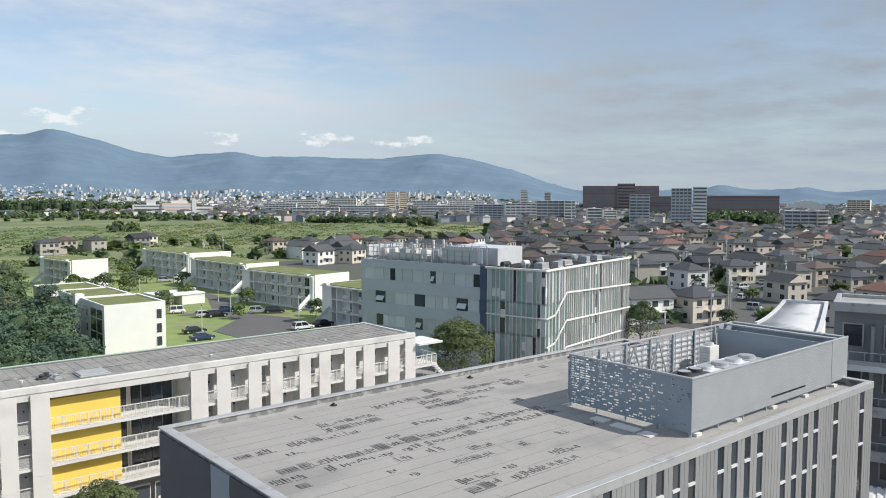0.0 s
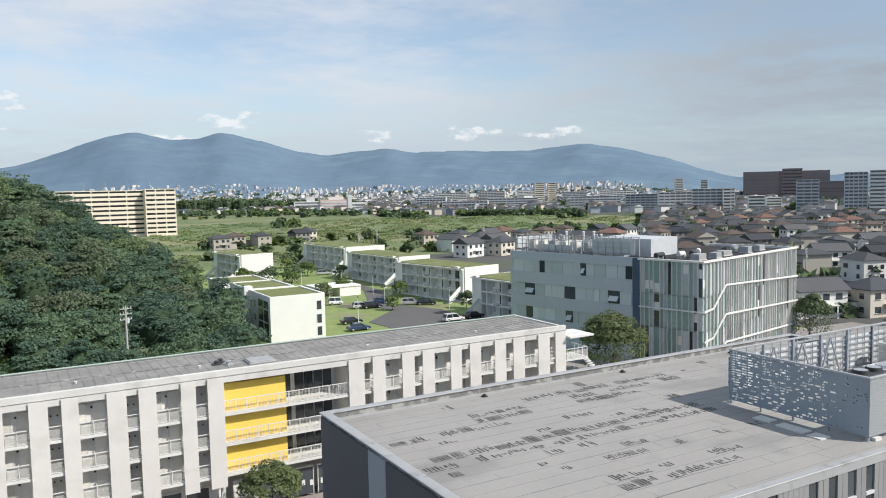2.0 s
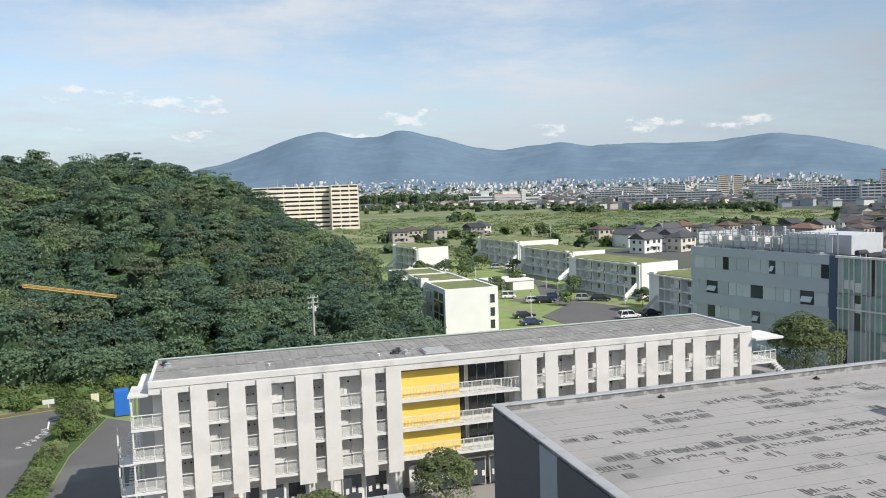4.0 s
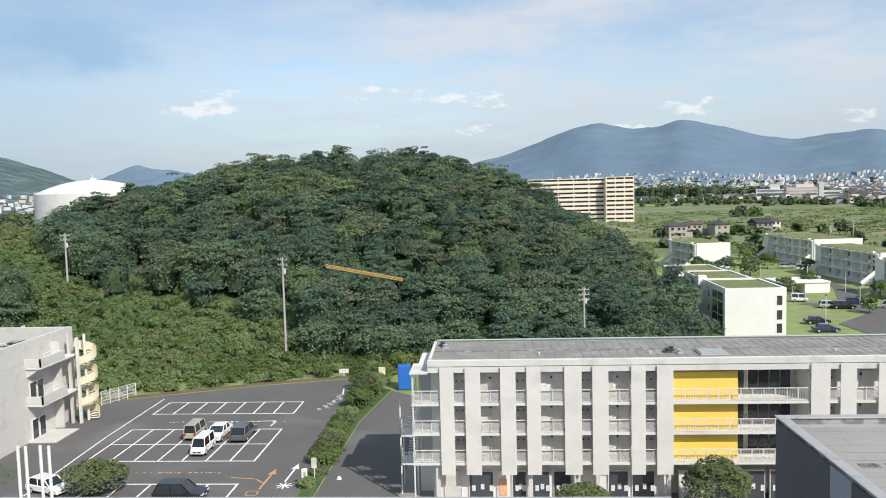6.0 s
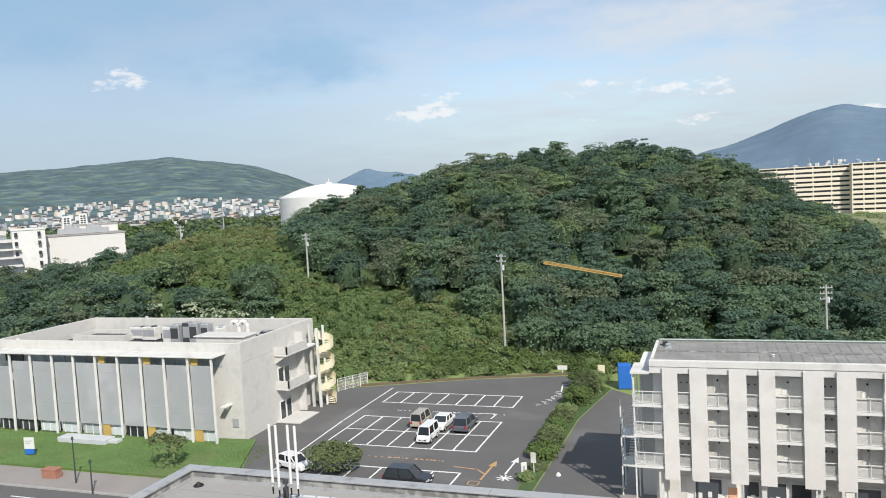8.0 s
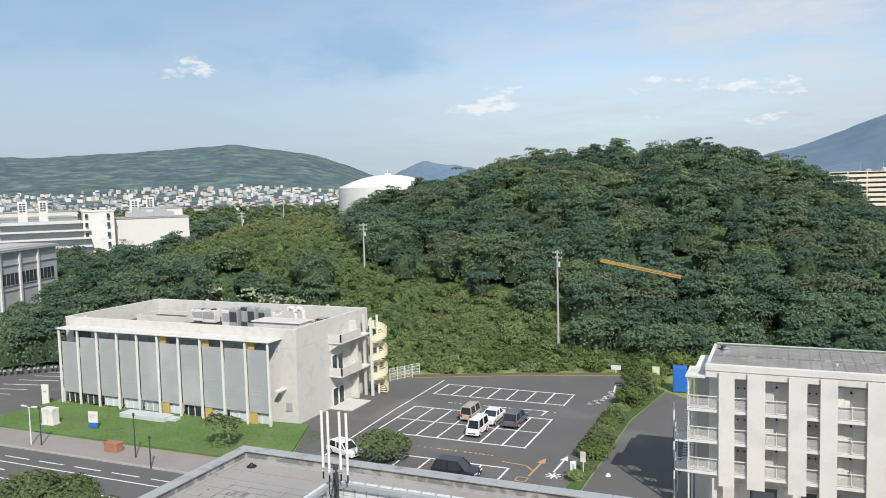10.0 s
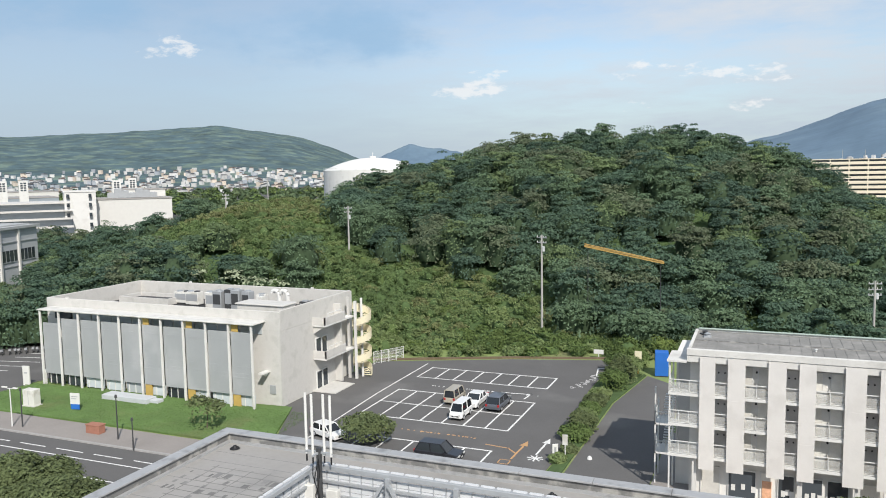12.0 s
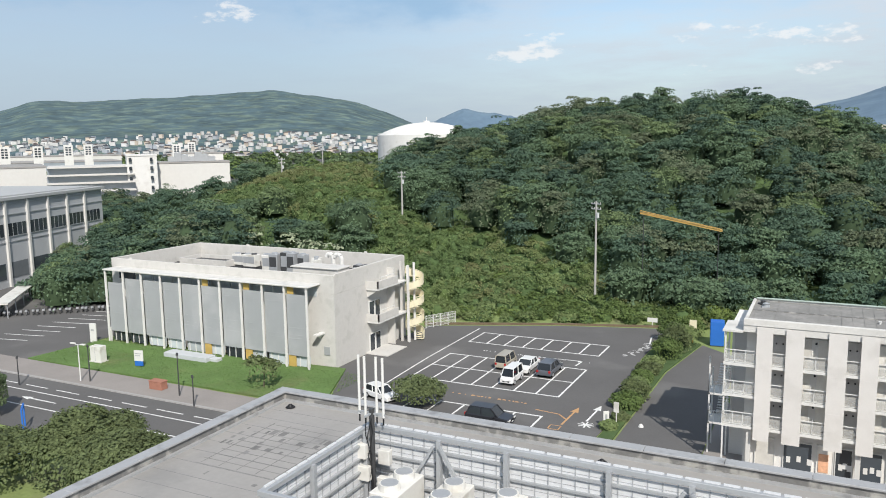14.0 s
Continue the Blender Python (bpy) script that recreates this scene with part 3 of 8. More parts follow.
# roof hatch, plates and vents
hatch = whole("roof_hatch", Shape().box(17.4, 65.2, 12.4, 19.8, 67.4, 12.54).box(17.5, 65.3, 12.54, 19.7, 67.3, 12.62), COPING, "pale flat hatch plate on a grey roof", "hatch", bevel=0.03)
for i, (x, y) in enumerate(((15.0, 66.9), (15.9, 66.4), (15.5, 67.6), (-4.3, 69.6), (-4.6, 70.6))):
    v = Shape().box(-0.35, -0.3, 0, 0.35, 0.3, 0.12).tube((0, 0, 0.1), (0, 0, 0.32), 0.2, 12).tube((0, 0, 0.32), (0, 0, 0.4), 0.28, 12, 0.1)
    whole("roof_vent", v, STEEL if i % 2 else DARKSTEEL, "small metal vent cowl on a flat roof", "vent", "roof vents", at=(x, y, 12.4), turn=i * 31)
for i, x in enumerate((4, 13.5, 29, 41)):
    whole("roof_anchor", Shape().tube((0, 0, 0), (0, 0, 0.16), 0.08, 8).tube((0, 0, 0.16), (0, 0, 0.2), 0.13, 8), RAILING, "small white anchor knob on roof", "anchor", "roof anchors", at=(x, 66.6, 12.4))

# ---- concrete lecture building with screen front ----
hall = thing("concrete_building", "pale stained concrete building with white posts and grey screens", "building")
s = Shape().box(-88.2, 74, 0, -51.4, 91, 8.9)
part("wall", s, CONCRETE, hall)
s = Shape().box(-88.2, 74, 8.9, -51.4, 74.3, 11.2).box(-88.2, 90.7, 8.9, -51.4, 91, 11.2).box(-88.2, 74.3, 8.9, -87.9, 90.7, 11.2).box(-51.7, 74.3, 8.9, -51.4, 90.7, 11.3)
part("parapet", s, CONCRETE, hall, bevel=0.03)
part("roof", Shape().box(-87.9, 74.3, 8.9, -51.7, 90.7, 8.95), TARROOF, hall)
POSTS = [-86.87, -83.58, -80.24, -76.8, -73.47, -70.14, -66.85, -63.5, -60.2, -56.9, -53.7]
for x in POSTS:
    part("post", Shape().box(x - 0.11, 71.6, 0, x + 0.11, 71.85, 9.95), WHITE, hall, bevel=0.02)
part("post", Shape().box(-87.05, 71.8, 0, -86.75, 72.1, 2.0), WHITE, hall)
part("canopy", Shape().box(-87.1, 71.45, 9.95, -53.3, 74, 10.12), FASCIA, hall, "white flat canopy over the posts", bevel=0.03)
for i in range(10):
    a, b = POSTS[i] + 0.14, POSTS[i + 1] - 0.14
    s = Shape().box(a, 71.95, 1.6, b, 72.0, 9.0 if i else 8.3)
    sc = part("screen", s, MESHGREY, hall)
    t = Shape()
    for z in (3.55, 4.0, 4.85, 7.9):
        t.box(a, 71.935, z, b, 71.95, z + 0.16)
    part("batten", t, MESHGREY, sc, kind="stuff")
    wz = part("window", Shape().box(a, 73.9, 8.5, b, 74.0, 9.7), WINDOW if i in (0,) else BLIND, hall)
    part("window", Shape().box(a + 0.1, 72.3, 0.25, b - 0.1, 72.42, 1.6), WINDOW if i in (0, 1, 6) else BLIND, hall)
    for k in range(3):
        x = a + (b - a) * (k + 0.5) / 3
        part("mullion", Shape().box(x - 0.04, 72.22, 0.2, x + 0.04, 72.3, 1.62), WHITE, hall)
for i, x in ((4, -69.9), (6, -63.3), (8, -56.7)):
    part("door", Shape().box(x - 0.1, 72.02, 0.05, x + 0.95, 72.12, 2.0), OCHRE, hall, "ochre painted door")
    part("shutter", Shape().box(x, 72.02, 9.02, x + 0.9, 72.1, 9.9), OCHRE, hall, "ochre shutter")
    part("shutter", Shape().box(x - 0.5, 72.3, 8.8, x - 0.2, 72.4, 9.7), CREAM, hall)
part("side_canopy", Shape().box(-53.6, 72.6, 4.05, -52.9, 74, 4.2).add([(-53.5, 73.9, 4.05), (-53.0, 73.9, 4.05), (-53.5, 73.9, 3.4), (-53.5, 73.0, 4.05)], [(0, 1, 2), (0, 2, 3), (0, 3, 1), (1, 3, 2)]), WHITE, hall)
part("wall_grille", Shape().box(-53.0, 73.9, 1.5, -52.2, 74.02, 2.5), MESHGREY, hall)
part("terrace", Shape().box(-74.0, 68.9, 0, -67.0, 70.6, 0.75).box(-67.2, 69.6, 0, -65.9, 70.6, 0.55), PALEMESH, hall, bevel=0.04)
# side balconies and doors
for z in (8.2, 4.0):
    part("balcony", Shape().box(-51.4, 81.0, z, -49.6, 88.2, z + 0.22), WHITE, hall)
    b = part("balustrade", Shape().box(-49.75, 81.0, z + 0.2, -49.6, 86.0, z + 1.15).box(-51.4, 81.0, z + 0.2, -49.6, 81.15, z + 1.15), CONCRETE, hall)
    part("handrail", Shape().tube((-49.9, 82.2, z + 1.5), (-49.9, 85.5, z + 1.5), 0.05).tube((-49.9, 82.2, z + 1.1), (-49.9, 82.2, z + 1.5), 0.04).tube((-49.9, 85.5, z + 1.1), (-49.9, 85.5, z + 1.5), 0.04), RAILING, b)
for z in (0.1, 4.3):
    for y in (81.6, 83.0):
        d = part("door", Shape().box(-51.42, y, z, -51.33, y + 1.1, z + 2.2), WINDOW, hall)
        part("door_frame", Shape().box(-51.4, y - 0.1, z, -51.28, y, z + 2.3).box(-51.4, y + 1.1, z, -51.28, y + 1.2, z + 2.3).box(-51.4, y, z + 2.2, -51.28, y + 1.1, z + 2.3), RAILING, d)
part("wing_wall", Shape().box(-51.4, 86.2, 0, -50.4, 86.5, 10.25).box(-50.4, 87.8, 0, -50.1, 88.1, 10.9), CONCRETE, hall)
part("bracket", Shape().add([(-51.4, 81.2, 8.2), (-49.8, 81.2, 8.2), (-51.4, 81.2, 7.2), (-51.4, 82.0, 8.2)], [(0, 1, 2), (0, 2, 3), (0, 3, 1), (1, 3, 2)]), CONCRETE, hall)
part("forecourt_slab", Shape().box(-51.4, 80.6, 0, -48.2, 85.5, 0.15), CONCRETE, hall)
# spiral stair
spiral = thing("spiral_staircase", "cream-painted steel spiral staircase against a concrete building", "staircase", at=(-49.0, 89.2, 0))
part("pole", Shape().tube((0, 0, 0), (0, 0, 10.6), 0.16, 12), WHITE, spiral)
part("support", Shape().box(-0.35, -1.45, 0, -0.05, -1.15, 10.4), WHITE, spiral)
for i in range(46):
    a0 = i * 0.48
    c, sn = math.cos(a0), math.sin(a0)
    c2, s2 = math.cos(a0 + 0.5), math.sin(a0 + 0.5)
    z = 0.25 + i * 0.19
    part("tread", Shape().prism([(0.1 * c, 0.1 * sn), (1.25 * c, 1.25 * sn), (1.25 * c2, 1.25 * s2), (0.1 * c2, 0.1 * s2)], z, z + 0.06), CREAM, spiral)
s = Shape()
for i in range(92):
    a0, a1 = i * 0.24, i * 0.24 + 0.25
    z0, z1 = 0.25 + i * 0.095, 0.345 + i * 0.095
    p0, p1 = (1.27 * math.cos(a0), 1.27 * math.sin(a0)), (1.27 * math.cos(a1), 1.27 * math.sin(a1))
    for h in (0.1, 0.55, 1.0):
        s.beam((*p0, z0 + h), (*p1, z1 + h), 0.04, 0.06)
    s.beam((*p0, z0), (*p0, z0 + 1.02), 0.03, 0.03)
    s.beam((*p0, z0 + 0.5), (*p1, z1 + 0.5), 0.02, 0.8)
part("balustrade", s, CREAM, spiral)

# plant on the concrete building's roof
plinth = whole("roof_plinth", Shape().box(-58.5, 75.6, 8.95, -51.9, 78.2, 11.55).box(-58.7, 75.4, 11.55, -51.75, 78.4, 11.7), CONCRETE, "concrete stair-head block on a flat roof", "stair head", bevel=0.03)
white_duct = thing("roof_exhaust", "white bent exhaust ducts on a roof stand", "duct", at=(-58.2, 84.0, 8.95))
for dx in (0.0, 1.3):
    s = Shape()
    pts = [(dx, 0, 1.2), (dx, 0, 2.4), (dx - 0.15, 0, 2.8), (dx - 0.5, 0, 3.0), (dx - 0.9, 0, 2.95), (dx - 1.1, 0, 2.6)]
    for p, r_ in zip(pts, pts[1:]):
        s.tube(p, r_, 0.28, 10)
    part("duct", s, WHITE, white_duct)
part("casing", Shape().box(-0.9, -0.5, 0.6, 1.8, 0.6, 1.3), WHITE, white_duct, bevel=0.04)
part("stand", Shape().box(-0.8, -0.4, 0, -0.7, -0.3, 0.6).box(1.6, -0.4, 0, 1.7, -0.3, 0.6).box(-0.8, 0.4, 0, -0.7, 0.5, 0.6).box(1.6, 0.4, 0, 1.7, 0.5, 0.6), STEEL, white_duct)
ROOF_UNITS = ((-76.2, 86.6, 2.4, 1.7, UNITWHITE), (-73.6, 85.8, 2.2, 1.9, UNITWHITE), (-71.2, 86.8, 2.0, 1.8, PANEL), (-69.0, 84.0, 1.5, 2.3, UNITWHITE), (-67.2, 83.2, 1.4, 2.7, STEEL), (-65.6, 83.6, 1.3, 2.9, DARKSTEEL),
              (-64.1, 83.0, 1.3, 3.0, STEEL), (-62.7, 83.4, 1.2, 2.8, STEEL), (-61.2, 84.4, 1.0, 2.3, UNITWHITE), (-60.0, 82.6, 0.8, 2.4, UNITWHITE), (-54.6, 85.5, 2.4, 1.5, DARKSTEEL), (-52.9, 87.0, 1.2, 1.8, UNITWHITE))
for i, (x, y, w, h, m) in enumerate(ROOF_UNITS):
    u = thing("roof_unit", "boxy air-handling unit standing on a flat roof", "roof unit", "roof units on the concrete building", at=(x, y, 8.95))
    part("casing", Shape().box(-w / 2, -0.6, 0.15, w / 2, 0.6, h), m, u, bevel=0.04)
    part("base", Shape().box(-w / 2 + 0.1, -0.5, 0, w / 2 - 0.1, 0.5, 0.15), DARKSTEEL, u)
    part("grille", Shape().box(-w / 2 + 0.12, -0.62, h * 0.35, w / 2 - 0.12, -0.6, h * 0.85), STEEL if m is not STEEL else DARKSTEEL, u)
    for k in range(2 if w > 1.9 else 1):
        x_ = (k - 0.5) * w / 2 if w > 1.9 else 0
        part("fan", Shape().tube((x_, 0, h), (x_, 0, h + 0.14), min(0.42, w * 0.36), 12), DARKSTEEL if k else STEEL, u)
well = thing("roof_well", "dark sunken light well with raised rim on a roof", "light well", at=(-81.5, 86.5, 8.95))
part("rim", Shape().box(-4.5, -2.2, 0, 4.5, -1.9, 0.9).box(-4.5, 1.9, 0, 4.5, 2.2, 0.9).box(-4.5, -1.9, 0, -4.2, 1.9, 0.9).box(4.2, -1.9, 0, 4.5, 1.9, 0.9), CONCRETE, well)
part("grating", Shape().box(-4.2, -1.9, 0.3, 4.2, 1.9, 0.36), DARKSTEEL, well)
for x, y in ((-84.6, 74.15), (-78.5, 90.85), (-57.5, 90.85)):
    l = thing("roof_lamp", "small floodlight on a stub post at a parapet", "lamp", "roof lamps", at=(x, y, 9.75))
    part("post", Shape().tube((0, 0, 0), (0, 0, 1.4), 0.05), STEEL, l)
    part("head", Shape().box(-0.18, -0.12, 1.35, 0.18, 0.12, 1.65), UNITWHITE, l)

# ---- dark-sided building with a wide flat roof ----
bldA = thing("flat_roof_building", "large building with grey membrane roof, dark side and ribbed front", "building")
part("wall", Shape().box(14.45, 20.0, 0, 53.8, 39.75, 14.4), DARKWALL, bldA)
for i, (a, b) in enumerate(((39.75, 33.4), (33.4, 31.4), (31.4, 25.0), (25.0, 20.0))):
    part("side_panel", Shape().box(14.38, b + 0.02, 0, 14.45, a - 0.02, 14.72), DARKWALL if i != 1 else GREYWALL, bldA)
part("roof", Shape().box(14.8, 20.3, 14.4, 53.5, 39.45, 14.5), ROOFING, bldA, "grey roof membrane with worn dark patches")
s = Shape().box(14.45, 39.4, 14.4, 53.8, 39.75, 14.9).box(14.45, 20.0, 14.4, 14.8, 39.4, 14.9).box(53.5, 20.0, 14.4, 53.8, 39.4, 14.9).box(14.8, 20.0, 14.4, 53.5, 20.3, 14.9)
part("parapet", s, PARAPET, bldA)
s = Shape().box(14.33, 39.33, 14.9, 53.9, 39.85, 14.97).box(14.33, 19.85, 14.9, 14.87, 39.33, 14.97).box(53.4, 19.85, 14.9, 53.9, 39.33, 14.97).box(14.87, 19.83, 14.9, 53.4, 20.2, 14.97)
part("coping", s, COPING, bldA, bevel=0.015)
part("flashing", Shape().box(14.8, 39.25, 14.5, 53.5, 39.4, 14.6).box(14.8, 20.3, 14.5, 14.95, 39.25, 14.6), COPING, bldA)
# front: ribbed sheets with narrow tall windows
openings = []
for a, b in [(x0 + 1.31 * k, x0 + 1.31 * k + 0.6) for x0 in (15.25, 21.8, 28.27, 34.8, 41.4) for k in range(4)] + [(47.97, 48.64), (51.81, 52.5)]:
    openings.append((a, b))
edges = [14.4] + [v for o in openings for v in o] + [53.85]
for i in range(0, len(edges), 2):
    a, b = edges[i], edges[i + 1]
    n = max(1, round((b - a) / 0.75))
    for k in range(n):
        x0, x1 = a + (b - a) * k / n, a + (b - a) * (k + 1) / n
        s = Shape().box(x0 + 0.01, 19.86, 0, x1 - 0.01, 20.0, 14.55)
        s.box((x0 + x1) / 2 - 0.012, 19.85, 0, (x0 + x1) / 2 + 0.012, 19.86, 14.55)
        part("cladding_sheet", s, CLAD, bldA)
for a, b in openings:
    for z0, z1 in ((11.2, 13.15), (13.35, 14.5), (7.2, 10.9), (3.5, 6.9)):
        w = part("window", Shape().box(a, 19.93, z0, b, 19.99, z1), WINDOW, bldA)
        part("sill", Shape().box(a, 19.84, z0 - 0.14, b, 19.98, z0), LOUVRE, w)
part("fascia", Shape().box(14.33, 19.83, 14.55, 53.9, 19.86, 14.9), COPING, bldA)
# worn patches and seams of the membrane
r6 = random.Random(6)
s, faded = Shape(), Shape()
for k, x0, x1, dens in ((12, 15.8, 22.5, 0.95), (15, 26.0, 39.5, 0.85), (14, 21.0, 37.5, 0.75), (13, 20.0, 33.0, 0.35), (9, 16.5, 34.0, 1.0), (8, 15.6, 33.5, 0.95), (7, 15.6, 24.0, 0.3), (10, 22.0, 34.0, 0.3), (2, 20.5, 29.0, 0.7), (3, 22.0, 30.0, 0.45), (16, 15.5, 48.0, 0.12), (11, 16.0, 40.0, 0.12), (5, 16.0, 34.0, 0.2), (6, 17.0, 30.0, 0.12)):
    y, x = 21.22 + 1.02 * k, x0
    while x < x1:
        w = r6.uniform(0.5, 1.1)
        if r6.random() < dens:
            lo, hi = y + r6.uniform(0.02, 0.2), y + r6.uniform(0.6, 0.98)
            if r6.random() < 0.4 * dens:
                faded.box(x, lo, 14.5, x + w * 0.9, hi, 14.503)
            u = x
            while u < x + w * 0.9:
                t = r6.uniform(0.03, 0.13)
                if r6.random() < 0.92:
                    s.box(u, lo + r6.uniform(0, 0.25), 14.5, u + t, hi - r6.uniform(0, 0.3), 14.505)
                u += t + r6.uniform(0.03, 0.11)
            if r6.random() < 0.5:
                s.box(x, lo, 14.5, x + w, lo + 0.05, 14.506)
        x += w + r6.uniform(0.0, 0.12)
part("worn_membrane", s, PATCH, bldA, "dark worn streaks in rows", kind="stuff")
part("faded_membrane", faded, WORN, bldA, "faded grey patches in rows", kind="stuff")
s = Shape()
for y in np.arange(21.2, 39.3, 1.02):
    s.box(14.9, y, 14.5, 53.4, y + 0.02, 14.503)
for i in range(90):
    x, y = r6.uniform(15.5, 52), 21.2 + 1.02 * r6.randrange(17)
    s.box(x, y, 14.5, x + 0.02, y + r6.uniform(0.4, 1.0), 14.5035)
    if i % 3 == 0:
        x2 = r6.uniform(15, 45)
        s.box(x2, y + 0.02, 14.5, x2 + r6.uniform(1, 6), y + 0.05, 14.5025)
part("seams", s, SEAM, bldA, kind="stuff")
for x, y in ((24.5, 38.9), (35.5, 38.9), (46, 38.9)):
    whole("roof_drain", Shape().tube((0, 0, 0), (0, 0, 0.05), 0.22, 12, 0.16).tube((0, 0, 0.05), (0, 0, 0.14), 0.12, 10, 0.06), BLACK, "small black roof drain cover by a parapet", "drain", "roof drains", at=(x, y, 14.53))


def fan_unit(name, label, group, at, turn, w, d, h, fans, mat):
    u = thing(name, label, "roof unit", group, at=at, turn=turn)
    part("casing", Shape().box(-w / 2, -d / 2, 0.12, w / 2, d / 2, h), mat, u, bevel=0.03)
    part("plinth", Shape().box(-w / 2 + 0.06, -d / 2 + 0.06, 0, w / 2 - 0.06, d / 2 - 0.06, 0.12), DARKSTEEL, u)
    s_ = Shape()
    for k in range(7):
        z_ = h * (0.25 + 0.09 * k)
        s_.box(-w / 2 - 0.008, -d / 2 + 0.08, z_, w / 2 + 0.008, d / 2 - 0.08, z_ + 0.025)
    part("grille", s_, STEEL, u)
    for k in range(fans):
        x_ = w * ((k + 0.5) / fans - 0.5)
        r_ = min(w / fans, d) * 0.38
        f_ = part("fan_ring", Shape().tube((x_, 0, h), (x_, 0, h + 0.2), r_, 18, r_ * 0.93), mat, u)
        part("fan_guard", Shape().tube((x_, 0, h + 0.2), (x_, 0, h + 0.215), r_ * 0.8, 14), STEEL, f_)
    return u


# rooftop plant enclosure on the flat roof
enc = thing("plant_enclosure", "grey louvred plant enclosure standing on a flat roof", "enclosure")
X0, X1, Y0, Y1, ZB, ZT = 35.3, 54.2, 21.7, 29.9, 14.76, 17.66
fr = part("front_screen", Shape().box(X0, Y0, ZB, X1 - 2.4, Y0 + 0.06, ZT - 0.1), STEEL, enc)
s = Shape()
for z in np.arange(ZB + 0.04, ZT - 0.12, 0.11):
    s.box(X0, Y0 - 0.018, z, X1 - 2.4, Y0, z + 0.08)
part("rib", s, STEEL, fr)
part("vent_slot", Shape().box(43.8, Y0 - 0.04, 15.2, 48.1, Y0 - 0.019, 15.3), BLACK, fr)
part("end_panel", Shape().box(X1 - 2.38, Y0 - 0.03, ZB + 0.1, X1, Y0 + 0.05, ZT + 0.02), STEEL, enc)
part("top_rail", Shape().box(X0 - 0.05, Y0 - 0.05, ZT - 0.1, X1, Y0 + 0.12, ZT).box(X0 - 0.05, Y0 + 0.12, ZT - 0.1, X0 + 0.12, Y1, ZT).box(X0, Y1 - 0.1, ZT - 0.1, X1, Y1 + 0.05, ZT).box(X1 - 0.4, Y0, ZT - 0.1, X1, Y1, ZT).box(X1 - 1.6, Y0 + 0.1, ZT - 0.1, X1 - 1.2, Y1, ZT), STEEL, enc, bevel=0.01)
# pierced side screen: a fine lattice, closed in random runs
s = Shape()
r5 = random.Random(11)
for row in range(20):
    z = ZB + row * 0.14
    s.box(X0 - 0.01, Y0, z, X0 + 0.05, Y1, z + 0.06)
    y = Y0 + 0.02
    while y < Y1 - 0.05:
        y2 = min(y + r5.uniform(0.07, 0.34), Y1 - 0.02)
        if r5.random() < 0.9 - 0.5 * (y - Y0) / 8.2 * (0.5 + row / 20):
            s.box(X0, y, z + 0.06, X0 + 0.045, y2, z + 0.14)
        y = y2 + 0.005
for y in np.arange(Y0, Y1, 0.41):
    s.box(X0 - 0.012, y, ZB, X0 + 0.05, y + 0.05, ZT - 0.12)
part("side_screen", s, GREYWALL, enc, "blue-grey pierced side screen")
s = Shape()
for y in np.arange(Y0 + 0.1, Y1, 2.0):
    part("post", Shape().box(X0 + 0.06, y, 14.5, X0 + 0.16, y + 0.1, ZT - 0.1), GREYWALL, enc)
for x in np.arange(X0 + 0.1, X1 + 0.1, 2.65):
    part("post", Shape().box(x, Y1 - 0.12, 14.5, x + 0.14, Y1 + 0.02, ZT - 0.05), GREYWALL, enc)
    part("post", Shape().box(x, Y0 + 0.07, 14.5, x + 0.1, Y0 + 0.17, ZT - 0.1), GREYWALL, enc)
s = Shape()
for z in np.arange(ZB, ZT - 0.2, 0.36):
    s.box(X0, Y1 - 0.02, z, X1 - 2.5, Y1 + 0.05, z + 0.1)
for x in np.arange(X0 + 0.6, X1 - 2.6, 0.75):
    s.box(x, Y1 - 0.04, ZB, x + 0.05, Y1, ZT - 0.1)
part("back_lattice", s, STEEL, enc)
part("back_louvre", Shape().box(X0, Y1 + 0.06, ZB + 0.2, X1 - 2.5, Y1 + 0.09, ZT - 0.5), LOUVRE, enc)
s = Shape()
for x in (X0 + 3.4, X0 + 6.0, X0 + 8.7):
    s.beam((x, Y1 - 0.3, ZT - 0.3), (x - 1.2, Y1 - 0.3, 14.6), 0.08, 0.08).beam((x, Y1 - 0.3, ZT - 0.3), (x + 1.2, Y1 - 0.3, 14.6), 0.08, 0.08)
part("brace", s, STEEL, enc)
part("partition", Shape().box(X1 - 2.5, Y0 + 0.1, 14.6, X1 - 2.4, Y1 - 0.1, ZT - 0.25).box(X1 - 2.4, Y1 - 0.15, 14.6, X1, Y1 - 0.05, ZT - 0.1).box(X1 - 0.1, Y0, 14.6, X1, Y1, ZT - 0.1), GREYWALL, enc)
for i in range(5):
    part("foot", Shape().box(X0 + 0.4 + i * 4.1, Y0 - 0.1, 14.5, X0 + 0.9 + i * 4.1, Y0 + 0.3, 14.66), UNITWHITE, enc)
for i, (y0, y1) in enumerate(((26.3, 27.3), (24.2, 25.8), (23.1, 23.9))):
    part("skylight_sheet", Shape().box(34.0 - 0.15 * i, y0, 14.5, 34.7 - 0.1 * i, y1, 14.56), UNITWHITE, enc, "pale cream sheet lying on the roof")
for i in range(4):
    for j in range(2):
        fan_unit("cooling_unit", "pale cooling unit with round top fan", "cooling units in the grey enclosure", (44.6 + i * 1.75, 24.0 + j * 2.5, 14.5), 0, 1.5, 2.0, 1.5, 1, LOUVRE if (i + j) % 2 else STEEL)
fan_unit("chiller", "dark grey chiller inside a roof enclosure", "", (41.2, 25.5, 14.5), 0, 2.4, 1.6, 1.9, 2, DARKSTEEL)
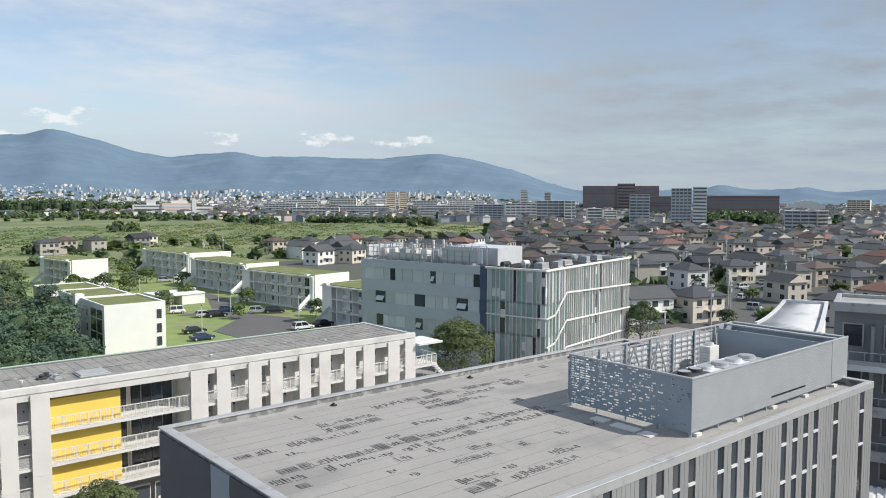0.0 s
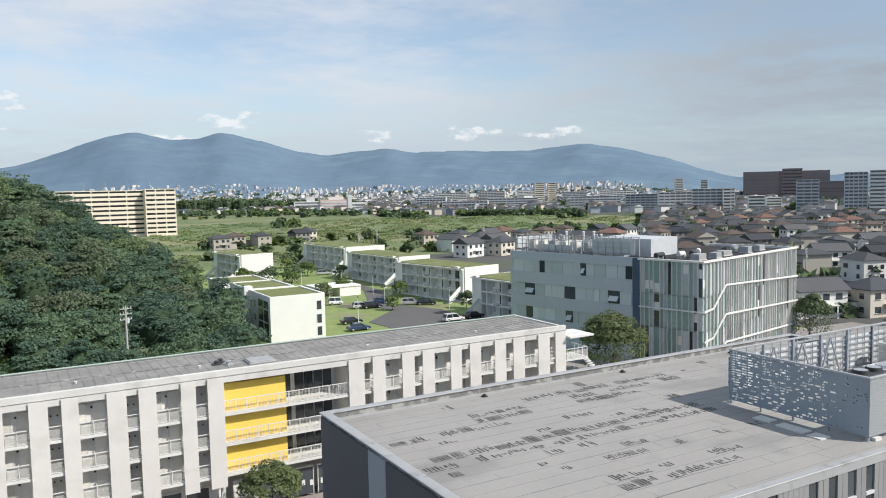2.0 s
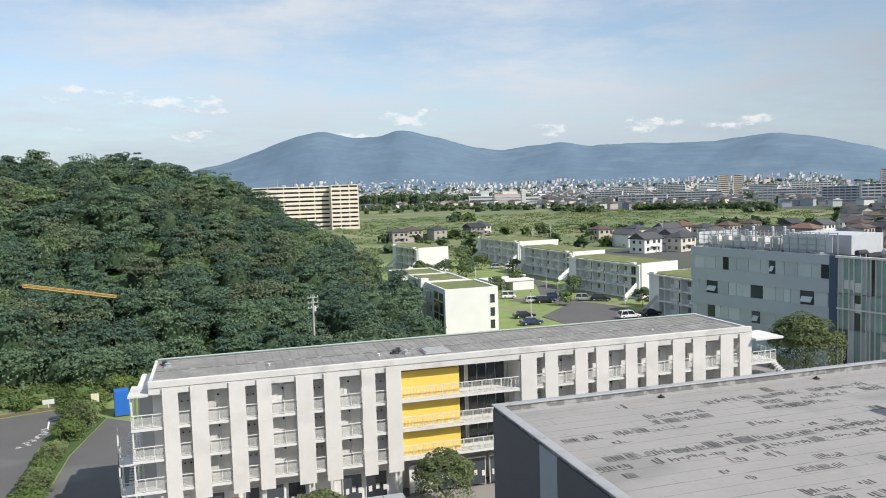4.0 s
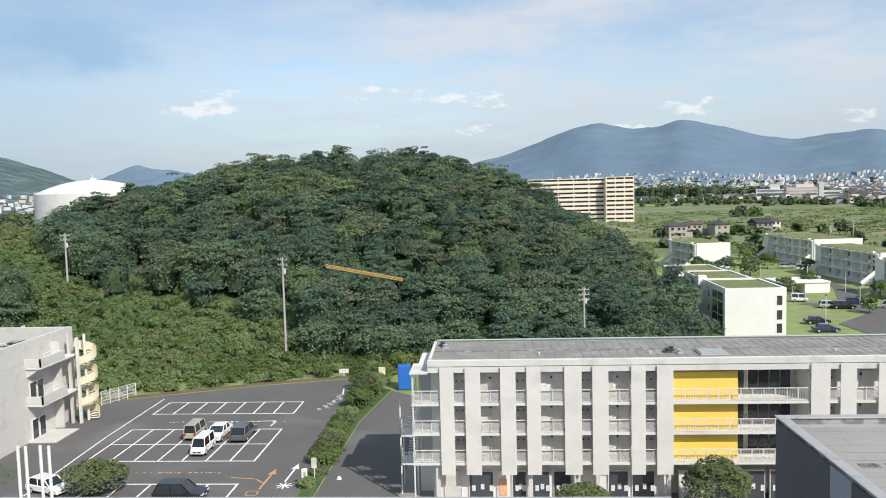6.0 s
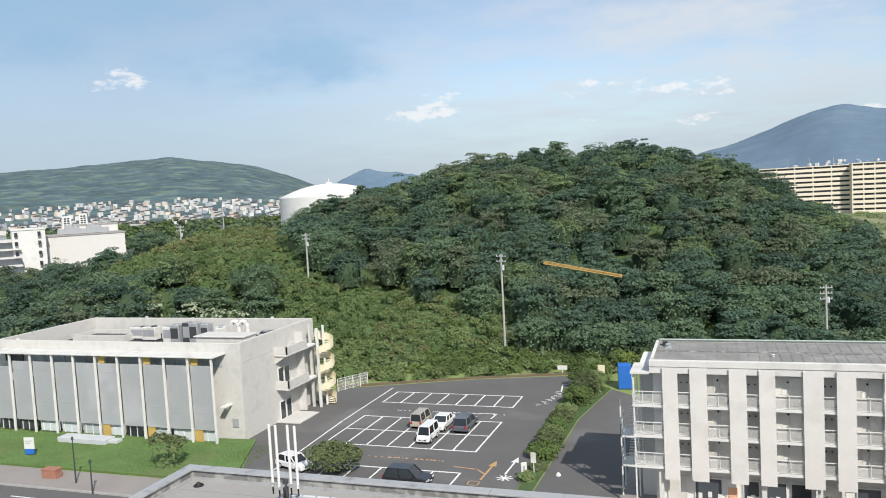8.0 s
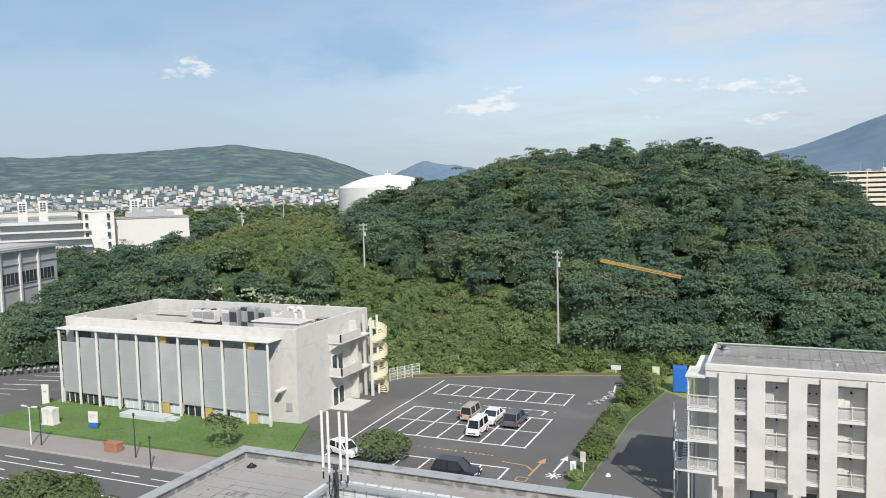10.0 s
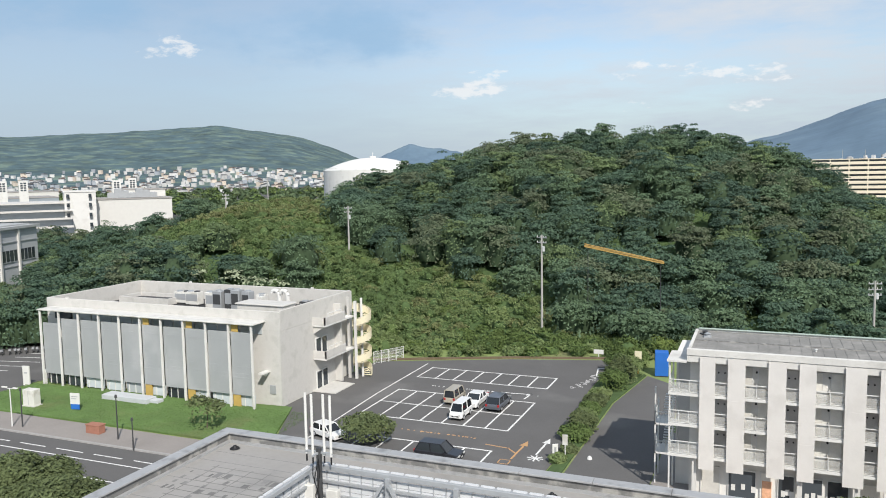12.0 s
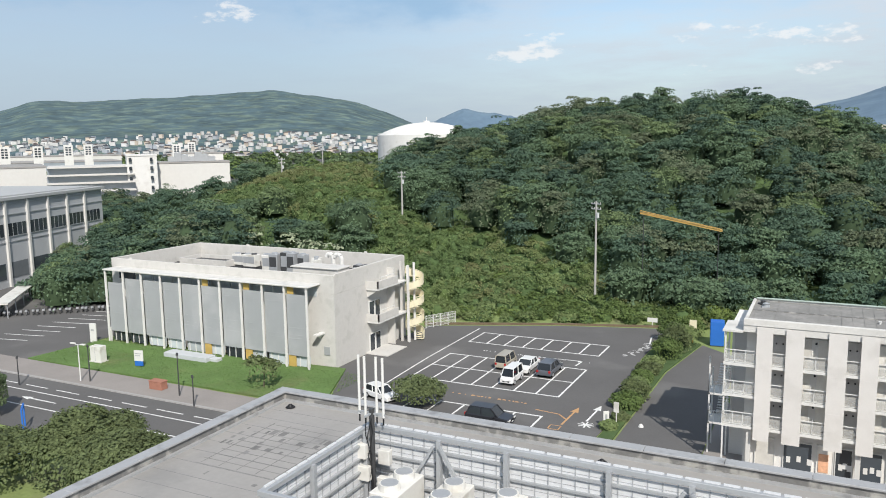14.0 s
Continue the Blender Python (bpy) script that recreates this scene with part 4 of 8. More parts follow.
fan_unit("chiller", "white tall cabinet inside a roof enclosure", "", (48.6, 28.6, 14.5), 0, 1.2, 0.8, 2.2, 1, UNITWHITE)

# ---- nearer flat roof with open plant enclosure ----
bldB = thing("near_flat_roof_building", "building with pale grey membrane roof and low stained parapet", "building")
part("wall", Shape().box(-23.4, 4.0, 0, 6.6, 29.1, 14.4), CLAD, bldB)
part("roof", Shape().box(-23.1, 4.2, 14.4, 6.3, 28.8, 14.5), ROOFING, bldB, "pale grey roof membrane with worn patches")
for x0, y0, x1, y1 in ((-23.5, 28.85, 6.65, 29.25), (-23.5, 4.0, -23.1, 28.85), (6.3, 4.0, 6.65, 28.85)):
    part("parapet", Shape().box(x0, y0, 14.4, x1, y1, 14.9), PARAPET, bldB)
s = Shape()
x = -23.6
while x < 6.6:
    x2 = min(x + 2.95, 6.72)
    part("coping", Shape().box(x, 28.75, 14.9, x2 - 0.015, 29.32, 14.98), COPING, bldB, bevel=0.012)
    x = x2
y = 28.74
while y > 4.2:
    part("coping", Shape().box(-23.58, y - 2.94, 14.9, -23.0, y, 14.98), COPING, bldB, bevel=0.012)
    part("coping", Shape().box(6.2, y - 2.94, 14.9, 6.72, y, 14.98), COPING, bldB, bevel=0.012)
    y -= 2.95
part("flashing", Shape().box(-23.1, 28.7, 14.5, 6.3, 28.85, 14.6).box(-23.1, 4.2, 14.5, -22.95, 28.7, 14.6), COPING, bldB)
s = Shape()
r7 = random.Random(3)
for y in np.arange(19.5, 26.2, 0.55):
    x = -22.3
    while x < -14.5:
        w = r7.uniform(0.04, 0.3)
        if r7.random() < (0.3 if 22.8 < y < 25.4 else 0.02):
            s.box(x, y + r7.uniform(0.02, 0.2), 14.5, x + w, y + r7.uniform(0.3, 0.5), 14.504)
        x += w + r7.uniform(0.02, 0.2)
for y in np.arange(21.5, 26.4, 0.5):
    s.box(-21.8, y, 14.5, -14.6, y + 0.035, 14.5045)
for x in np.arange(-21.6, -14.6, 0.9):
    s.box(x, 21.6, 14.5, x + 0.03, 26.2, 14.5035)
part("worn_membrane", s, WORN, bldB, "dark worn patches in a block", kind="stuff")
s = Shape()
for y in np.arange(8.2, 28.6, 1.02):
    s.box(-23, y, 14.5, 6.2, y + 0.02, 14.503)
part("seams", s, SEAM, bldB, kind="stuff")
for x, y in ((-22.2, 28.1), (-7.3, 28.0), (0.6, 28.0), (4.4, 28.0)):
    whole("roof_drain", Shape().tube((0, 0, 0), (0, 0, 0.05), 0.24, 12, 0.18).tube((0, 0, 0.05), (0, 0, 0.15), 0.14, 10, 0.06), BLACK, "small black roof drain cover by a parapet", "drain", "roof drains", at=(x, y, 14.53))

cage = thing("open_plant_enclosure", "open-topped plant enclosure of galvanised posts and pale louvres", "enclosure")
EX0, EX1, EY0, EY1, ET = -13.35, 6.0, 15.6, 21.0, 17.6
s = Shape().box(EX0 - 0.12, EY1 - 0.1, ET - 0.16, EX1, EY1 + 0.12, ET).box(EX0 - 0.12, EY0, ET - 0.16, EX0 + 0.1, EY1 - 0.1, ET).box(EX0 - 0.12, EY0 - 0.15, ET - 0.16, EX1, EY0, ET)
part("top_rail", s, STEEL, cage, bevel=0.012)
s, s2_ = Shape(), Shape()
x = EX0 + 0.2
while x < EX1:
    s.box(x, EY1 + 0.02, ET, x + 0.42, EY1 + 0.1, ET + 0.035)
    x += 0.5
y = EY0 + 0.1
while y < EY1 - 0.3:
    s2_.box(EX0 - 0.1, y, ET, EX0 - 0.02, y + 0.42, ET + 0.035)
    y += 0.5
part("cap_strip", s, LOUVRE, cage)
part("cap_strip", s2_, LOUVRE, cage)
for a in range(3):
    s = Shape()
    for z in np.arange(14.75, ET - 0.3, 0.2):
        if a == 0:
            s.box(EX0, EY1 + 0.06, z, EX1, EY1 + 0.1, z + 0.17)
        elif a == 1:
            s.box(EX0 - 0.1, EY0, z, EX0 - 0.06, EY1, z + 0.17)
        else:
            s.box(EX0, EY0 - 0.14, z, EX1, EY0 - 0.1, z + 0.17)
    part("louvre_wall", s, LOUVRE, cage)
s = Shape()
for z in (14.75, 15.2, 15.65, 16.1, 16.55, 17.0):
    s.box(EX0, EY1 - 0.04, z, EX1, EY1 + 0.06, z + 0.07).box(EX0 - 0.06, EY0, z, EX0 + 0.04, EY1, z + 0.07)
part("girt", s, STEEL, cage)
s = Shape()
for x in np.arange(EX0 + 0.35, EX1, 0.42):
    s.box(x, EY1 + 0.035, 14.7, x + 0.025, EY1 + 0.058, ET - 0.2)
for y in np.arange(EY0 + 0.2, EY1, 0.42):
    s.box(EX0 - 0.058, y, 14.7, EX0 - 0.035, y + 0.025, ET - 0.2)
part("rod", s, STEEL, cage)
for x in (-10.75, -8.45, -5.3, -3.0, -0.7, 1.8, 4.2):
    part("post", Shape().box(x, EY1 - 0.22, 14.5, x + 0.15, EY1 - 0.05, ET - 0.1), STEEL, cage)
for y in (17.6, 20.5):
    part("post", Shape().box(EX0 + 0.05, y, 14.5, EX0 + 0.2, y + 0.15, ET - 0.1), STEEL, cage)
for x in (-10.68, -3.0, 4.0):
    for d in (-1, 1):
        part("brace", Shape().beam((x + 0.1 * d, EY1 - 0.3, ET - 0.25), (x + 1.75 * d, EY1 - 0.3, 14.6), 0.1, 0.1), STEEL, cage)
for i in range(7):
    for j in range(2):
        fan_unit("condenser_unit", "white condenser with paired round top fans", "condensers in the open enclosure", (-11.5 + i * 1.75 + 0.2 * j, 19.6 - j * 2.1, 14.5), 90, 1.8, 0.95, 1.95, 2, UNITWHITE)
mast = thing("antenna_mast", "grey steel mast with four white whip antennas and equipment boxes", "antenna", at=(-13.05, 20.7, 14.5))
part("pole", Shape().tube((0, 0, 0), (0, 0, 3.75), 0.09, 10), DARKSTEEL, mast)
part("crossarm", Shape().beam((-0.5, 0, 3.6), (0.5, 0, 3.6), 0.06, 0.06).beam((0, -0.4, 3.6), (0, 0.4, 3.6), 0.06, 0.06), STEEL, mast)
for dx, dy in ((-0.48, 0.03), (-0.2, -0.05), (0.17, 0.05), (0.45, 0.0)):
    a = part("whip", Shape().tube((dx, dy, 3.5), (dx, dy, 5.5), 0.045, 8), WHITE, mast)
    part("clamp", Shape().tube((dx, dy, 3.25), (dx, dy, 3.5), 0.03, 6), BLACK, a)
for x, z, w in ((-0.25, 2.1, 0.35), (0.62, 2.05, 0.42), (-0.2, 1.35, 0.45), (0.55, 1.1, 0.4)):
    part("equipment_box", Shape().box(x - w / 2, -0.35, z, x + w / 2, -0.12, z + 0.5), UNITWHITE, mast, "white equipment box", bevel=0.02)
for i in range(3):
    s = Shape()
    p = [Vector((0.05 * math.cos(k + i), -0.15 - 0.03 * i, 3.4 - k * 0.42 + 0.1 * math.sin(k * 2 + i))) for k in range(7)]
    p = [v + Vector((0.09 * math.sin(i * 2 + k * 1.3), 0, 0)) for k, v in enumerate(p)]
    for u, v in zip(p, p[1:]):
        s.tube(u, v, 0.015, 5)
    part("cable", s, BLACK, mast)

# ---- roads, car park, lawns ----
def slab(name, label, outline, z0, z1, mat, category="ground"):
    return tagged(new(name, Shape().prism(outline, z0, z1).mesh(name, mat)), label, category, kind="structure")


slab("car_park", "dark asphalt car park with white stall lines", [(-52, 57), (-18.2, 57), (-17.6, 68), (-19.4, 92), (-19.0, 108.5), (-33, 104.5), (-51, 97), (-51.3, 88), (-51.3, 74.5), (-49.8, 73.4), (-44.5, 61.5)], 0, 0.05, ASPHALT)
slab("road", "asphalt road with white lane marks", [(-260, 43.5), (-40, 45.5), (-40, 56.9), (-260, 55.2)], 0, 0.04, ASPHALT, "road")
slab("pavement", "reddish-grey paved footway beside the road", [(-260, 55.3), (-44, 57.0), (-44, 61.3), (-260, 60.4)], 0, 0.16, PAVING, "pavement")
slab("driveway", "asphalt drive between hedge and dormitory", [(-16.2, 57), (-8.6, 57), (-8.6, 97), (-13.6, 101.5), (-15.6, 88)], 0, 0.05, ASPHALT, "road")
slab("west_lot", "asphalt lot beside the concrete building", [(-170, 60.5), (-89.8, 61), (-89.0, 70), (-90, 98), (-112, 96), (-135, 104), (-170, 90)], 0, 0.05, ASPHALT, "road")
slab("courtyard", "asphalt yard between terrace houses", [(66, 122), (96, 122), (84, 142), (84.5, 152), (79, 166), (88, 192), (88, 222), (85, 222), (84.5, 196), (74, 168), (69, 172), (66, 170), (74, 163), (74.5, 157), (64, 146)], 0, 0.06, ASPHALT, "road")
slab("forecourt", "paved ground before the dormitory", [(-8.5, 56), (56, 56), (56, 80), (-8.5, 80)], 0, 0.05, PAVING, "pavement")
# unseen grey slab, added so sunlit grass throws no green onto the walls
slab("campus_paving", "grey slab added round the campus buildings against green bounce", [(-39.5, -60), (140, -60), (140, 90), (56.1, 95), (56.1, 55.9), (-39.5, 55.9)], 0, 0.045, PAVING, "pavement")
slab("lawn", "mown green lawn before the concrete building", [(-89.5, 61.4), (-50, 61.9), (-45.0, 62), (-50.0, 73.9), (-88.2, 71.4)], 0, 0.2, GRASS, "lawn")
whole("kerb", Shape().beam((-260, 55.2, 0.1), (-44, 56.95, 0.1), 0.22, 0.2), KERB, "pale concrete kerb stones along the road", "kerb", kind="structure")


def stripe(name, pts, w, mat, label, z=0.054, category="marking", group="", kind="structure"):
    s_ = Shape()
    for (x0, y0), (x1, y1) in zip(pts, pts[1:]):
        d = Vector((x1 - x0, y1 - y0, 0)).normalized()
        n = Vector((-d.y, d.x, 0)) * w / 2
        e = d * w / 2
        a, b = Vector((x0, y0, z)) - e, Vector((x1, y1, z)) + e
        s_.add([a - n, b - n, b + n, a + n], [(0, 1, 2, 3)])
    ob = whole(name, s_, mat, label, category, group, kind)
    return ob


WL = "white painted parking line on asphalt"
# far row, double row and front row of stalls
for y0, y1, x0, x1, n in ((91.3, 96.4, -41.95, -24.4, 7), (74.8, 85.15, -41.7, -24.2, 7), (63.3, 68.7, -37.6, -23.9, 5)):
    stripe("stall_line", [(x0, y0), (x1, y0)], 0.22, PAINT, WL)
    stripe("stall_line", [(x0, y1), (x1, y1)], 0.22, PAINT, WL, z=0.055)
    for i in range(n + 1):
        x = x0 + (x1 - x0) * i / n
        stripe("stall_line", [(x, y0), (x, y1)], 0.2, PAINT, WL, z=0.056 + 0.001 * (i % 2))
stripe("stall_line", [(-41.7, 80.0), (-24.2, 80.0)], 0.2, PAINT, WL, z=0.058)
stripe("lane_line", [(-42.8, 66), (-43.1, 73), (-43.5, 82.8), (-43.5, 98.2)], 0.18, PAINT, "white painted lane edge line")
stripe("lane_arrow", [(-19.9, 99.5), (-20.4, 103.2), (-18.6, 103.8)], 0.2, PAINT, "white painted bent arrow on asphalt")
stripe("lane_arrow", [(-29.2, 88.1), (-25.6, 88.3), (-25.8, 86.4)], 0.2, PAINT, "white painted bent arrow on asphalt")
s = Shape()
ri = random.Random(4)
for i in range(26):
    x, y = -21.6 + ri.uniform(-0.5, 0.6) + 0.06 * i, 92.6 + i * 0.28
    s.add([(x, y, 0.054), (x + ri.uniform(0.15, 0.7), y, 0.054), (x + 0.5, y + 0.14, 0.054), (x, y + 0.14, 0.054)], [(0, 1, 2, 3)])
whole("lane_lettering", s, PAINT, "worn white lettering marks painted on asphalt", "marking", kind="structure")
for y, m, x0, x1 in ((88.0, PAINT, -38.5, -24.6), (71.6, ORANGE, -37.5, -26.5)):
    s = Shape()
    x = x0
    while x < x1:
        w = ri.uniform(0.1, 0.45)
        if ri.random() < 0.72:
            s.add([(x, y + ri.uniform(-0.25, 0), 0.054), (x + w, y - 0.1, 0.054), (x + w, y + 0.12, 0.054), (x, y + ri.uniform(0.1, 0.3), 0.054)], [(0, 1, 2, 3)])
        x += w + ri.uniform(0.05, 0.35)
    whole("lane_lettering", s, m, "worn painted lettering marks on asphalt", "marking", kind="structure")


def arrow(at, turn, ln, mat, label):
    s_ = Shape().add([(-0.1, -ln / 2, 0), (0.1, -ln / 2, 0), (0.1, ln / 2 - 1.4, 0), (-0.1, ln / 2 - 1.4, 0)], [(0, 1, 2, 3)])
    s_.add([(-0.42, ln / 2 - 1.5, 0), (0.42, ln / 2 - 1.5, 0), (0, ln / 2, 0)], [(0, 1, 2)])
    return whole("lane_arrow", s_, mat, label, "marking", kind="structure", at=at, turn=turn)


arrow((-21.4, 70.0, 0.056), -2, 5.2, ORANGE, "orange painted arrow on asphalt")
arrow((-19.5, 71.6, 0.056), -2, 4.8, PAINT, "white painted arrow on asphalt")
stripe("lane_arrow", [(-21.5, 68.9), (-22.6, 70.0), (-25.0, 70.3)], 0.18, ORANGE, "orange painted branch line on asphalt")
stripe("box_mark", [(-22.4, 66.0), (-21.4, 66.0), (-21.4, 67.0), (-22.4, 67.0), (-22.4, 66.0)], 0.12, ORANGE, "orange painted box on asphalt")
for i in range(4):
    a = i * 0.79
    stripe("star_mark", [(-19.4 - 0.7 * math.cos(a), 68.3 - 0.7 * math.sin(a)), (-19.4 + 0.7 * math.cos(a), 68.3 + 0.7 * math.sin(a))], 0.16, PAINT, "white painted star mark on asphalt", z=0.054 + i * 0.001)
# lane marks of the road and the west lot
for x in np.arange(-120, -44, 5.0):
    stripe("lane_line", [(x, 54.6 + (x + 60) * 0.008), (x + 3.4, 54.62 + (x + 60) * 0.008)], 0.16, PAINT, "white dashed lane line on road", z=0.044)
stripe("lane_line", [(-130, 52.8), (-40, 53.4)], 0.16, PAINT, "white lane line on road", z=0.044)
stripe("lane_line", [(-130, 49.4), (-40, 50.0)], 0.16, PAINT, "white lane line on road", z=0.044)
arrow((-74, 51.5, 0.045), 90, 5.5, PAINT, "white painted arrow on a road")
for i in range(9):
    stripe("stall_line", [(-104.5, 66 + i * 2.6), (-98.2, 67.4 + i * 2.6)], 0.2, PAINT, WL)
# hedge bed and banks
slab("hedge_bed", "low planted bed between car park and drive", [(-18.0, 57), (-16.4, 57), (-15.8, 88), (-13.8, 101.6), (-18.9, 108), (-19.2, 92), (-17.4, 68)], 0, 0.15, UNDER, "bed")
s = Shape()
for x0, y0, x1, y1 in ((-52, 97.6, -33, 105.2), (-33, 105.2, -19, 109.4)):
    s.beam((x0, y0, 0.12), (x1, y1, 0.12), 0.5, 0.3)
whole("bank_edge", s, material("brown_bank", (0.16, 0.12, 0.08), 0.9, 0.3, 0.6, 4.0, 0.4), "brown earth edge of the car park", "bank", kind="structure")

# ---- blue-grey laboratory with glazed fin front ----
lab = thing("laboratory_building", "blue-grey four-storey building with window bands and glazed fins", "building", at=(86.3, 77.9, 0), turn=14)
part("wall", Shape().box(0.25, 11.0, 0, 14, 36.7, 15.6).box(0.3, 0.3, 0, 32.0, 16, 15.5), LABWALL, lab)
part("parapet", Shape().box(0.1, 11.0, 15.6, 0.45, 36.7, 16.0).box(0.45, 36.4, 15.6, 14, 36.7, 16.0).box(13.7, 11.0, 15.6, 14, 36.4, 16.0), LABWALL, lab)
part("roof", Shape().box(0.45, 11.0, 15.6, 13.7, 36.4, 15.66).box(0.3, 0.3, 15.5, 32.0, 11.0, 15.6).box(14.0, 11.0, 15.5, 32.0, 16.0, 15.6), TARROOF, lab)
for k, z in enumerate((12.55, 8.5, 4.55, 0.7)):
    part("spandrel", Shape().box(-0.02, 11.6, z - 2.0, 0.24, 36.7, z), LABWALL, lab)
    y = 11.9
    i = 0
    while y < 36.2:
        w = (1.1, 1.5, 2.2, 2.2, 1.6)[(i + 2 * k) % 5]
        w = min(w, 36.5 - y)
        m = WINDOW if (i * 7 + k * 3) % 5 == 0 else BLIND
        p = part("window", Shape().box(0.12, y, z, 0.24, y + w - 0.06, z + 2.05), m, lab)
        if m is WINDOW and i % 2:
            part("open_sash", Shape().add([(0.1, y + 0.2, z + 1.2), (0.1, y + w - 0.3, z + 1.2), (-0.4, y + w - 0.3, z + 0.45), (-0.4, y + 0.2, z + 0.45), (0.14, y + 0.2, z + 1.2), (0.14, y + w - 0.3, z + 1.2), (-0.36, y + w - 0.3, z + 0.42), (-0.36, y + 0.2, z + 0.42)], [(0, 1, 2, 3), (7, 6, 5, 4), (0, 4, 5, 1), (1, 5, 6, 2), (2, 6, 7, 3), (3, 7, 4, 0)]), BLIND, p)
        y += w
        i += 1
part("spandrel", Shape().box(-0.02, 11.6, 14.6, 0.24, 36.7, 15.6), LABWALL, lab)
part("corner_strip", Shape().box(-0.1, 10.4, 0, 0.25, 11.6, 16.0), material("navy_strip", (0.07, 0.10, 0.16), 0.4, 0.1, 0.5, 8.0, 0.0), lab)
rl = random.Random(21)
for face in (0, 1):
    ln = 10.3 if face == 0 else 32.0
    u = 0.0
    while u < ln - 0.3:
        w = rl.choice((0.55, 0.7, 0.85, 1.1))
        u2 = min(u + w, ln)
        for z0, z1 in ((0.3, 5.6), (5.8, 10.6), (10.8, 15.7)):
            m = rl.choice((GREENGLASS, GREENGLASS, GREENGLASS, GREENGLASS, BLIND, BLIND, WINDOW))
            s = Shape().box(0.05, u + 0.04, z0, 0.14, u2 - 0.04, z1) if face == 0 else Shape().box(u + 0.04, 0.05, z0, u2 - 0.04, 0.14, z1)
            p = part("glass_pane", s, m, lab)
            if rl.random() < 0.25:
                zz = rl.uniform(z0, z1 - 1.5)
                s = Shape().box(0.02, u + 0.08, zz, 0.045, u2 - 0.08, zz + 1.3) if face == 0 else Shape().box(u + 0.08, 0.02, zz, u2 - 0.08, 0.045, zz + 1.3)
                part("blind", s, WHITE, p)
        s = Shape().box(-0.22, u2 - 0.04, 0.2, 0.05, u2 + 0.04, 15.8) if face == 0 else Shape().box(u2 - 0.04, -0.22, 0.2, u2 + 0.04, 0.05, 15.8)
        part("fin", s, PANEL, lab)
        u = u2
for off, pts in ((0, ((0.0, 8.6), (2.6, 8.9), (6.4, 12.0), (32.2, 11.0))), (0, ((0.0, 4.2), (2.6, 4.6), (6.4, 7.6), (32.2, 6.8))), (0, ((4.5, 2.0), (6.4, 3.4), (32.2, 2.9)))):
    s = Shape()
    for (x0, z0), (x1, z1) in zip(pts, pts[1:]):
        s.beam((x0, -0.3, z0), (x1, -0.3, z1), 0.16, 0.26)
    part("white_band", s, WHITE, lab, "white stepped band across the fins")
part("white_band", Shape().box(-0.3, -0.3, 8.5, -0.1, 10.4, 8.7), WHITE, lab)
part("crown", Shape().box(-0.3, -0.3, 15.7, 32.3, 0.2, 16.0).box(-0.3, 0.2, 15.7, 0.2, 10.6, 16.0).box(32.0, 0.2, 15.0, 32.3, 16, 16.0), WHITE, lab, bevel=0.02)
for c in ((1.2, 12.0, 16.2, 1.26, 20.0, 18.5), (1.2, 24.0, 16.2, 1.26, 30.0, 17.3), (1.2, 36.0, 16.4, 11, 36.06, 18.4)):
    part("roof_screen", Shape().box(*c), PALEMESH, lab)
s = Shape()
for y in np.arange(13.0, 36.2, 1.45):
    s.box(1.05, y, 15.66, 1.2, y + 0.12, 18.9).box(4.05, y, 15.66, 4.2, y + 0.12, 18.9)
for z in (16.4, 17.2, 18.0, 18.7):
    s.box(1.1, 13.0, z, 1.2, 36.2, z + 0.08).box(4.1, 13.0, z, 4.2, 36.2, z + 0.08)
part("roof_frame", s, STEEL, lab)
part("penthouse", Shape().box(5, 11.5, 15.66, 13, 22, 18.5), PALEMESH, lab)
for i in range(14):
    x, y = rl.uniform(4.5, 12.5), rl.uniform(22.5, 35.5)
    h = rl.uniform(1.4, 3.4)
    u = thing("exhaust_stack", "pale exhaust stack on the laboratory roof", "stack", "laboratory exhaust stacks", at=tuple(Matrix.Rotation(radians(14), 3, "Z") @ Vector((x, y, 15.66)) + Vector((86.3, 77.9, 0))), turn=14)
    part("casing", Shape().box(-0.6, -0.5, 0, 0.6, 0.5, h * 0.5), UNITWHITE if i % 2 else STEEL, u)
    part("flue", Shape().tube((0, 0, h * 0.5), (0, 0, h), 0.22, 10).tube((0, 0, h), (0, 0, h + 0.12), 0.3, 10, 0.1), WHITE if i % 3 else STEEL, u)
for i, (x, y, w, d, h) in enumerate(((5, 3.4, 2.4, 1.6, 1.0), (9.5, 3.0, 1.8, 1.4, 0.9), (14, 4.0, 3.0, 1.8, 0.8), (20.5, 3.4, 1.6, 1.6, 1.1), (26.5, 4.0, 2.2, 1.5, 0.9))):
    u = thing("roof_cabinet", "low metal plant cabinet on the laboratory roof", "cabinet", "laboratory roof cabinets", at=tuple(Matrix.Rotation(radians(14), 3, "Z") @ Vector((x, y, 15.6)) + Vector((86.3, 77.9, 0))), turn=14)
    part("plinth", Shape().box(-w / 2, -d / 2, 0, w / 2, d / 2, 0.15), CONCRETE, u)
    part("casing", Shape().box(-w / 2 + 0.1, -d / 2 + 0.1, 0.15, w / 2 - 0.1, d / 2 - 0.1, h), STEEL if i % 2 else COPING, u, bevel=0.03)
for i in range(9):
    fan_unit("cooling_unit", "grey cooling unit behind a roof screen", "cooling units on the laboratory", tuple(Matrix.Rotation(radians(14), 3, "Z") @ Vector((2.6, 15 + i * 2.3, 15.66)) + Vector((86.3, 77.9, 0))), 14, 1.6, 1.4, 2.2, 1, UNITWHITE if i % 3 else STEEL)
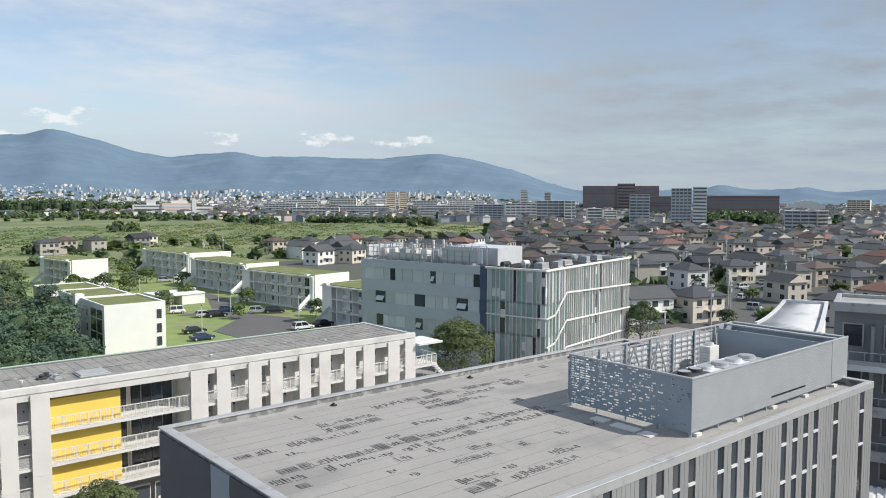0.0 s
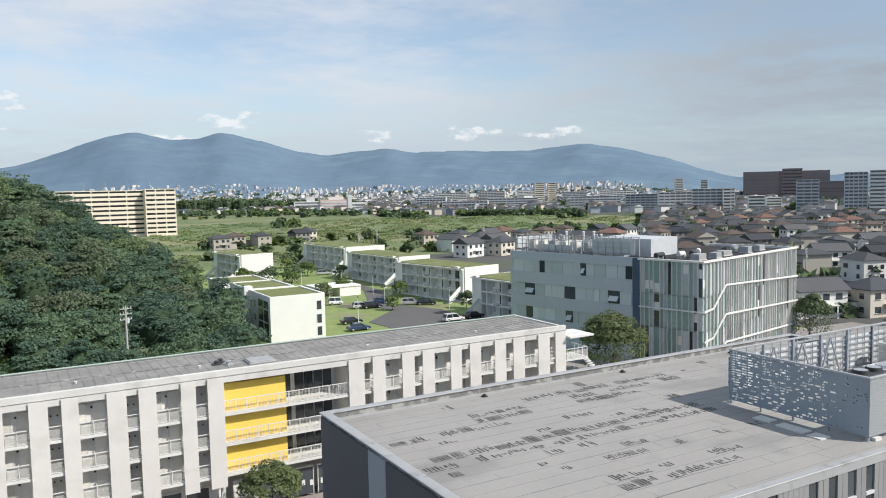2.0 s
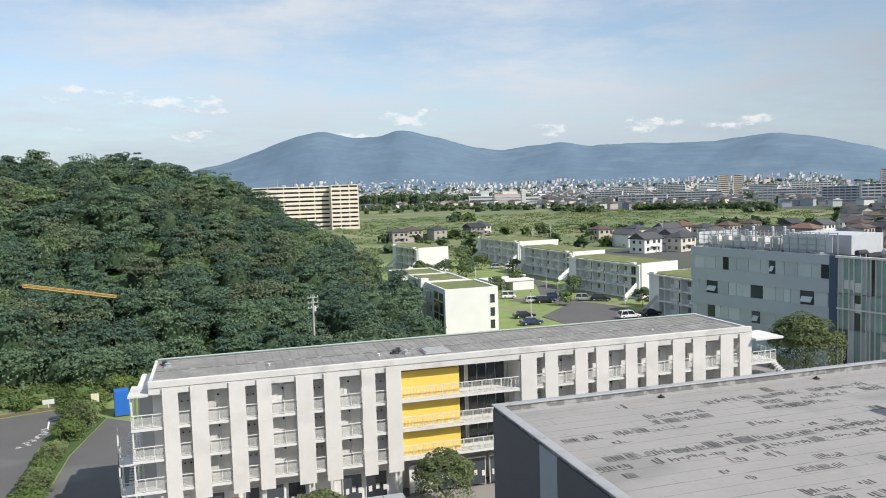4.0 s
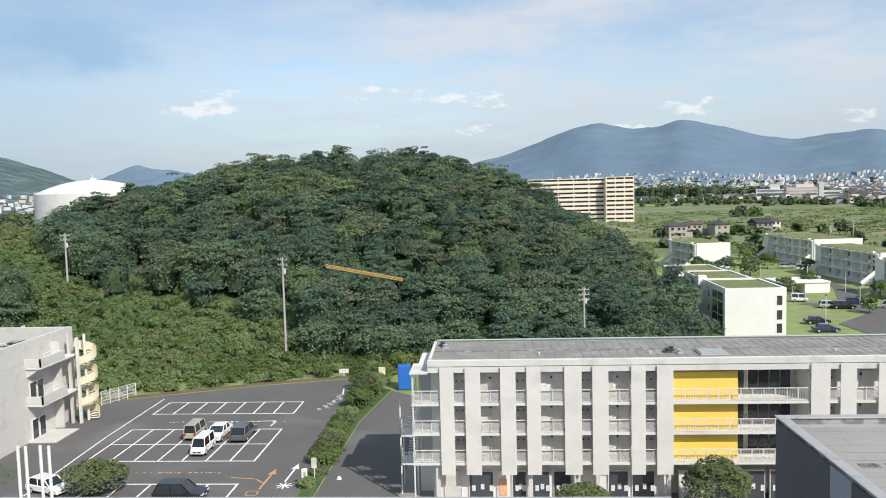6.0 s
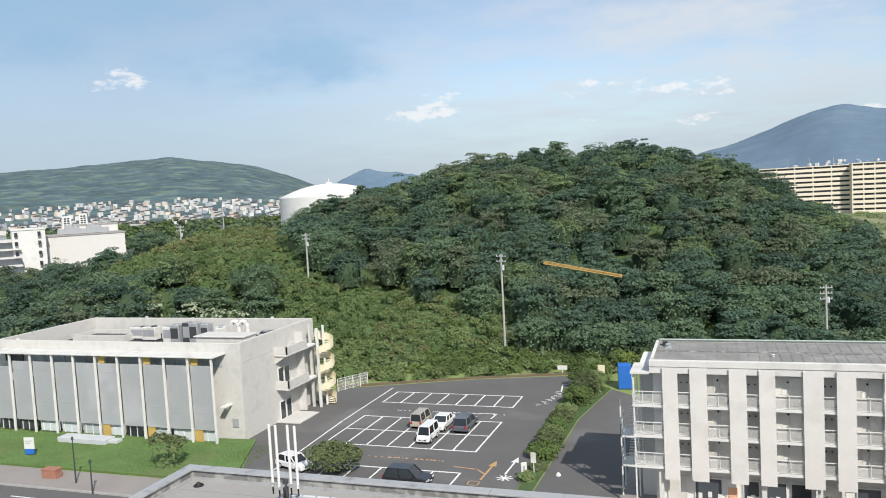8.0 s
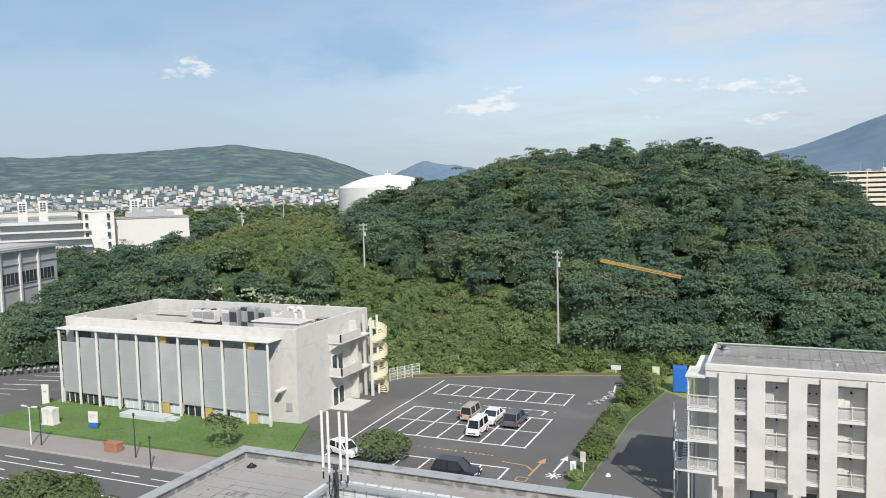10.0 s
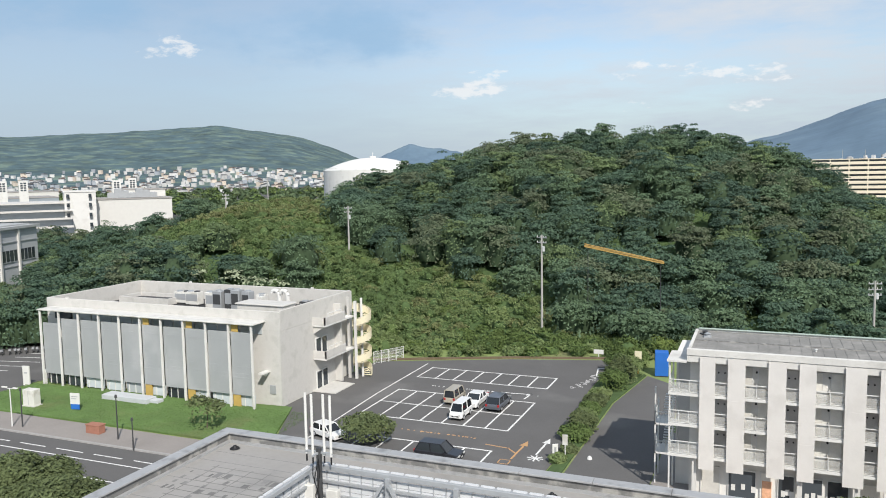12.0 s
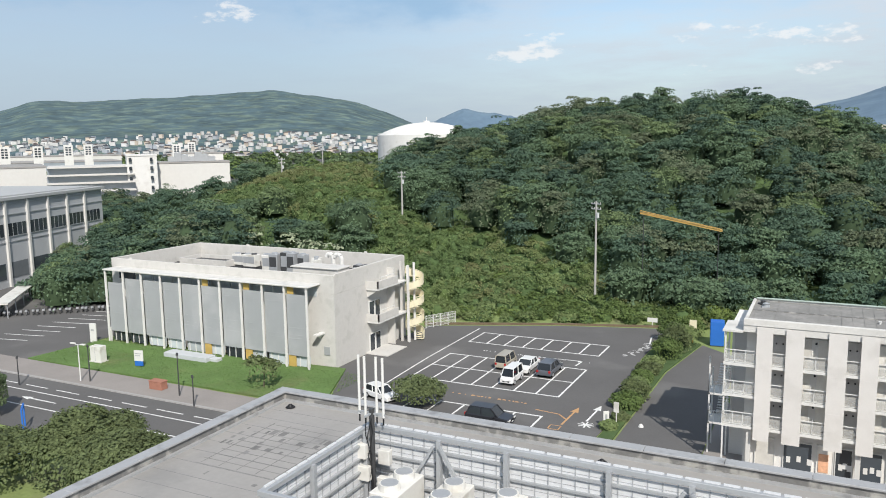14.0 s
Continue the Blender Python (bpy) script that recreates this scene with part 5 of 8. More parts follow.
for i, (x, y) in enumerate(((3.0, 8.6), (6.5, 7.0), (9.0, 6.4), (12.5, 7.5), (18, 6.0), (23, 6.6))):
    u = thing("roof_duct", "pale elbow duct lying on the laboratory roof", "duct", "laboratory roof ducts", at=tuple(Matrix.Rotation(radians(14), 3, "Z") @ Vector((x, y, 15.6)) + Vector((86.3, 77.9, 0))), turn=14 + i * 8)
    part("pipe", Shape().tube((-1.4, 0, 0.75), (0.6, 0, 0.75), 0.38, 10).tube((0.6, 0, 0.75), (1.0, 0, 0.2), 0.38, 10), WHITE if i % 2 else DARKSTEEL, u)
    part("saddle", Shape().box(-1.2, -0.3, 0, -1.0, 0.3, 0.5).box(0.2, -0.3, 0, 0.4, 0.3, 0.5), STEEL, u)

# ---- white turf-roofed block and terrace houses ----
TW = material("terrace_render", (0.78, 0.775, 0.75), 0.8, 0.05, 0.4, 6.0, 0.05)


def turf_block(at, turn, w, d, h, near=True):
    """A plain white block with a turf roof; glazed on its west side."""
    b = thing("white_house_block", "white cube-like house block with green turf roof", "house", "turf-roofed white blocks", at=at, turn=turn)
    part("wall", Shape().box(0, 0, 0, w, d, h - 0.4), TW, b)
    part("parapet", Shape().box(0, 0, h - 0.4, w, 0.35, h).box(0, d - 0.3, h - 0.4, w, d, h).box(0, 0.35, h - 0.4, 0.3, d - 0.3, h).box(w - 0.5, 0.35, h - 0.4, w, d - 0.3, h), TW, b)
    part("turf", Shape().box(0.3, 0.35, h - 0.4, w - 0.5, d - 0.3, h - 0.2), MOSS, b, "green and straw-coloured roof turf")
    part("window_wall", Shape().box(-0.05, 1.2, 1.0, 0.02, d * 0.55, h - 1.0), WINDOW, b)
    for z in (0.6, 2.9, 5.4):
        if z + 1.7 < h:
            p = part("window", Shape().box(w - 1.6, -0.03, z + 0.2, w - 0.7, 0.02, z + 1.8), WINDOW, b)
            part("window_frame", Shape().box(w - 1.7, -0.06, z + 0.1, w - 1.6, 0.02, z + 1.9).box(w - 0.7, -0.06, z + 0.1, w - 0.6, 0.02, z + 1.9), TW, p)
            part("slot_window", Shape().box(-0.04, d * 0.7, z + 0.4, 0.02, d * 0.7 + 0.6, z + 1.6), WINDOW, b)
    part("mullion", Shape().box(-0.1, 1.2 + d * 0.2, 1.0, -0.04, 1.35 + d * 0.2, h - 1.0).box(-0.1, 1.2, 3.6, -0.04, d * 0.55, 3.75).box(-0.1, 1.2, 6.0, -0.04, d * 0.55, 6.15), REAR, b)
    return b


turf_block((39.9, 134.3, 0), 0, 10.3, 13.5, 8.6)
turf_block((40.1, 149.4, 0), 0, 9.4, 14.0, 8.5)
turf_block((39.0, 164.5, 0), 0, 10.5, 14.0, 8.2)
part("stair_core", Shape().box(39.0, 147.8, 0, 40.6, 149.6, 9.2), TW, tagged(new("stair_tower"), "slim white stair tower between turf-roofed blocks", "tower"))


def terrace(at, turn, ln, h=8.3, depth=10.5):
    """A three-storey terrace: long front to the west, white end wall, turf roof, outside stair."""
    b = thing("terrace_house", "three-storey terrace with grey front, balconies and turf roof", "house", "turf-roofed terraces", at=at, turn=turn)
    part("wall", Shape().box(1.0, 0.3, 0, depth, ln - 0.3, h - 0.4), TW, b)
    part("end_wall", Shape().box(0, 0, 0, depth, 0.3, h + 0.1), TW, b, "plain white end wall")
    part("end_wall", Shape().box(0, ln - 0.3, 0, depth, ln, h), TW, b, "plain white end wall")
    part("roof_slab", Shape().box(-1.0, 0.3, h - 0.4, depth, ln - 0.3, h - 0.15), TW, b)
    part("turf", Shape().box(-0.6, 0.35, h - 0.15, depth - 0.3, ln - 0.35, h), MOSS, b, "green and straw-coloured roof turf")
    part("stair_core", Shape().box(-0.45, ln - 3.4, 0, 1.0, ln - 0.3, h - 0.4), TW, b, "blank pale stair core wall")
    part("stair_core", Shape().box(-0.45, 0.3, 0, 1.0, 1.5, h - 0.4), TW, b, "blank pale stair core wall")
    y0, y1 = 2.7, ln - 4.8
    n = int((y1 - y0) // 4.6)
    for f_, z in enumerate((0.1, 2.75, 5.35)):
        part("gallery_floor", Shape().box(-0.5, 0.3, z - 0.2, 1.0, ln - 0.3, z), TW, b)
        for y in (1.55, ln - 4.6):
            part("doorway", Shape().box(0.93, y, z, 1.02, y + 1.0, z + 2.1), DARKSTEEL, b)
        for i in range(n):
            y = y0 + i * (y1 - y0) / n
            w_ = (y1 - y0) / n
            p = part("window", Shape().box(0.93, y + 0.5, z + 0.1, 1.02, y + 2.0, z + 1.95), WINDOW if f_ else GLAZING, b)
            part("sash", Shape().box(0.88, y + 1.22, z + 0.1, 0.94, y + 1.28, z + 1.95), STEEL, p)
            part("window", Shape().box(0.93, y + w_ - 1.5, z + 0.9, 1.02, y + w_ - 0.7, z + 1.9), BLIND if i % 2 else GLAZING, b)
            if f_:
                part("balcony_front", Shape().box(-0.5, y + 0.3, z, -0.44, y + 2.5, z + 0.9), FROST, b)
            part("pier", Shape().box(-0.45, y + w_ - 0.3, z, 0.95, y + w_ - 0.08, z + 2.45), TW, b)
    for i in range(2):
        y = 0.9 + i * (ln - 4)
        s_ = Shape()
        for k in range(9):
            s_.box(-4.2 + k * 0.4, y, k * 0.3, -3.75 + k * 0.4, y + 1.2, 0.12 + k * 0.3)
        s_.beam((-4.2, y, 0.9), (-0.6, y, 3.6), 0.08, 0.9)
        part("outside_stair", s_, TW, b, kind="stuff")
        part("roof_light", Shape().box(-1.1, y + 0.5, h - 0.1, -0.2, y + 1.7, h + 0.25), TW, b)
    return b


terrace((94.3, 157.5, 0), 10, 28.0, depth=11)
terrace((95.5, 195.5, 0), 5, 31.0, depth=10.5)
terrace((99.0, 243, 0), 5, 34.0, depth=15)
terrace((90.5, 115, 0), 7, 27.5, depth=13)
terrace((62.0, 237, 0), 8, 22.0)
low = thing("carport", "low white carport with flat roof", "carport", at=(68, 186, 0), turn=4)
part("roof", Shape().box(0, 0, 2.4, 12, 9, 2.75), TW, low)
part("wall", Shape().box(6, 0.2, 0, 12, 8.8, 2.4).box(0, 8.6, 0, 6, 8.8, 2.4), TW, low)
for x in (0.2, 3.0):
    part("post", Shape().box(x, 0.2, 0, x + 0.2, 0.4, 2.4), TW, low)

# ---- buildings beside the flat roof ----
ann = thing("annex_building", "grey slab building with pale ledges, dark windows and railings", "building", at=(68 * math.sin(radians(69.5)), 68 * math.cos(radians(69.5)), 0), turn=-69.5)
part("wall", Shape().box(-2.6, 1.4, 0, 42, 8, 18.2), material("annex_wall", (0.25, 0.255, 0.26), 0.7, 0.1, 0.4, 6.0, 0.05), ann)
part("parapet", Shape().box(-2.7, 0.2, 18.0, 42, 1.6, 18.75).box(-2.7, 1.6, 18.2, -2.3, 8, 18.6).box(-2.3, 7.6, 18.2, 42, 8, 18.6), COPING, ann, bevel=0.03)
part("roof", Shape().box(-2.3, 1.6, 18.2, 42, 7.6, 18.3), ROOFING, ann)
for k, z in enumerate((13.9, 10.4, 6.9, 3.4)):
    part("ledge", Shape().box(-2.8, -0.2, z - 0.45, 42, 1.4, z), COPING if k else LOUVRE, ann, bevel=0.02)
    part("upstand", Shape().box(-2.7, -0.1, z, 42, 0.05, z + 0.35), COPING, ann)
    for x in np.arange(-1.9, 26, 2.9):
        w = part("window", Shape().box(x, 1.3, z + 1.3, x + 1.3, 1.42, z + 3.0), WINDOW, ann)
        part("window_frame", Shape().box(x - 0.12, 1.26, z + 1.2, x, 1.42, z + 3.1).box(x + 1.3, 1.26, z + 1.2, x + 1.42, 1.42, z + 3.1).box(x, 1.26, z + 3.0, x + 1.3, 1.42, z + 3.1), COPING, w)
        part("pier", Shape().box(x + 1.9, 0.2, z, x + 2.15, 1.4, z + 3.05), CLAD, ann)
    s = Shape().box(-2.7, -0.1, z + 1.0, 30, -0.04, z + 1.06)
    for x in np.arange(-2.6, 30, 1.1):
        s.box(x, -0.1, z, x + 0.05, -0.05, z + 1.0)
    part("railing", s, STEEL, ann)
low_roof = thing("entrance_canopy", "low white slatted entrance canopy beside a building", "canopy", at=(58.2, 21.0, 0), turn=-69.5)
part("roof", Shape().box(-1.5, 0, 5.2, 6, 3, 5.4), WHITE, low_roof)
s = Shape()
for k in range(14):
    s.box(-1.4 + k * 0.5, -0.1, 5.4, -1.15 + k * 0.5, 3.1, 5.5)
part("slat", s, LOUVRE, low_roof)
for x in (-1.3, 2.2, 5.7):
    part("post", Shape().box(x, 0.2, 0, x + 0.15, 0.35, 5.2), STEEL, low_roof)
# roof that sweeps up in a hollow curve, with pale rims
can = thing("curved_canopy", "pale grey roof sweeping up in a curve with white rims", "canopy")
low_l, low_r = Vector((84 * math.sin(radians(62.5)), 84 * math.cos(radians(62.5)), 0)), Vector((80 * math.sin(radians(66.4)), 80 * math.cos(radians(66.4)), 0))
top_l, top_r = Vector((92 * math.sin(radians(64.3)), 92 * math.cos(radians(64.3)), 0)), Vector((92 * math.sin(radians(66.85)), 92 * math.cos(radians(66.85)), 0))
n = 14
vs, fs = [], []
for dz in (-0.2, 0.0):
    for i in range(n + 1):
        q_ = i / n
        up_z = Vector((0, 0, 14.1 + 1.5 * q_ ** 1.9 + dz))
        vs += [low_l.lerp(top_l, q_) + up_z, low_r.lerp(top_r, q_) + up_z]
k = 2 * (n + 1)
for i in range(n):
    a = 2 * i
    fs += [(a + k, a + 1 + k, a + 3 + k, a + 2 + k), (a, a + 2, a + 3, a + 1), (a, a + k, a + 2 + k, a + 2), (a + 1, a + 3, a + 3 + k, a + 1 + k)]
fs += [(0, 1, k + 1, k), (k - 1, k - 2, 2 * k - 2, 2 * k - 1)]
part("roof", Shape().add(vs, fs), CANOPY, can, smooth=True)
s, e = Shape(), Shape()
for i in range(n):
    s.beam(vs[k + 2 * i] + Vector((0, 0, 0.08)), vs[k + 2 * i + 2] + Vector((0, 0, 0.08)), 0.3, 0.3)
    e.beam(vs[k + 2 * i + 1] + Vector((0, 0, 0.08)), vs[k + 2 * i + 3] + Vector((0, 0, 0.08)), 0.35, 0.45)
part("rim", s, LOUVRE, can)
part("rim", e, LOUVRE, can)
part("rim", Shape().beam(vs[-2] + Vector((0, 0, 0.08)), vs[-1] + Vector((0, 0, 0.08)), 0.3, 0.3), LOUVRE, can)
part("wall", Shape().prism([tuple(p[:2]) for p in (low_l.lerp(top_l, 0.05), low_r.lerp(top_r, 0.05), low_r.lerp(top_r, 0.95), low_l.lerp(top_l, 0.95))], 0, 13.9), REAR, can)

# ---- works to the west ----
works = thing("works_hall", "pale grey clad works hall with window bands and white pilasters", "building", at=(-150, 124.5, 0), turn=110.25)
part("wall", Shape().box(-95, 0, 0, 0, 62, 16.4), material("works_wall", (0.47, 0.485, 0.50), 0.7, 0.06, 0.3, 5.0, 0.05), works)
part("roof", Shape().box(-95.5, -0.6, 16.4, 0.5, 62.5, 16.95).box(-94, 1, 16.95, -1, 61, 17.2), material("works_roof", (0.42, 0.43, 0.43), 0.7, 0.06, 0.2, 4.0, 0.05), works)
part("eaves_band", Shape().box(-95.2, -0.16, 13.6, 0.2, 0, 13.8).box(-95.2, -0.16, 15.6, 0.2, 0, 15.8).box(-95.2, -0.12, 8.4, 0.2, 0, 8.6), STEEL, works)
for k, x in enumerate(np.arange(-93.5, -6, 6.6)):
    part("pilaster", Shape().box(x, -0.4, 0, x + 0.55, 0, 16.4), PANEL, works)
    for u, w_ in ((1.0, 2.5), (3.8, 2.5)):
        p = part("window", Shape().box(x + u, -0.08, 9.6, x + u + w_, 0.03, 12.0), WINDOW, works)
        part("sill", Shape().box(x + u - 0.1, -0.14, 9.45, x + u + w_ + 0.1, 0, 9.6), STEEL, p)
        part("mullion", Shape().box(x + u + w_ / 2 - 0.05, -0.12, 9.6, x + u + w_ / 2 + 0.05, -0.08, 12.0), STEEL, p)
    part("window", Shape().box(x + 1.2, -0.08, 1.6, x + 5.9, 0.03, 4.6), WINDOW if k % 3 else GLAZING, works)


def plain_block(name, label, at, turn, w, d, h, mat, rows_=0, cols=0, win=None, group=""):
    """A far building with its storeys of windows and a roof edge."""
    b = thing(name, label, "building", group, at=at, turn=turn)
    part("wall", Shape().box(-w / 2, 0, 0, w / 2, d, h), mat, b)
    part("roof", Shape().box(-w / 2 - 0.3, -0.3, h, w / 2 + 0.3, d + 0.3, h + 0.6), ROOFING if mat is not WHITE else WHITE, b)
    for i in range(rows_):
        z = h * (i + 0.3) / rows_
        part("window_band", Shape().box(-w / 2 + 0.6, -0.15, z, w / 2 - 0.6, 0.02, z + h / rows_ * 0.42), win or WINDOW, b)
    for j in range(cols):
        x = -w / 2 + w * j / max(1, cols - 1)
        part("pier", Shape().box(x - 0.25, -0.5, 0, x + 0.25, 0.0, h), mat, b)
    return b


def towards(az, r):
    return (r * math.sin(radians(az)), r * math.cos(radians(az)), 0)


plain_block("office_block", "white windowless office tower block", towards(-47.6, 385), 50, 13, 20, 20.5, WHITE, group="white works blocks")
plain_block("office_block", "long low white works block", towards(-44.4, 395), 48, 36, 25, 16.5, PANEL, group="white works blocks")
plain_block("office_block", "pale grey roof storey block", towards(-43.7, 420), 48, 22, 14, 20.5, PANEL, group="white works blocks")
for i in range(5):
    b = thing("parking_deck", "grey stepped parking deck floor", "deck", "parking decks", at=towards(-50.2, 370 + i * 4), turn=52)
    part("slab", Shape().box(-22, 0, 2 + i * 3.4, 14, 30, 2.6 + i * 3.4), CONCRETE, b)
    part("shade_wall", Shape().box(-22, 3, 2.6 + (i - 1) * 3.4, 14, 30, 2 + i * 3.4), GREYWALL, b)
plain_block("factory", "pale low factory with white walls", towards(-56, 640), 56, 160, 60, 12.5, GREYWALL, group="far factories")
plain_block("factory", "white low factory far beyond the decks", towards(-53, 760), 56, 110, 60, 15, PANEL, group="far factories")
plain_block("factory", "grey flat factory roof with white edge", towards(-57.5, 430), 56, 60, 60, 15, PANEL, group="far factories")
for az, r, z in ((-55.8, 520, 25), (-53.9, 540, 25), (-52.1, 560, 25.5), (-50.9, 580, 25.5), (-45.3, 560, 25), (-44.3, 600, 26)):
    v = thing("vent_tower", "white boxy vent tower with dark grille", "tower", "vent towers", at=towards(az, r), turn=-az)
    part("shaft", Shape().box(-2.7, 0, 0, 2.7, 5, z), WHITE, v)
    s = Shape()
    for i in range(4):
        for j in range(2):
            s.box(-1.7 + j * 1.9, -0.1, z - 2.2 - i * 1.5, -0.3 + j * 1.9, 0.02, z - 1.2 - i * 1.5)
    part("grille", s, WINDOW, v)
for az, r, zs in ((-48.35, 384, (5, 9.5, 14, 18)), (-47.0, 384, (5, 9.5, 14, 18))):
    w = thing("wall_opening_column", "column of dark openings on a white works block", "openings", "works openings", at=towards(az, r), turn=-az)
    for z in zs:
        part("opening", Shape().box(-0.6, -0.5, z, 0.6, 0.6, z + 1.7), WINDOW, w)
for i in range(7):
    az, r = -43.0 - i * 0.45, 396
    fan_unit("works_roof_unit", "grey plant box on a works roof", "plant on the works roof", (*towards(az, r + 3)[:2], 17.1), 48, 3.2, 3.0, 2.4 + (i % 3), 1, STEEL)
tank = thing("storage_tank", "large white cylindrical storage tank with domed roof", "tank", at=(-180.5, 344.6, 0))
part("shell", Shape().tube((0, 0, 0), (0, 0, 28.4), 24.4, 64), WHITE, tank, smooth=False)
s = Shape()
for i in range(7):
    a, b = i / 7, (i + 1) / 7
    s.tube((0, 0, 28.4 + 6.2 * (1 - (1 - a) ** 2)), (0, 0, 28.4 + 6.2 * (1 - (1 - b) ** 2)), 24.4 * (1 - a), 64, max(0.4, 24.4 * (1 - b)))
part("dome", s, WHITE, tank)
part("cap", Shape().tube((0, 0, 34.2), (0, 0, 35.3), 1.6, 16).tube((0, 0, 35.3), (0, 0, 37), 0.15, 6), WHITE, tank)
s = Shape()
for i in range(40):
    a0, a1 = i / 40 * 2 * math.pi, (i + 1) / 40 * 2 * math.pi
    s.beam((24.3 * math.cos(a0), 24.3 * math.sin(a0), 29.4), (24.3 * math.cos(a1), 24.3 * math.sin(a1), 29.4), 0.1, 0.1).beam((24.3 * math.cos(a0), 24.3 * math.sin(a0), 28.3), (24.3 * math.cos(a0), 24.3 * math.sin(a0), 29.4), 0.08, 0.08)
part("rim_rail", s, RAILING, tank)

# ---- distinct buildings farther off ----
BEIGE = material("beige_tile", (0.79, 0.70, 0.575), 0.8, 0.06, 0.1, 2.0, 0.0)
# brown tile of the far offices, lightened to stand for distance haze
HAZE_BROWN = material("hazed_brown_tile", (0.27, 0.20, 0.19), 0.7, 0.1, 0.05, 1.0, 0.0)
PINKISH = material("pink_render", (0.66, 0.50, 0.44), 0.8, 0.08, 0.1, 2.0, 0.0)
PALEGREY = material("pale_grey_tile", (0.56, 0.575, 0.585), 0.8, 0.08, 0.1, 2.0, 0.0)


def flats(label, at, turn, w, d, h, storeys, wall, front=0.62, group="apartment blocks", piers=0):
    """An apartment block: balcony storeys as real ledges with dark recesses."""
    b = thing("apartment_building", label, "apartments", group, at=at, turn=turn)
    part("wall", Shape().box(-w / 2, 1.2, 0, w / 2, d, h), wall, b)
    part("roof", Shape().box(-w / 2 - 0.2, -0.1, h, w / 2 + 0.2, d + 0.2, h + 0.5), wall, b)
    for i in range(storeys):
        z = h * i / storeys
        part("balcony", Shape().box(-w / 2, 0, z, w / 2, 1.2, z + h / storeys * front * 0.72), wall, b)
        part("recess", Shape().box(-w / 2 + 0.3, 1.05, z + h / storeys * front * 0.72, w / 2 - 0.3, 1.25, z + h / storeys * 0.97), WINDOW if front > 0.75 else GLAZING, b)
    for j in range(piers):
        x = -w / 2 + w * j / max(1, piers - 1)
        part("pier", Shape().box(x - 0.3, -0.05, 0, x + 0.3, 1.2, h), wall, b)
    return b


flats("long beige apartment block with deep balconies", (54.3, 556, 0), 0, 54, 12, 30.6, 10, BEIGE, front=0.8, group="", piers=6)
flats("tall pinkish-beige apartment end with stacked balconies", (91, 549, 0), 0, 19, 16, 31.2, 10, BEIGE, front=0.8, group="", piers=4)
s = Shape()
for x in (45, 58, 72, 86):
    s.tube((x, 558, 30), (x, 558, 37), 0.12, 5)
whole("roof_aerials", s, STEEL, "thin aerials on an apartment roof", "aerial")
plain_block("office_building", "dark brown wide office building", towards(53.2, 1400), -53.2, 130, 40, 45, HAZE_BROWN, 9, 22, GLAZING)
plain_block("office_building", "dark brown roof storey", towards(53.6, 1395), -53.2, 30, 30, 49, HAZE_BROWN, 9, 0)
flats("slim grey apartment tower with pale balconies", towards(54.55, 736), -54.5, 17.5, 14, 28.6, 10, PALEGREY, group="towers", piers=4)
flats("grey apartment tower with white corner balconies", towards(57.4, 687), -57.9, 16, 14, 33.5, 12, PALEGREY, group="towers", piers=6)
flats("white balcony side of an apartment tower", towards(58.65, 683), -57.9, 11, 14, 34.5, 12, WHITE, front=0.75, group="towers")
plain_block("office_building", "low dark brown office complex", towards(61.3, 1120), -61, 96, 40, 28, HAZE_BROWN, 7, 15, GLAZING, group="brown offices")
plain_block("office_building", "low dark brown office complex wing", towards(56.2, 1180), -56, 60, 40, 27, HAZE_BROWN, 7, 11, GLAZING, group="brown offices")
flats("six-storey cream and grey apartment block", towards(65.1, 632), -65.4, 22, 12, 16.2, 6, PALEGREY, piers=5)
flats("cream end of an apartment block", towards(66.45, 626), -65.4, 7, 12, 16.4, 6, BEIGE)
sch = thing("school_building", "white and pink three-storey school with flat roofs", "school", at=towards(21.1, 1150), turn=-21)
part("wall", Shape().box(-52, 0, 0, -14, 14, 14), WHITE, sch)
part("wall", Shape().box(30, 0, 0, 52, 14, 11), WHITE, sch)
part("wall", Shape().box(-14, -2, 0, 30, 14, 16), PINKISH, sch)
for c in ((-34, 2, 14, -22, 12, 21), (-2, 2, 16, 20, 12, 20), (26, -3, 0, 32, 10, 22)):
    part("tower", Shape().box(*c), WHITE, sch)
for z in (2, 6.5, 11):
    part("window_band", Shape().box(-50, -0.3, z, -15, 0.02, z + 1.8), GLAZING, sch)
    if z < 10:
        part("window_band", Shape().box(31, -0.3, z, 51, 0.02, z + 2), GLAZING, sch)
    part("window_band", Shape().box(-13, -2.3, z, 29, -1.98, z + 2), BLIND, sch)
dome = thing("arena_roof", "white shallow domed arena roof", "arena", at=towards(65.4, 1500), turn=-65)
s = Shape()
prof = [(-30 + 60 * i / 12, 12 + 9 * math.sin(math.pi * i / 12)) for i in range(13)]
s.add([(x, y, z) for y in (0, 40) for x, z in prof] + [(x, y, 0) for y in (0, 40) for x in (-30, 30)], [(i, i + 1, i + 14, i + 13) for i in range(12)] + [tuple(range(12, -1, -1)) + (26, 27), tuple(range(13, 26)) + (29, 28)])
part("roof", s, WHITE, dome)
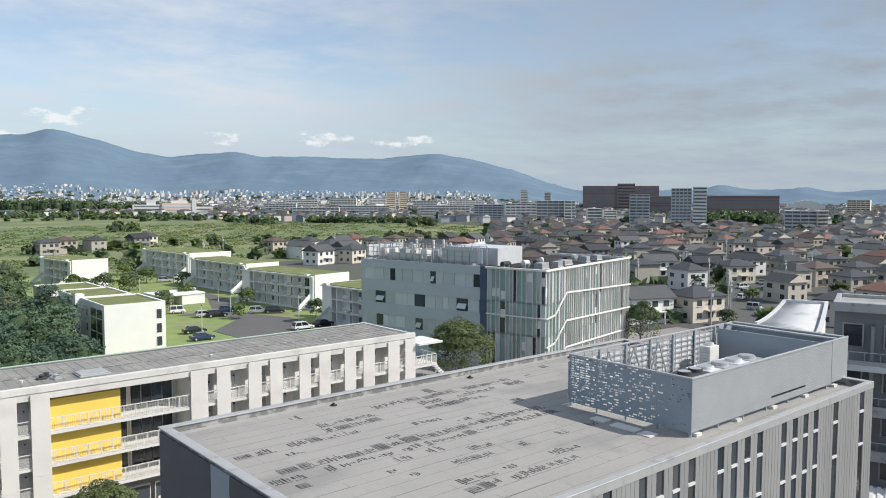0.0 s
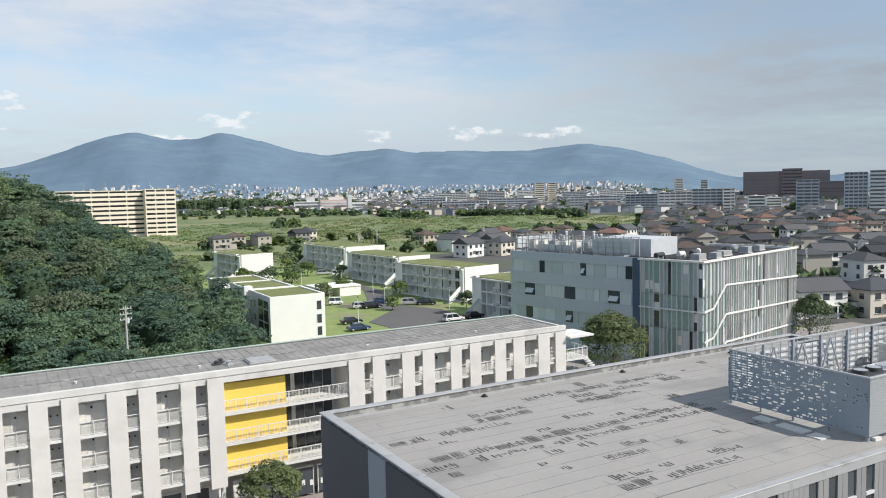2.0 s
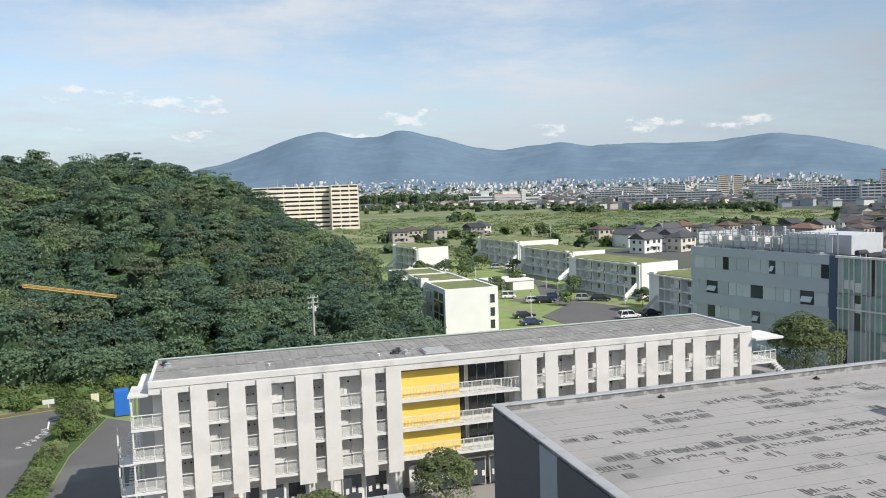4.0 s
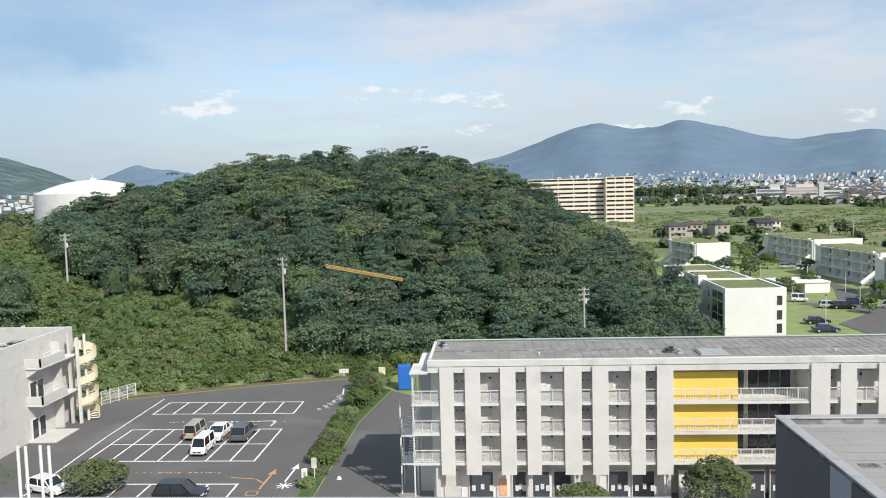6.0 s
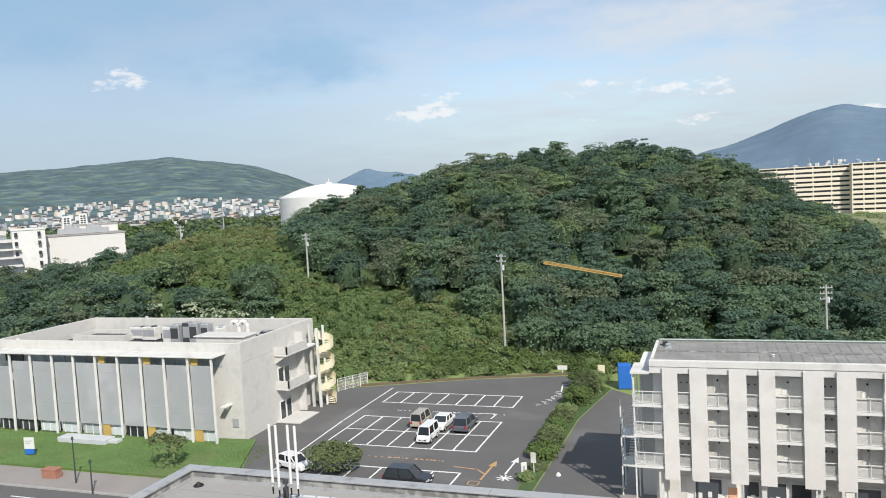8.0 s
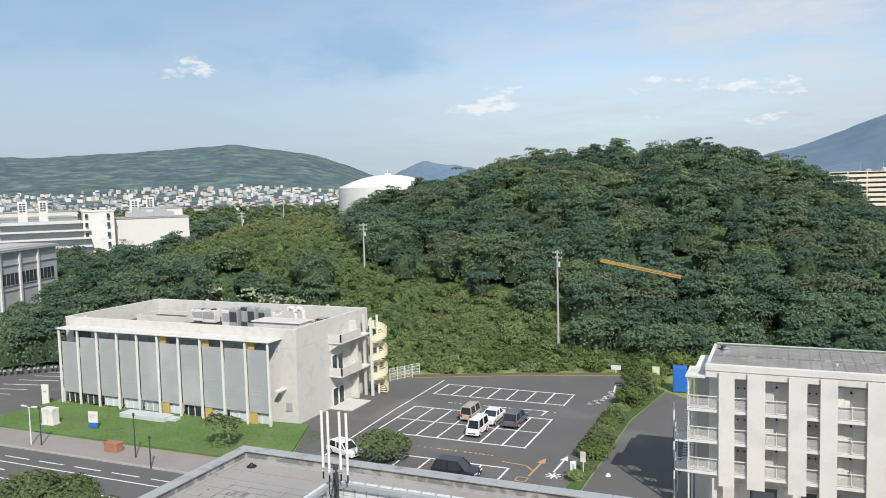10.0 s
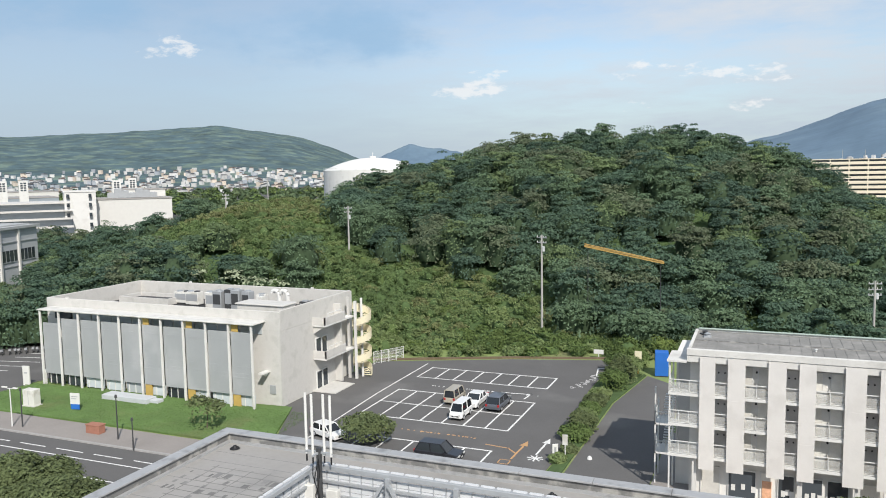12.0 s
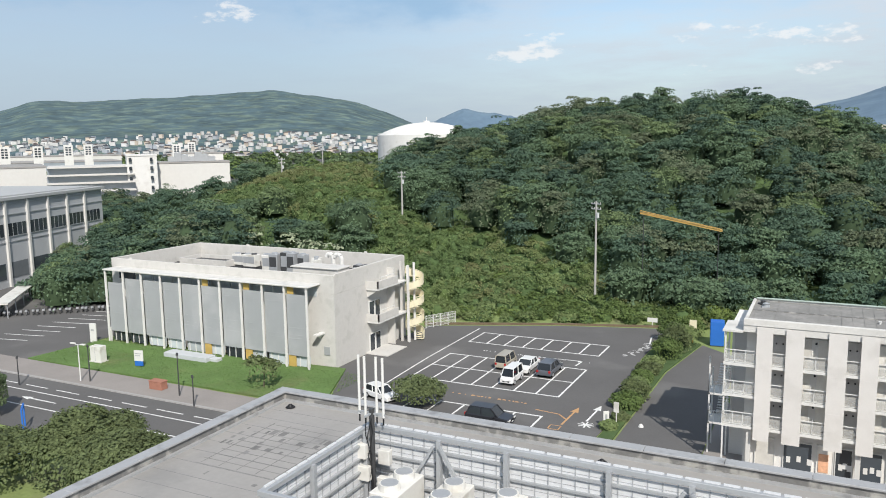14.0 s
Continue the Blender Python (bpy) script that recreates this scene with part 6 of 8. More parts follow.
for az, r, w, h, m, st in ((36.5, 1250, 14, 34, BEIGE, 11), (37.4, 1260, 12, 34, BEIGE, 11), (33.0, 1500, 50, 22, WHITE, 7), (36.0, 1600, 60, 22, WHITE, 7), (39.0, 1450, 44, 18, PALEGREY, 6), (42.0, 1300, 55, 20, WHITE, 6), (44.5, 900, 60, 17, PALEGREY, 6), (47.0, 850, 62, 19, PALEGREY, 6), (48.6, 820, 40, 22, PALEGREY, 7), (49.5, 815, 7, 22, WHITE, 7), (51.4, 760, 14, 15, WHITE, 5), (52.5, 780, 13, 13, WHITE, 5), (30.0, 1500, 60, 20, WHITE, 6), (28.5, 1300, 50, 14, PALEGREY, 4), (34.5, 1080, 70, 13, PALEGREY, 4), (31.0, 1020, 60, 11, PALEGREY, 3), (40.5, 1050, 66, 14, PALEGREY, 4), (46.3, 1500, 14, 38, WHITE, 12), (48.0, 1560, 12, 34, WHITE, 11), (68.5, 1300, 30, 22, BEIGE, 7), (60.3, 760, 14, 10, PALEGREY, 3)):
    flats("apartment block with balcony rows", towards(az, r), -az + rl.uniform(-12, 12), w, 13, h, st, m, piers=max(2, int(w / 5)))

# ---- detached houses ----
TILES = [material("roof_tile", c, 0.6, 0.12, 0.5, 6.0, 0.2, spread=0.2) for c in ((0.065, 0.069, 0.076), (0.085, 0.087, 0.092), (0.11, 0.082, 0.07), (0.19, 0.11, 0.085), (0.05, 0.054, 0.06))]
HWALLS = [material("house_wall", c, 0.8, 0.06, 0.4, 6.0, 0.05, spread=0.1) for c in ((0.60, 0.55, 0.47), (0.46, 0.41, 0.34), (0.72, 0.71, 0.68), (0.22, 0.21, 0.205), (0.40, 0.37, 0.33))]


def house(w, d, h, rise, tile, wall, hip, label, wing=0):
    """A two-storey house: walls, overhanging hip or gable roof, windows, porch."""
    b = thing("detached_house", label, "house", "detached houses")
    part("wall", Shape().box(-w / 2, -d / 2, 0, w / 2, d / 2, h), wall, b)
    o = 0.55
    x, y = w / 2 + o, d / 2 + o
    rx = x - (y if hip else 0)
    rx = max(rx, 0.3)
    s_ = Shape().add([(-x, -y, h), (x, -y, h), (x, y, h), (-x, y, h), (-rx, 0, h + rise), (rx, 0, h + rise), (-x, -y, h - 0.18), (x, -y, h - 0.18), (x, y, h - 0.18), (-x, y, h - 0.18)],
                     [(0, 1, 5, 4), (1, 2, 5), (2, 3, 4, 5), (3, 0, 4), (1, 0, 6, 7), (2, 1, 7, 8), (3, 2, 8, 9), (0, 3, 9, 6), (9, 8, 7, 6)])
    roof = part("roof", s_, tile, b)
    part("ridge", Shape().box(-rx, -0.15, h + rise - 0.05, rx, 0.15, h + rise + 0.12), tile, roof)
    if not hip:
        part("gable_wall", Shape().add([(-w / 2, -d / 2, h - 0.01), (-w / 2, d / 2, h - 0.01), (-w / 2, 0, h + rise * 0.86), (-w / 2 + 0.2, -d / 2, h - 0.01), (-w / 2 + 0.2, d / 2, h - 0.01), (-w / 2 + 0.2, 0, h + rise * 0.86)], [(0, 2, 1), (3, 4, 5), (0, 3, 5, 2), (1, 2, 5, 4)])
             .add([(w / 2, -d / 2, h - 0.01), (w / 2, d / 2, h - 0.01), (w / 2, 0, h + rise * 0.86), (w / 2 - 0.2, -d / 2, h - 0.01), (w / 2 - 0.2, d / 2, h - 0.01), (w / 2 - 0.2, 0, h + rise * 0.86)], [(0, 1, 2), (3, 5, 4), (0, 2, 5, 3), (1, 4, 5, 2)]), wall, b)
    for z in (0.9, 3.6):
        for i, f_ in enumerate((-0.3, 0.05, 0.32)):
            p = part("window", Shape().box(w * f_ - 0.7, -d / 2 - 0.06, z, w * f_ + 0.7, -d / 2 + 0.02, z + 1.25), WINDOW, b)
            if i == 0:
                part("sill", Shape().box(w * f_ - 0.8, -d / 2 - 0.15, z - 0.1, w * f_ + 0.8, -d / 2, z), RAILING, p)
        for f_ in (-0.22, 0.2):
            part("window", Shape().box(-w / 2 - 0.06, d * f_ - 0.55, z, -w / 2 + 0.02, d * f_ + 0.55, z + 1.1), WINDOW, b)
    part("porch", Shape().box(-w * 0.15, -d / 2 - 1.3, 2.5, w * 0.25, -d / 2, 2.7).box(w * 0.2, -d / 2 - 1.25, 0, w * 0.23, -d / 2 - 1.1, 2.5), wall, b)
    if wing:
        part("wing", Shape().box(w / 2, -d / 2 + 0.6, 0, w / 2 + 3.2, d / 2 - 1, 2.9), wall, b)
        part("wing_roof", Shape().add([(w / 2 - 0.1, -d / 2 + 0.2, 3.5), (w / 2 - 0.1, d / 2 - 0.6, 3.5), (w / 2 + 3.6, d / 2 - 0.6, 2.85), (w / 2 + 3.6, -d / 2 + 0.2, 2.85), (w / 2 - 0.1, -d / 2 + 0.2, 3.3), (w / 2 - 0.1, d / 2 - 0.6, 3.3), (w / 2 + 3.6, d / 2 - 0.6, 2.7), (w / 2 + 3.6, -d / 2 + 0.2, 2.7)], [(0, 3, 2, 1), (4, 5, 6, 7), (0, 1, 5, 4), (1, 2, 6, 5), (2, 3, 7, 6), (3, 0, 4, 7)]), tile, b)
    return b


KINDS = [
    house(9.5, 7.5, 5.6, 2.0, TILES[0], HWALLS[0], True, "cream house with dark hipped tile roof"),
    house(10.5, 7.2, 5.5, 2.3, TILES[1], HWALLS[2], False, "white house with grey gabled tile roof", 1),
    house(8.8, 8.0, 5.7, 1.8, TILES[2], HWALLS[1], True, "tan house with brown hipped tile roof", 1),
    house(10.0, 7.0, 5.4, 2.1, TILES[4], HWALLS[3], False, "dark-walled house with black gabled roof"),
    house(11.0, 8.0, 5.5, 2.2, TILES[3], HWALLS[0], True, "cream house with reddish hipped tile roof"),
    house(9.0, 7.5, 5.8, 1.6, TILES[0], HWALLS[4], True, "brown-grey house with dark hipped roof", 1),
]
spots = [(141, 99, 1, -20), (152, 93, 0, -12), (224, 152, 1, -30), (233, 140, 3, -30), (228, 126, 0, -25), (240, 106, 2, -20), (252, 99, 5, -20), (196, 70, 4, -15), (205, 62, 4, 70), (170, 70, 0, 12), (221, 88, 5, -20),
         (182, 278, 1, 15), (160, 264, 1, 20), (174, 262, 0, 20), (168, 292, 1, 100), (186, 296, 0, 10), (205, 283, 2, 5), (101, 398, 2, 12), (113, 392, 5, 100), (148, 422, 0, 15), (139, 408, 3, 20), (90, 384, 5, 10), (196, 262, 0, 12), (176, 330, 2, 10), (190, 322, 0, 100), (204, 318, 1, 15), (216, 306, 5, 10), (220, 330, 4, 20), (236, 316, 2, 15)]
rh = random.Random(17)
for ring in range(200):
    r, az = 230 + 430 * rh.random() ** 0.8, rh.uniform(44, 72)
    x, y = r * math.sin(radians(az)), r * math.cos(radians(az))
    # streets run about 20 degrees off the campus grid
    if abs(((x * 0.94 + y * 0.34) % 42) - 21) < 3.5 or any(abs(x - p[0]) < 12.5 and abs(y - p[1]) < 11.5 for p in spots):
        continue
    spots.append((x, y, rh.randrange(6), -20 + rh.choice((0, 90, 0, 180)) + rh.uniform(-5, 5)))
for ring in range(40):
    r, az = 250 + 170 * rh.random(), rh.uniform(37, 45)
    x, y = r * math.sin(radians(az)), r * math.cos(radians(az))
    if any(abs(x - p[0]) < 13 and abs(y - p[1]) < 12 for p in spots):
        continue
    spots.append((x, y, rh.randrange(6), 20 + rh.choice((0, 90, 0)) + rh.uniform(-5, 5)))
used = set()
for x, y, k, a in spots:
    m = pose(x, y, float(terrain(x, y)), 0, 0, a)
    if k in used:
        copy_thing(KINDS[k], m)
    else:
        KINDS[k].matrix_basis = m
        used.add(k)

# ---- more houses and blocks of the town, too many to count ----
rt = np.random.default_rng(23)


def town(name, label, n, az0, az1, r0, r1, size, heights, mats, shares, pitched, gap=0):
    vs, fs, idx = [], [], []
    taken = list(spots) if gap else []
    for _ in range(n):
        az, r = rt.uniform(az0, az1), r0 + (r1 - r0) * rt.random() ** 0.75
        x, y = r * math.sin(radians(az)), r * math.cos(radians(az))
        if (-12 < az < 44 and r < field_far(az) + 30) or any(abs(x - p[0]) < gap and abs(y - p[1]) < gap for p in taken):
            continue
        if gap:
            taken.append((x, y))
        w, d, h, a = rt.uniform(*size), rt.uniform(*size) * 0.8, rt.uniform(*heights), (rt.choice((-0.35, 1.22)) + rt.uniform(-0.06, 0.06) if gap else rt.uniform(0, 1.57))
        c, s_ = math.cos(a), math.sin(a)
        z0 = max(0.0, slope_at("backdrop_range" if az > -10 else "backdrop_hill", az, r))
        o = len(vs)
        for z in (z0 - 9, z0 + h):
            for px_, py_ in ((-w, -d), (w, -d), (w, d), (-w, d)):
                vs.append((x + (px_ * c - py_ * s_) / 2, y + (px_ * s_ + py_ * c) / 2, z))
        k = rt.choice(len(shares), p=shares)
        fs += [(o, o + 1, o + 5, o + 4), (o + 1, o + 2, o + 6, o + 5), (o + 2, o + 3, o + 7, o + 6), (o + 3, o, o + 4, o + 7)]
        idx += [k] * 4
        if gap:
            for u_, n_ in ((0, 1), (1, 0)):
                for sg in (-1, 1):
                    for zz in (1.0, 3.5):
                        for f_ in (-0.27, 0.24):
                            o3, hw = len(vs), rt.uniform(0.4, 0.9)
                            for du, dz in ((-hw, 0), (hw, 0), (hw, 1.2), (-hw, 1.2)):
                                px_, py_ = (f_ * w + du, sg * (d / 2 + 0.04)) if n_ else (sg * (w / 2 + 0.04), f_ * d + du)
                                vs.append((x + px_ * c - py_ * s_, y + px_ * s_ + py_ * c, z0 + zz + dz))
                            fs.append((o3, o3 + 1, o3 + 2, o3 + 3))
                            idx.append(len(mats) - 1)
        if pitched:
            o2 = len(vs)
            e = 1.12
            g_ = w * (0.35 if rt.random() < 0.55 else 1.08)
            for px_, py_ in ((-w * e, -d * e), (w * e, -d * e), (w * e, d * e), (-w * e, d * e), (-g_, 0), (g_, 0)):
                vs.append((x + (px_ * c - py_ * s_) / 2, y + (px_ * s_ + py_ * c) / 2, z0 + h + (1.9 if py_ == 0 else 0)))
            fs += [(o2, o2 + 1, o2 + 5, o2 + 4), (o2 + 1, o2 + 2, o2 + 5, o2 + 5), (o2 + 2, o2 + 3, o2 + 4, o2 + 5), (o2 + 3, o2, o2 + 4, o2 + 4)]
            tk = len(shares) + rt.integers(0, 3)
            idx += [tk, tk if g_ < w else k, tk, tk if g_ < w else k]
        else:
            fs.append((o + 4, o + 5, o + 6, o + 7))
            idx.append(k)
    me = bpy.data.meshes.new(name)
    me.from_pydata(vs, [], [tuple(dict.fromkeys(f_)) for f_ in fs])
    for m in mats:
        me.materials.append(m)
    me.polygons.foreach_set("material_index", np.array(idx, dtype=np.int32))
    return tagged(new(name, me), label, "town", kind="stuff")


WIN2 = material("town_wall", (0.58, 0.575, 0.565), 0.9, 0.1, 0.02, 0.3, 0.0, island=0.2)
WIN3 = material("town_wall_warm", (0.60, 0.52, 0.44), 0.9, 0.1, 0.02, 0.3, 0.0, island=0.25)
WIN4 = material("town_wall_grey", (0.36, 0.385, 0.42), 0.9, 0.1, 0.02, 0.3, 0.0, island=0.3)
town("near_town_houses", "close-set tile-roofed houses between the streets", 900, 43, 78, 215, 660, (7.5, 10.5), (5.2, 6.4), (HWALLS[0], HWALLS[2], HWALLS[1], HWALLS[3], HWALLS[4], TILES[0], TILES[1], TILES[2], WINDOW), (0.28, 0.25, 0.2, 0.12, 0.15), True, 13.5)
town("town_houses", "crowd of small tile-roofed houses of the town", 1900, 24, 80, 640, 2300, (8, 13), (5, 7), (WIN2, WIN3, WIN4, TILES[0], TILES[1], TILES[2]), (0.5, 0.3, 0.2), True)
town("town_houses", "crowd of small tile-roofed houses of the town", 700, -8, 26, 900, 2300, (8, 14), (5, 7), (WIN2, WIN3, WIN4, TILES[0], TILES[1], TILES[2]), (0.5, 0.3, 0.2), True)
town("town_houses", "crowd of small tile-roofed houses of the town", 480, -70, -22, 1180, 1760, (7, 12), (4, 6), (WIN2, WIN3, WIN4, TILES[0], TILES[1], TILES[2]), (0.7, 0.15, 0.15), True)
town("town_blocks", "pale blocks of the distant town", 420, -4, 64, 1400, 2300, (9, 22), (6, 13), (WIN2, WIN3, WIN4), (0.6, 0.2, 0.2), False)
town("town_blocks", "pale blocks of the distant town", 1900, 3, 44, 1700, 2560, (4, 11), (2.5, 6.5), (WIN2, WIN3, WIN4), (0.55, 0.2, 0.25), False)
town("town_blocks", "pale blocks of the distant town", 520, -64, -26, 1320, 1800, (4, 9), (3, 6), (WIN2, WIN3, WIN4), (0.6, 0.15, 0.25), False)

# ---- cars ----
TYRE = material("tyre", (0.02, 0.02, 0.02), 0.9, 0.1, 2.0, 20.0, 0.0)
CARGLASS = glass("car_glass", (0.025, 0.03, 0.035))
LAMP = material("lamp_lens", (0.7, 0.7, 0.68), 0.2, 0.05, 2.0, 20.0, 0.0)
REDLENS = material("red_lens", (0.4, 0.02, 0.02), 0.3, 0.05, 2.0, 20.0, 0.0)


def paint(name, c):
    m = material(name, c, 0.28, 0.04, 1.0, 20.0, 0.0)
    m.node_tree.nodes["Principled BSDF"].inputs["Coat Weight"].default_value = 0.6
    return m


CARS = {"white": paint("white_car_paint", (0.78, 0.78, 0.77)), "black": paint("black_car_paint", (0.02, 0.021, 0.026)), "blue": paint("navy_car_paint", (0.03, 0.05, 0.12)), "beige": paint("beige_car_paint", (0.42, 0.38, 0.31)), "silver": paint("silver_car_paint", (0.45, 0.46, 0.47)), "grey": paint("grey_car_paint", (0.10, 0.11, 0.13))}


def car(colour, kind, at, turn, label):
    """A parked car, its front to -y."""
    ln, w, h = {"van": (3.5, 1.5, 1.8), "hatch": (4.1, 1.7, 1.48), "wagon": (4.6, 1.78, 1.62), "sedan": (4.5, 1.75, 1.42)}[kind]
    c = thing("parked_car", label, "car", at=at, turn=turn)
    body, belt = CARS[colour], 0.86 if kind != "van" else 0.95
    hood = {"van": 0.12, "hatch": 0.24, "wagon": 0.25, "sedan": 0.27}[kind]
    boot = {"van": 0.0, "hatch": 0.03, "wagon": 0.02, "sedan": 0.16}[kind]
    side = [(-ln / 2, 0.28), (-ln / 2, 0.62), (-ln / 2 + 0.15, 0.74), (-ln / 2 + ln * hood, belt), (ln / 2 - 0.05, belt + 0.02), (ln / 2, 0.7), (ln / 2, 0.3)]
    s_ = Shape()
    for i, inset in ((0, 0.0),):
        n_ = len(side)
        v_ = [(-w / 2, y, z) for y, z in side] + [(w / 2, y, z) for y, z in side]
        s_.add(v_, [tuple(range(n_)), tuple(range(2 * n_ - 1, n_ - 1, -1))] + [(i_, i_ + n_, (i_ + 1) % n_ + n_, (i_ + 1) % n_) for i_ in range(n_)])
    part("body", s_, body, c, bevel=0.07)
    y0, y1 = -ln / 2 + ln * hood, ln / 2 - ln * boot
    t0, t1 = y0 + (0.75 if kind != "van" else 0.35), y1 - (0.45 if kind != "van" else 0.1)
    a, b = w / 2 - 0.06, w / 2 - 0.2
    cab = Shape().add([(-a, y0, belt - 0.03), (a, y0, belt - 0.03), (a, y1 - 0.06, belt - 0.03), (-a, y1 - 0.06, belt - 0.03), (-b, t0, h - 0.06), (b, t0, h - 0.06), (b, t1, h - 0.06), (-b, t1, h - 0.06)],
                      [(0, 1, 5, 4), (1, 2, 6, 5), (2, 3, 7, 6), (3, 0, 4, 7), (4, 5, 6, 7), (3, 2, 1, 0)])
    part("cabin_glass", cab, CARGLASS, c)
    part("car_roof", Shape().box(-b - 0.03, t0 - 0.05, h - 0.08, b + 0.03, t1 + 0.05, h), body, c, bevel=0.035)
    pl = Shape()
    for sx in (-1, 1):
        for yb, yt in ((y0, t0), ((y0 + y1) / 2, (t0 + t1) / 2), (y1 - 0.06, t1)):
            pl.beam((sx * (a + 0.005), yb, belt - 0.02), (sx * (b + 0.02), yt, h - 0.05), 0.08, 0.1)
    part("pillar", pl, body, c)
    for sx in (-1, 1):
        for y in (-ln / 2 + 0.75, ln / 2 - 0.75):
            wh = part("wheel", Shape().tube((sx * (w / 2 - 0.2), y, 0.31), (sx * (w / 2 + 0.01), y, 0.31), 0.31, 16), TYRE, c)
            part("rim", Shape().tube((sx * (w / 2), y, 0.31), (sx * (w / 2 + 0.025), y, 0.31), 0.19, 12), CARS["silver"], wh)
        part("headlight", Shape().box(sx * (w / 2 - 0.45), -ln / 2 - 0.01, 0.58, sx * (w / 2 - 0.1), -ln / 2 + 0.06, 0.72), LAMP, c)
        part("tail_light", Shape().box(sx * (w / 2 - 0.3), ln / 2 - 0.06, 0.65, sx * (w / 2 - 0.06), ln / 2 + 0.015, 0.9), REDLENS, c)
        part("mirror", Shape().box(sx * (w / 2), y0 + 0.25, belt, sx * (w / 2 + 0.18), y0 + 0.4, belt + 0.14), body, c, bevel=0.02)
    part("number_plate", Shape().box(-0.17, -ln / 2 - 0.02, 0.4, 0.17, -ln / 2 + 0.01, 0.52), PAINT, c)
    part("grille", Shape().box(-0.4, -ln / 2 - 0.012, 0.44, 0.4, -ln / 2 + 0.02, 0.58), BLACK, c)
    return c


Z5 = 0.055
car("beige", "van", (-33.2, 82.6, Z5), 180, "beige boxy car parked on asphalt")
car("white", "sedan", (-30.5, 82.4, Z5), 0, "white low car parked on asphalt")
car("grey", "wagon", (-27.7, 82.4, Z5), 180, "dark grey wagon parked on asphalt")
car("white", "van", (-30.5, 77.6, Z5), 0, "white boxy small car parked on asphalt")
car("black", "wagon", (-27.9, 65.3, Z5), 90, "black wagon parked on asphalt")
car("white", "hatch", (-40.9, 66.8, Z5), 70, "white hatchback parked behind a parapet")
car("white", "wagon", (-6.3, 99.5, Z5), 60, "white car parked beside the dormitory")
for x, y, a, col, k in ((67.6, 173.6, 80, "white", "van"), (70.2, 164.8, 85, "silver", "hatch"), (72.6, 163.4, 80, "black", "wagon"), (82.2, 162.5, 60, "silver", "wagon"), (85.2, 160.2, 60, "black", "wagon"), (86.2, 213.5, 85, "white", "sedan"), (58.6, 138.6, 90, "blue", "sedan"), (78.8, 136.6, 90, "white", "wagon"), (60.4, 146.6, 85, "black", "sedan"), (77.2, 168.6, 70, "blue", "hatch"), (84.2, 137.5, 95, "black", "sedan"), (89.6, 240, 80, "silver", "wagon"), (92, 234, 80, "white", "van")):
    car(col, k, (x, y, 0.065), a, f"{col} car parked in the courtyard by the terraces")
rc = random.Random(9)
for x, y in ((204, 118), (201, 108), (198, 113), (192, 104), (215, 116), (222, 112), (176, 92), (246, 160), (251, 152), (190, 138), (168, 86), (230, 118), (262, 128), (210, 98)):
    col = rc.choice(("white", "silver", "black", "white"))
    car(col, rc.choice(("van", "hatch", "wagon")), (x, y, 0.0), rc.uniform(0, 180), f"{col} car parked among the houses")
car("blue", "sedan", (-77, 46.5, 0.045), 92, "dark blue car on the road")
car("silver", "wagon", (-118, 76, 0.055), 40, "silver car parked near a bicycle shelter")

# ---- street things by the road and car park ----
POLE = material("pole_concrete", (0.42, 0.41, 0.39), 0.85, 0.08, 1.0, 8.0, 0.05)


def utility_pole(x, y, top, arms=2, base=None):
    z = float(terrain(x, y)) if base is None else base
    p = thing("utility_pole", "grey concrete utility pole with cross-arms", "pole", "utility poles", at=(x, y, z - 0.3), turn=rc.uniform(-20, 20))
    part("pole", Shape().tube((0, 0, 0), (0, 0, top - z), 0.2, 10, 0.13), POLE, p)
    for i in range(arms):
        a = part("cross_arm", Shape().box(-0.9, -0.06, top - z - 0.5 - i * 0.8, 0.9, 0.06, top - z - 0.38 - i * 0.8), STEEL, p)
        s_ = Shape()
        for dx in (-0.8, -0.3, 0.3, 0.8):
            s_.tube((dx, 0, top - z - 0.38 - i * 0.8), (dx, 0, top - z - 0.15 - i * 0.8), 0.05, 6)
        part("insulator", s_, RAILING, a, kind="stuff")
    part("transformer", Shape().tube((0.3, 0, top - z - 2.6), (0.3, 0, top - z - 1.8), 0.22, 10), PALEGREY, p)
    return p


utility_pole(-32.3, 118, 17.2)
utility_pole(-78.0, 137.6, 20.7)
utility_pole(14.5, 122, 11.2, 3)
utility_pole(-118, 150, 23.0)
utility_pole(-147, 208, 26.5)
for x, y in ((143, 84), (178, 100), (206, 122), (188, 134), (238, 150), (216, 104), (270, 128), (250, 112), (176, 250), (190, 300), (128, 300), (150, 330), (300, 170), (330, 210), (154, 86)):
    utility_pole(x, y, 9.5, 2)
boom = thing("crane_boom", "long yellow-orange crane boom lying among hillside trees", "crane boom")
bs = material("orange_boom", (0.58, 0.37, 0.12), 0.6, 0.12, 0.6, 6.0, 0.1)
A0, B0 = Vector((-25.9, 120.0, 15.1)), Vector((-13.9, 120.5, 12.7))
part("chord", Shape().beam(A0, B0, 0.5, 0.28), bs, boom)
part("chord", Shape().beam(A0 + Vector((0, -0.4, 0.38)), B0 + Vector((0, -0.4, 0.3)), 0.1, 0.1), bs, boom)
s = Shape()
for i in range(16):
    p, q_ = A0.lerp(B0, i / 16), A0.lerp(B0, (i + 1) / 16)
    s.beam(p + Vector((0, -0.3, 0.1)), q_ + Vector((0, -0.4, 0.33)), 0.07, 0.07)
part("lattice", s, bs, boom)
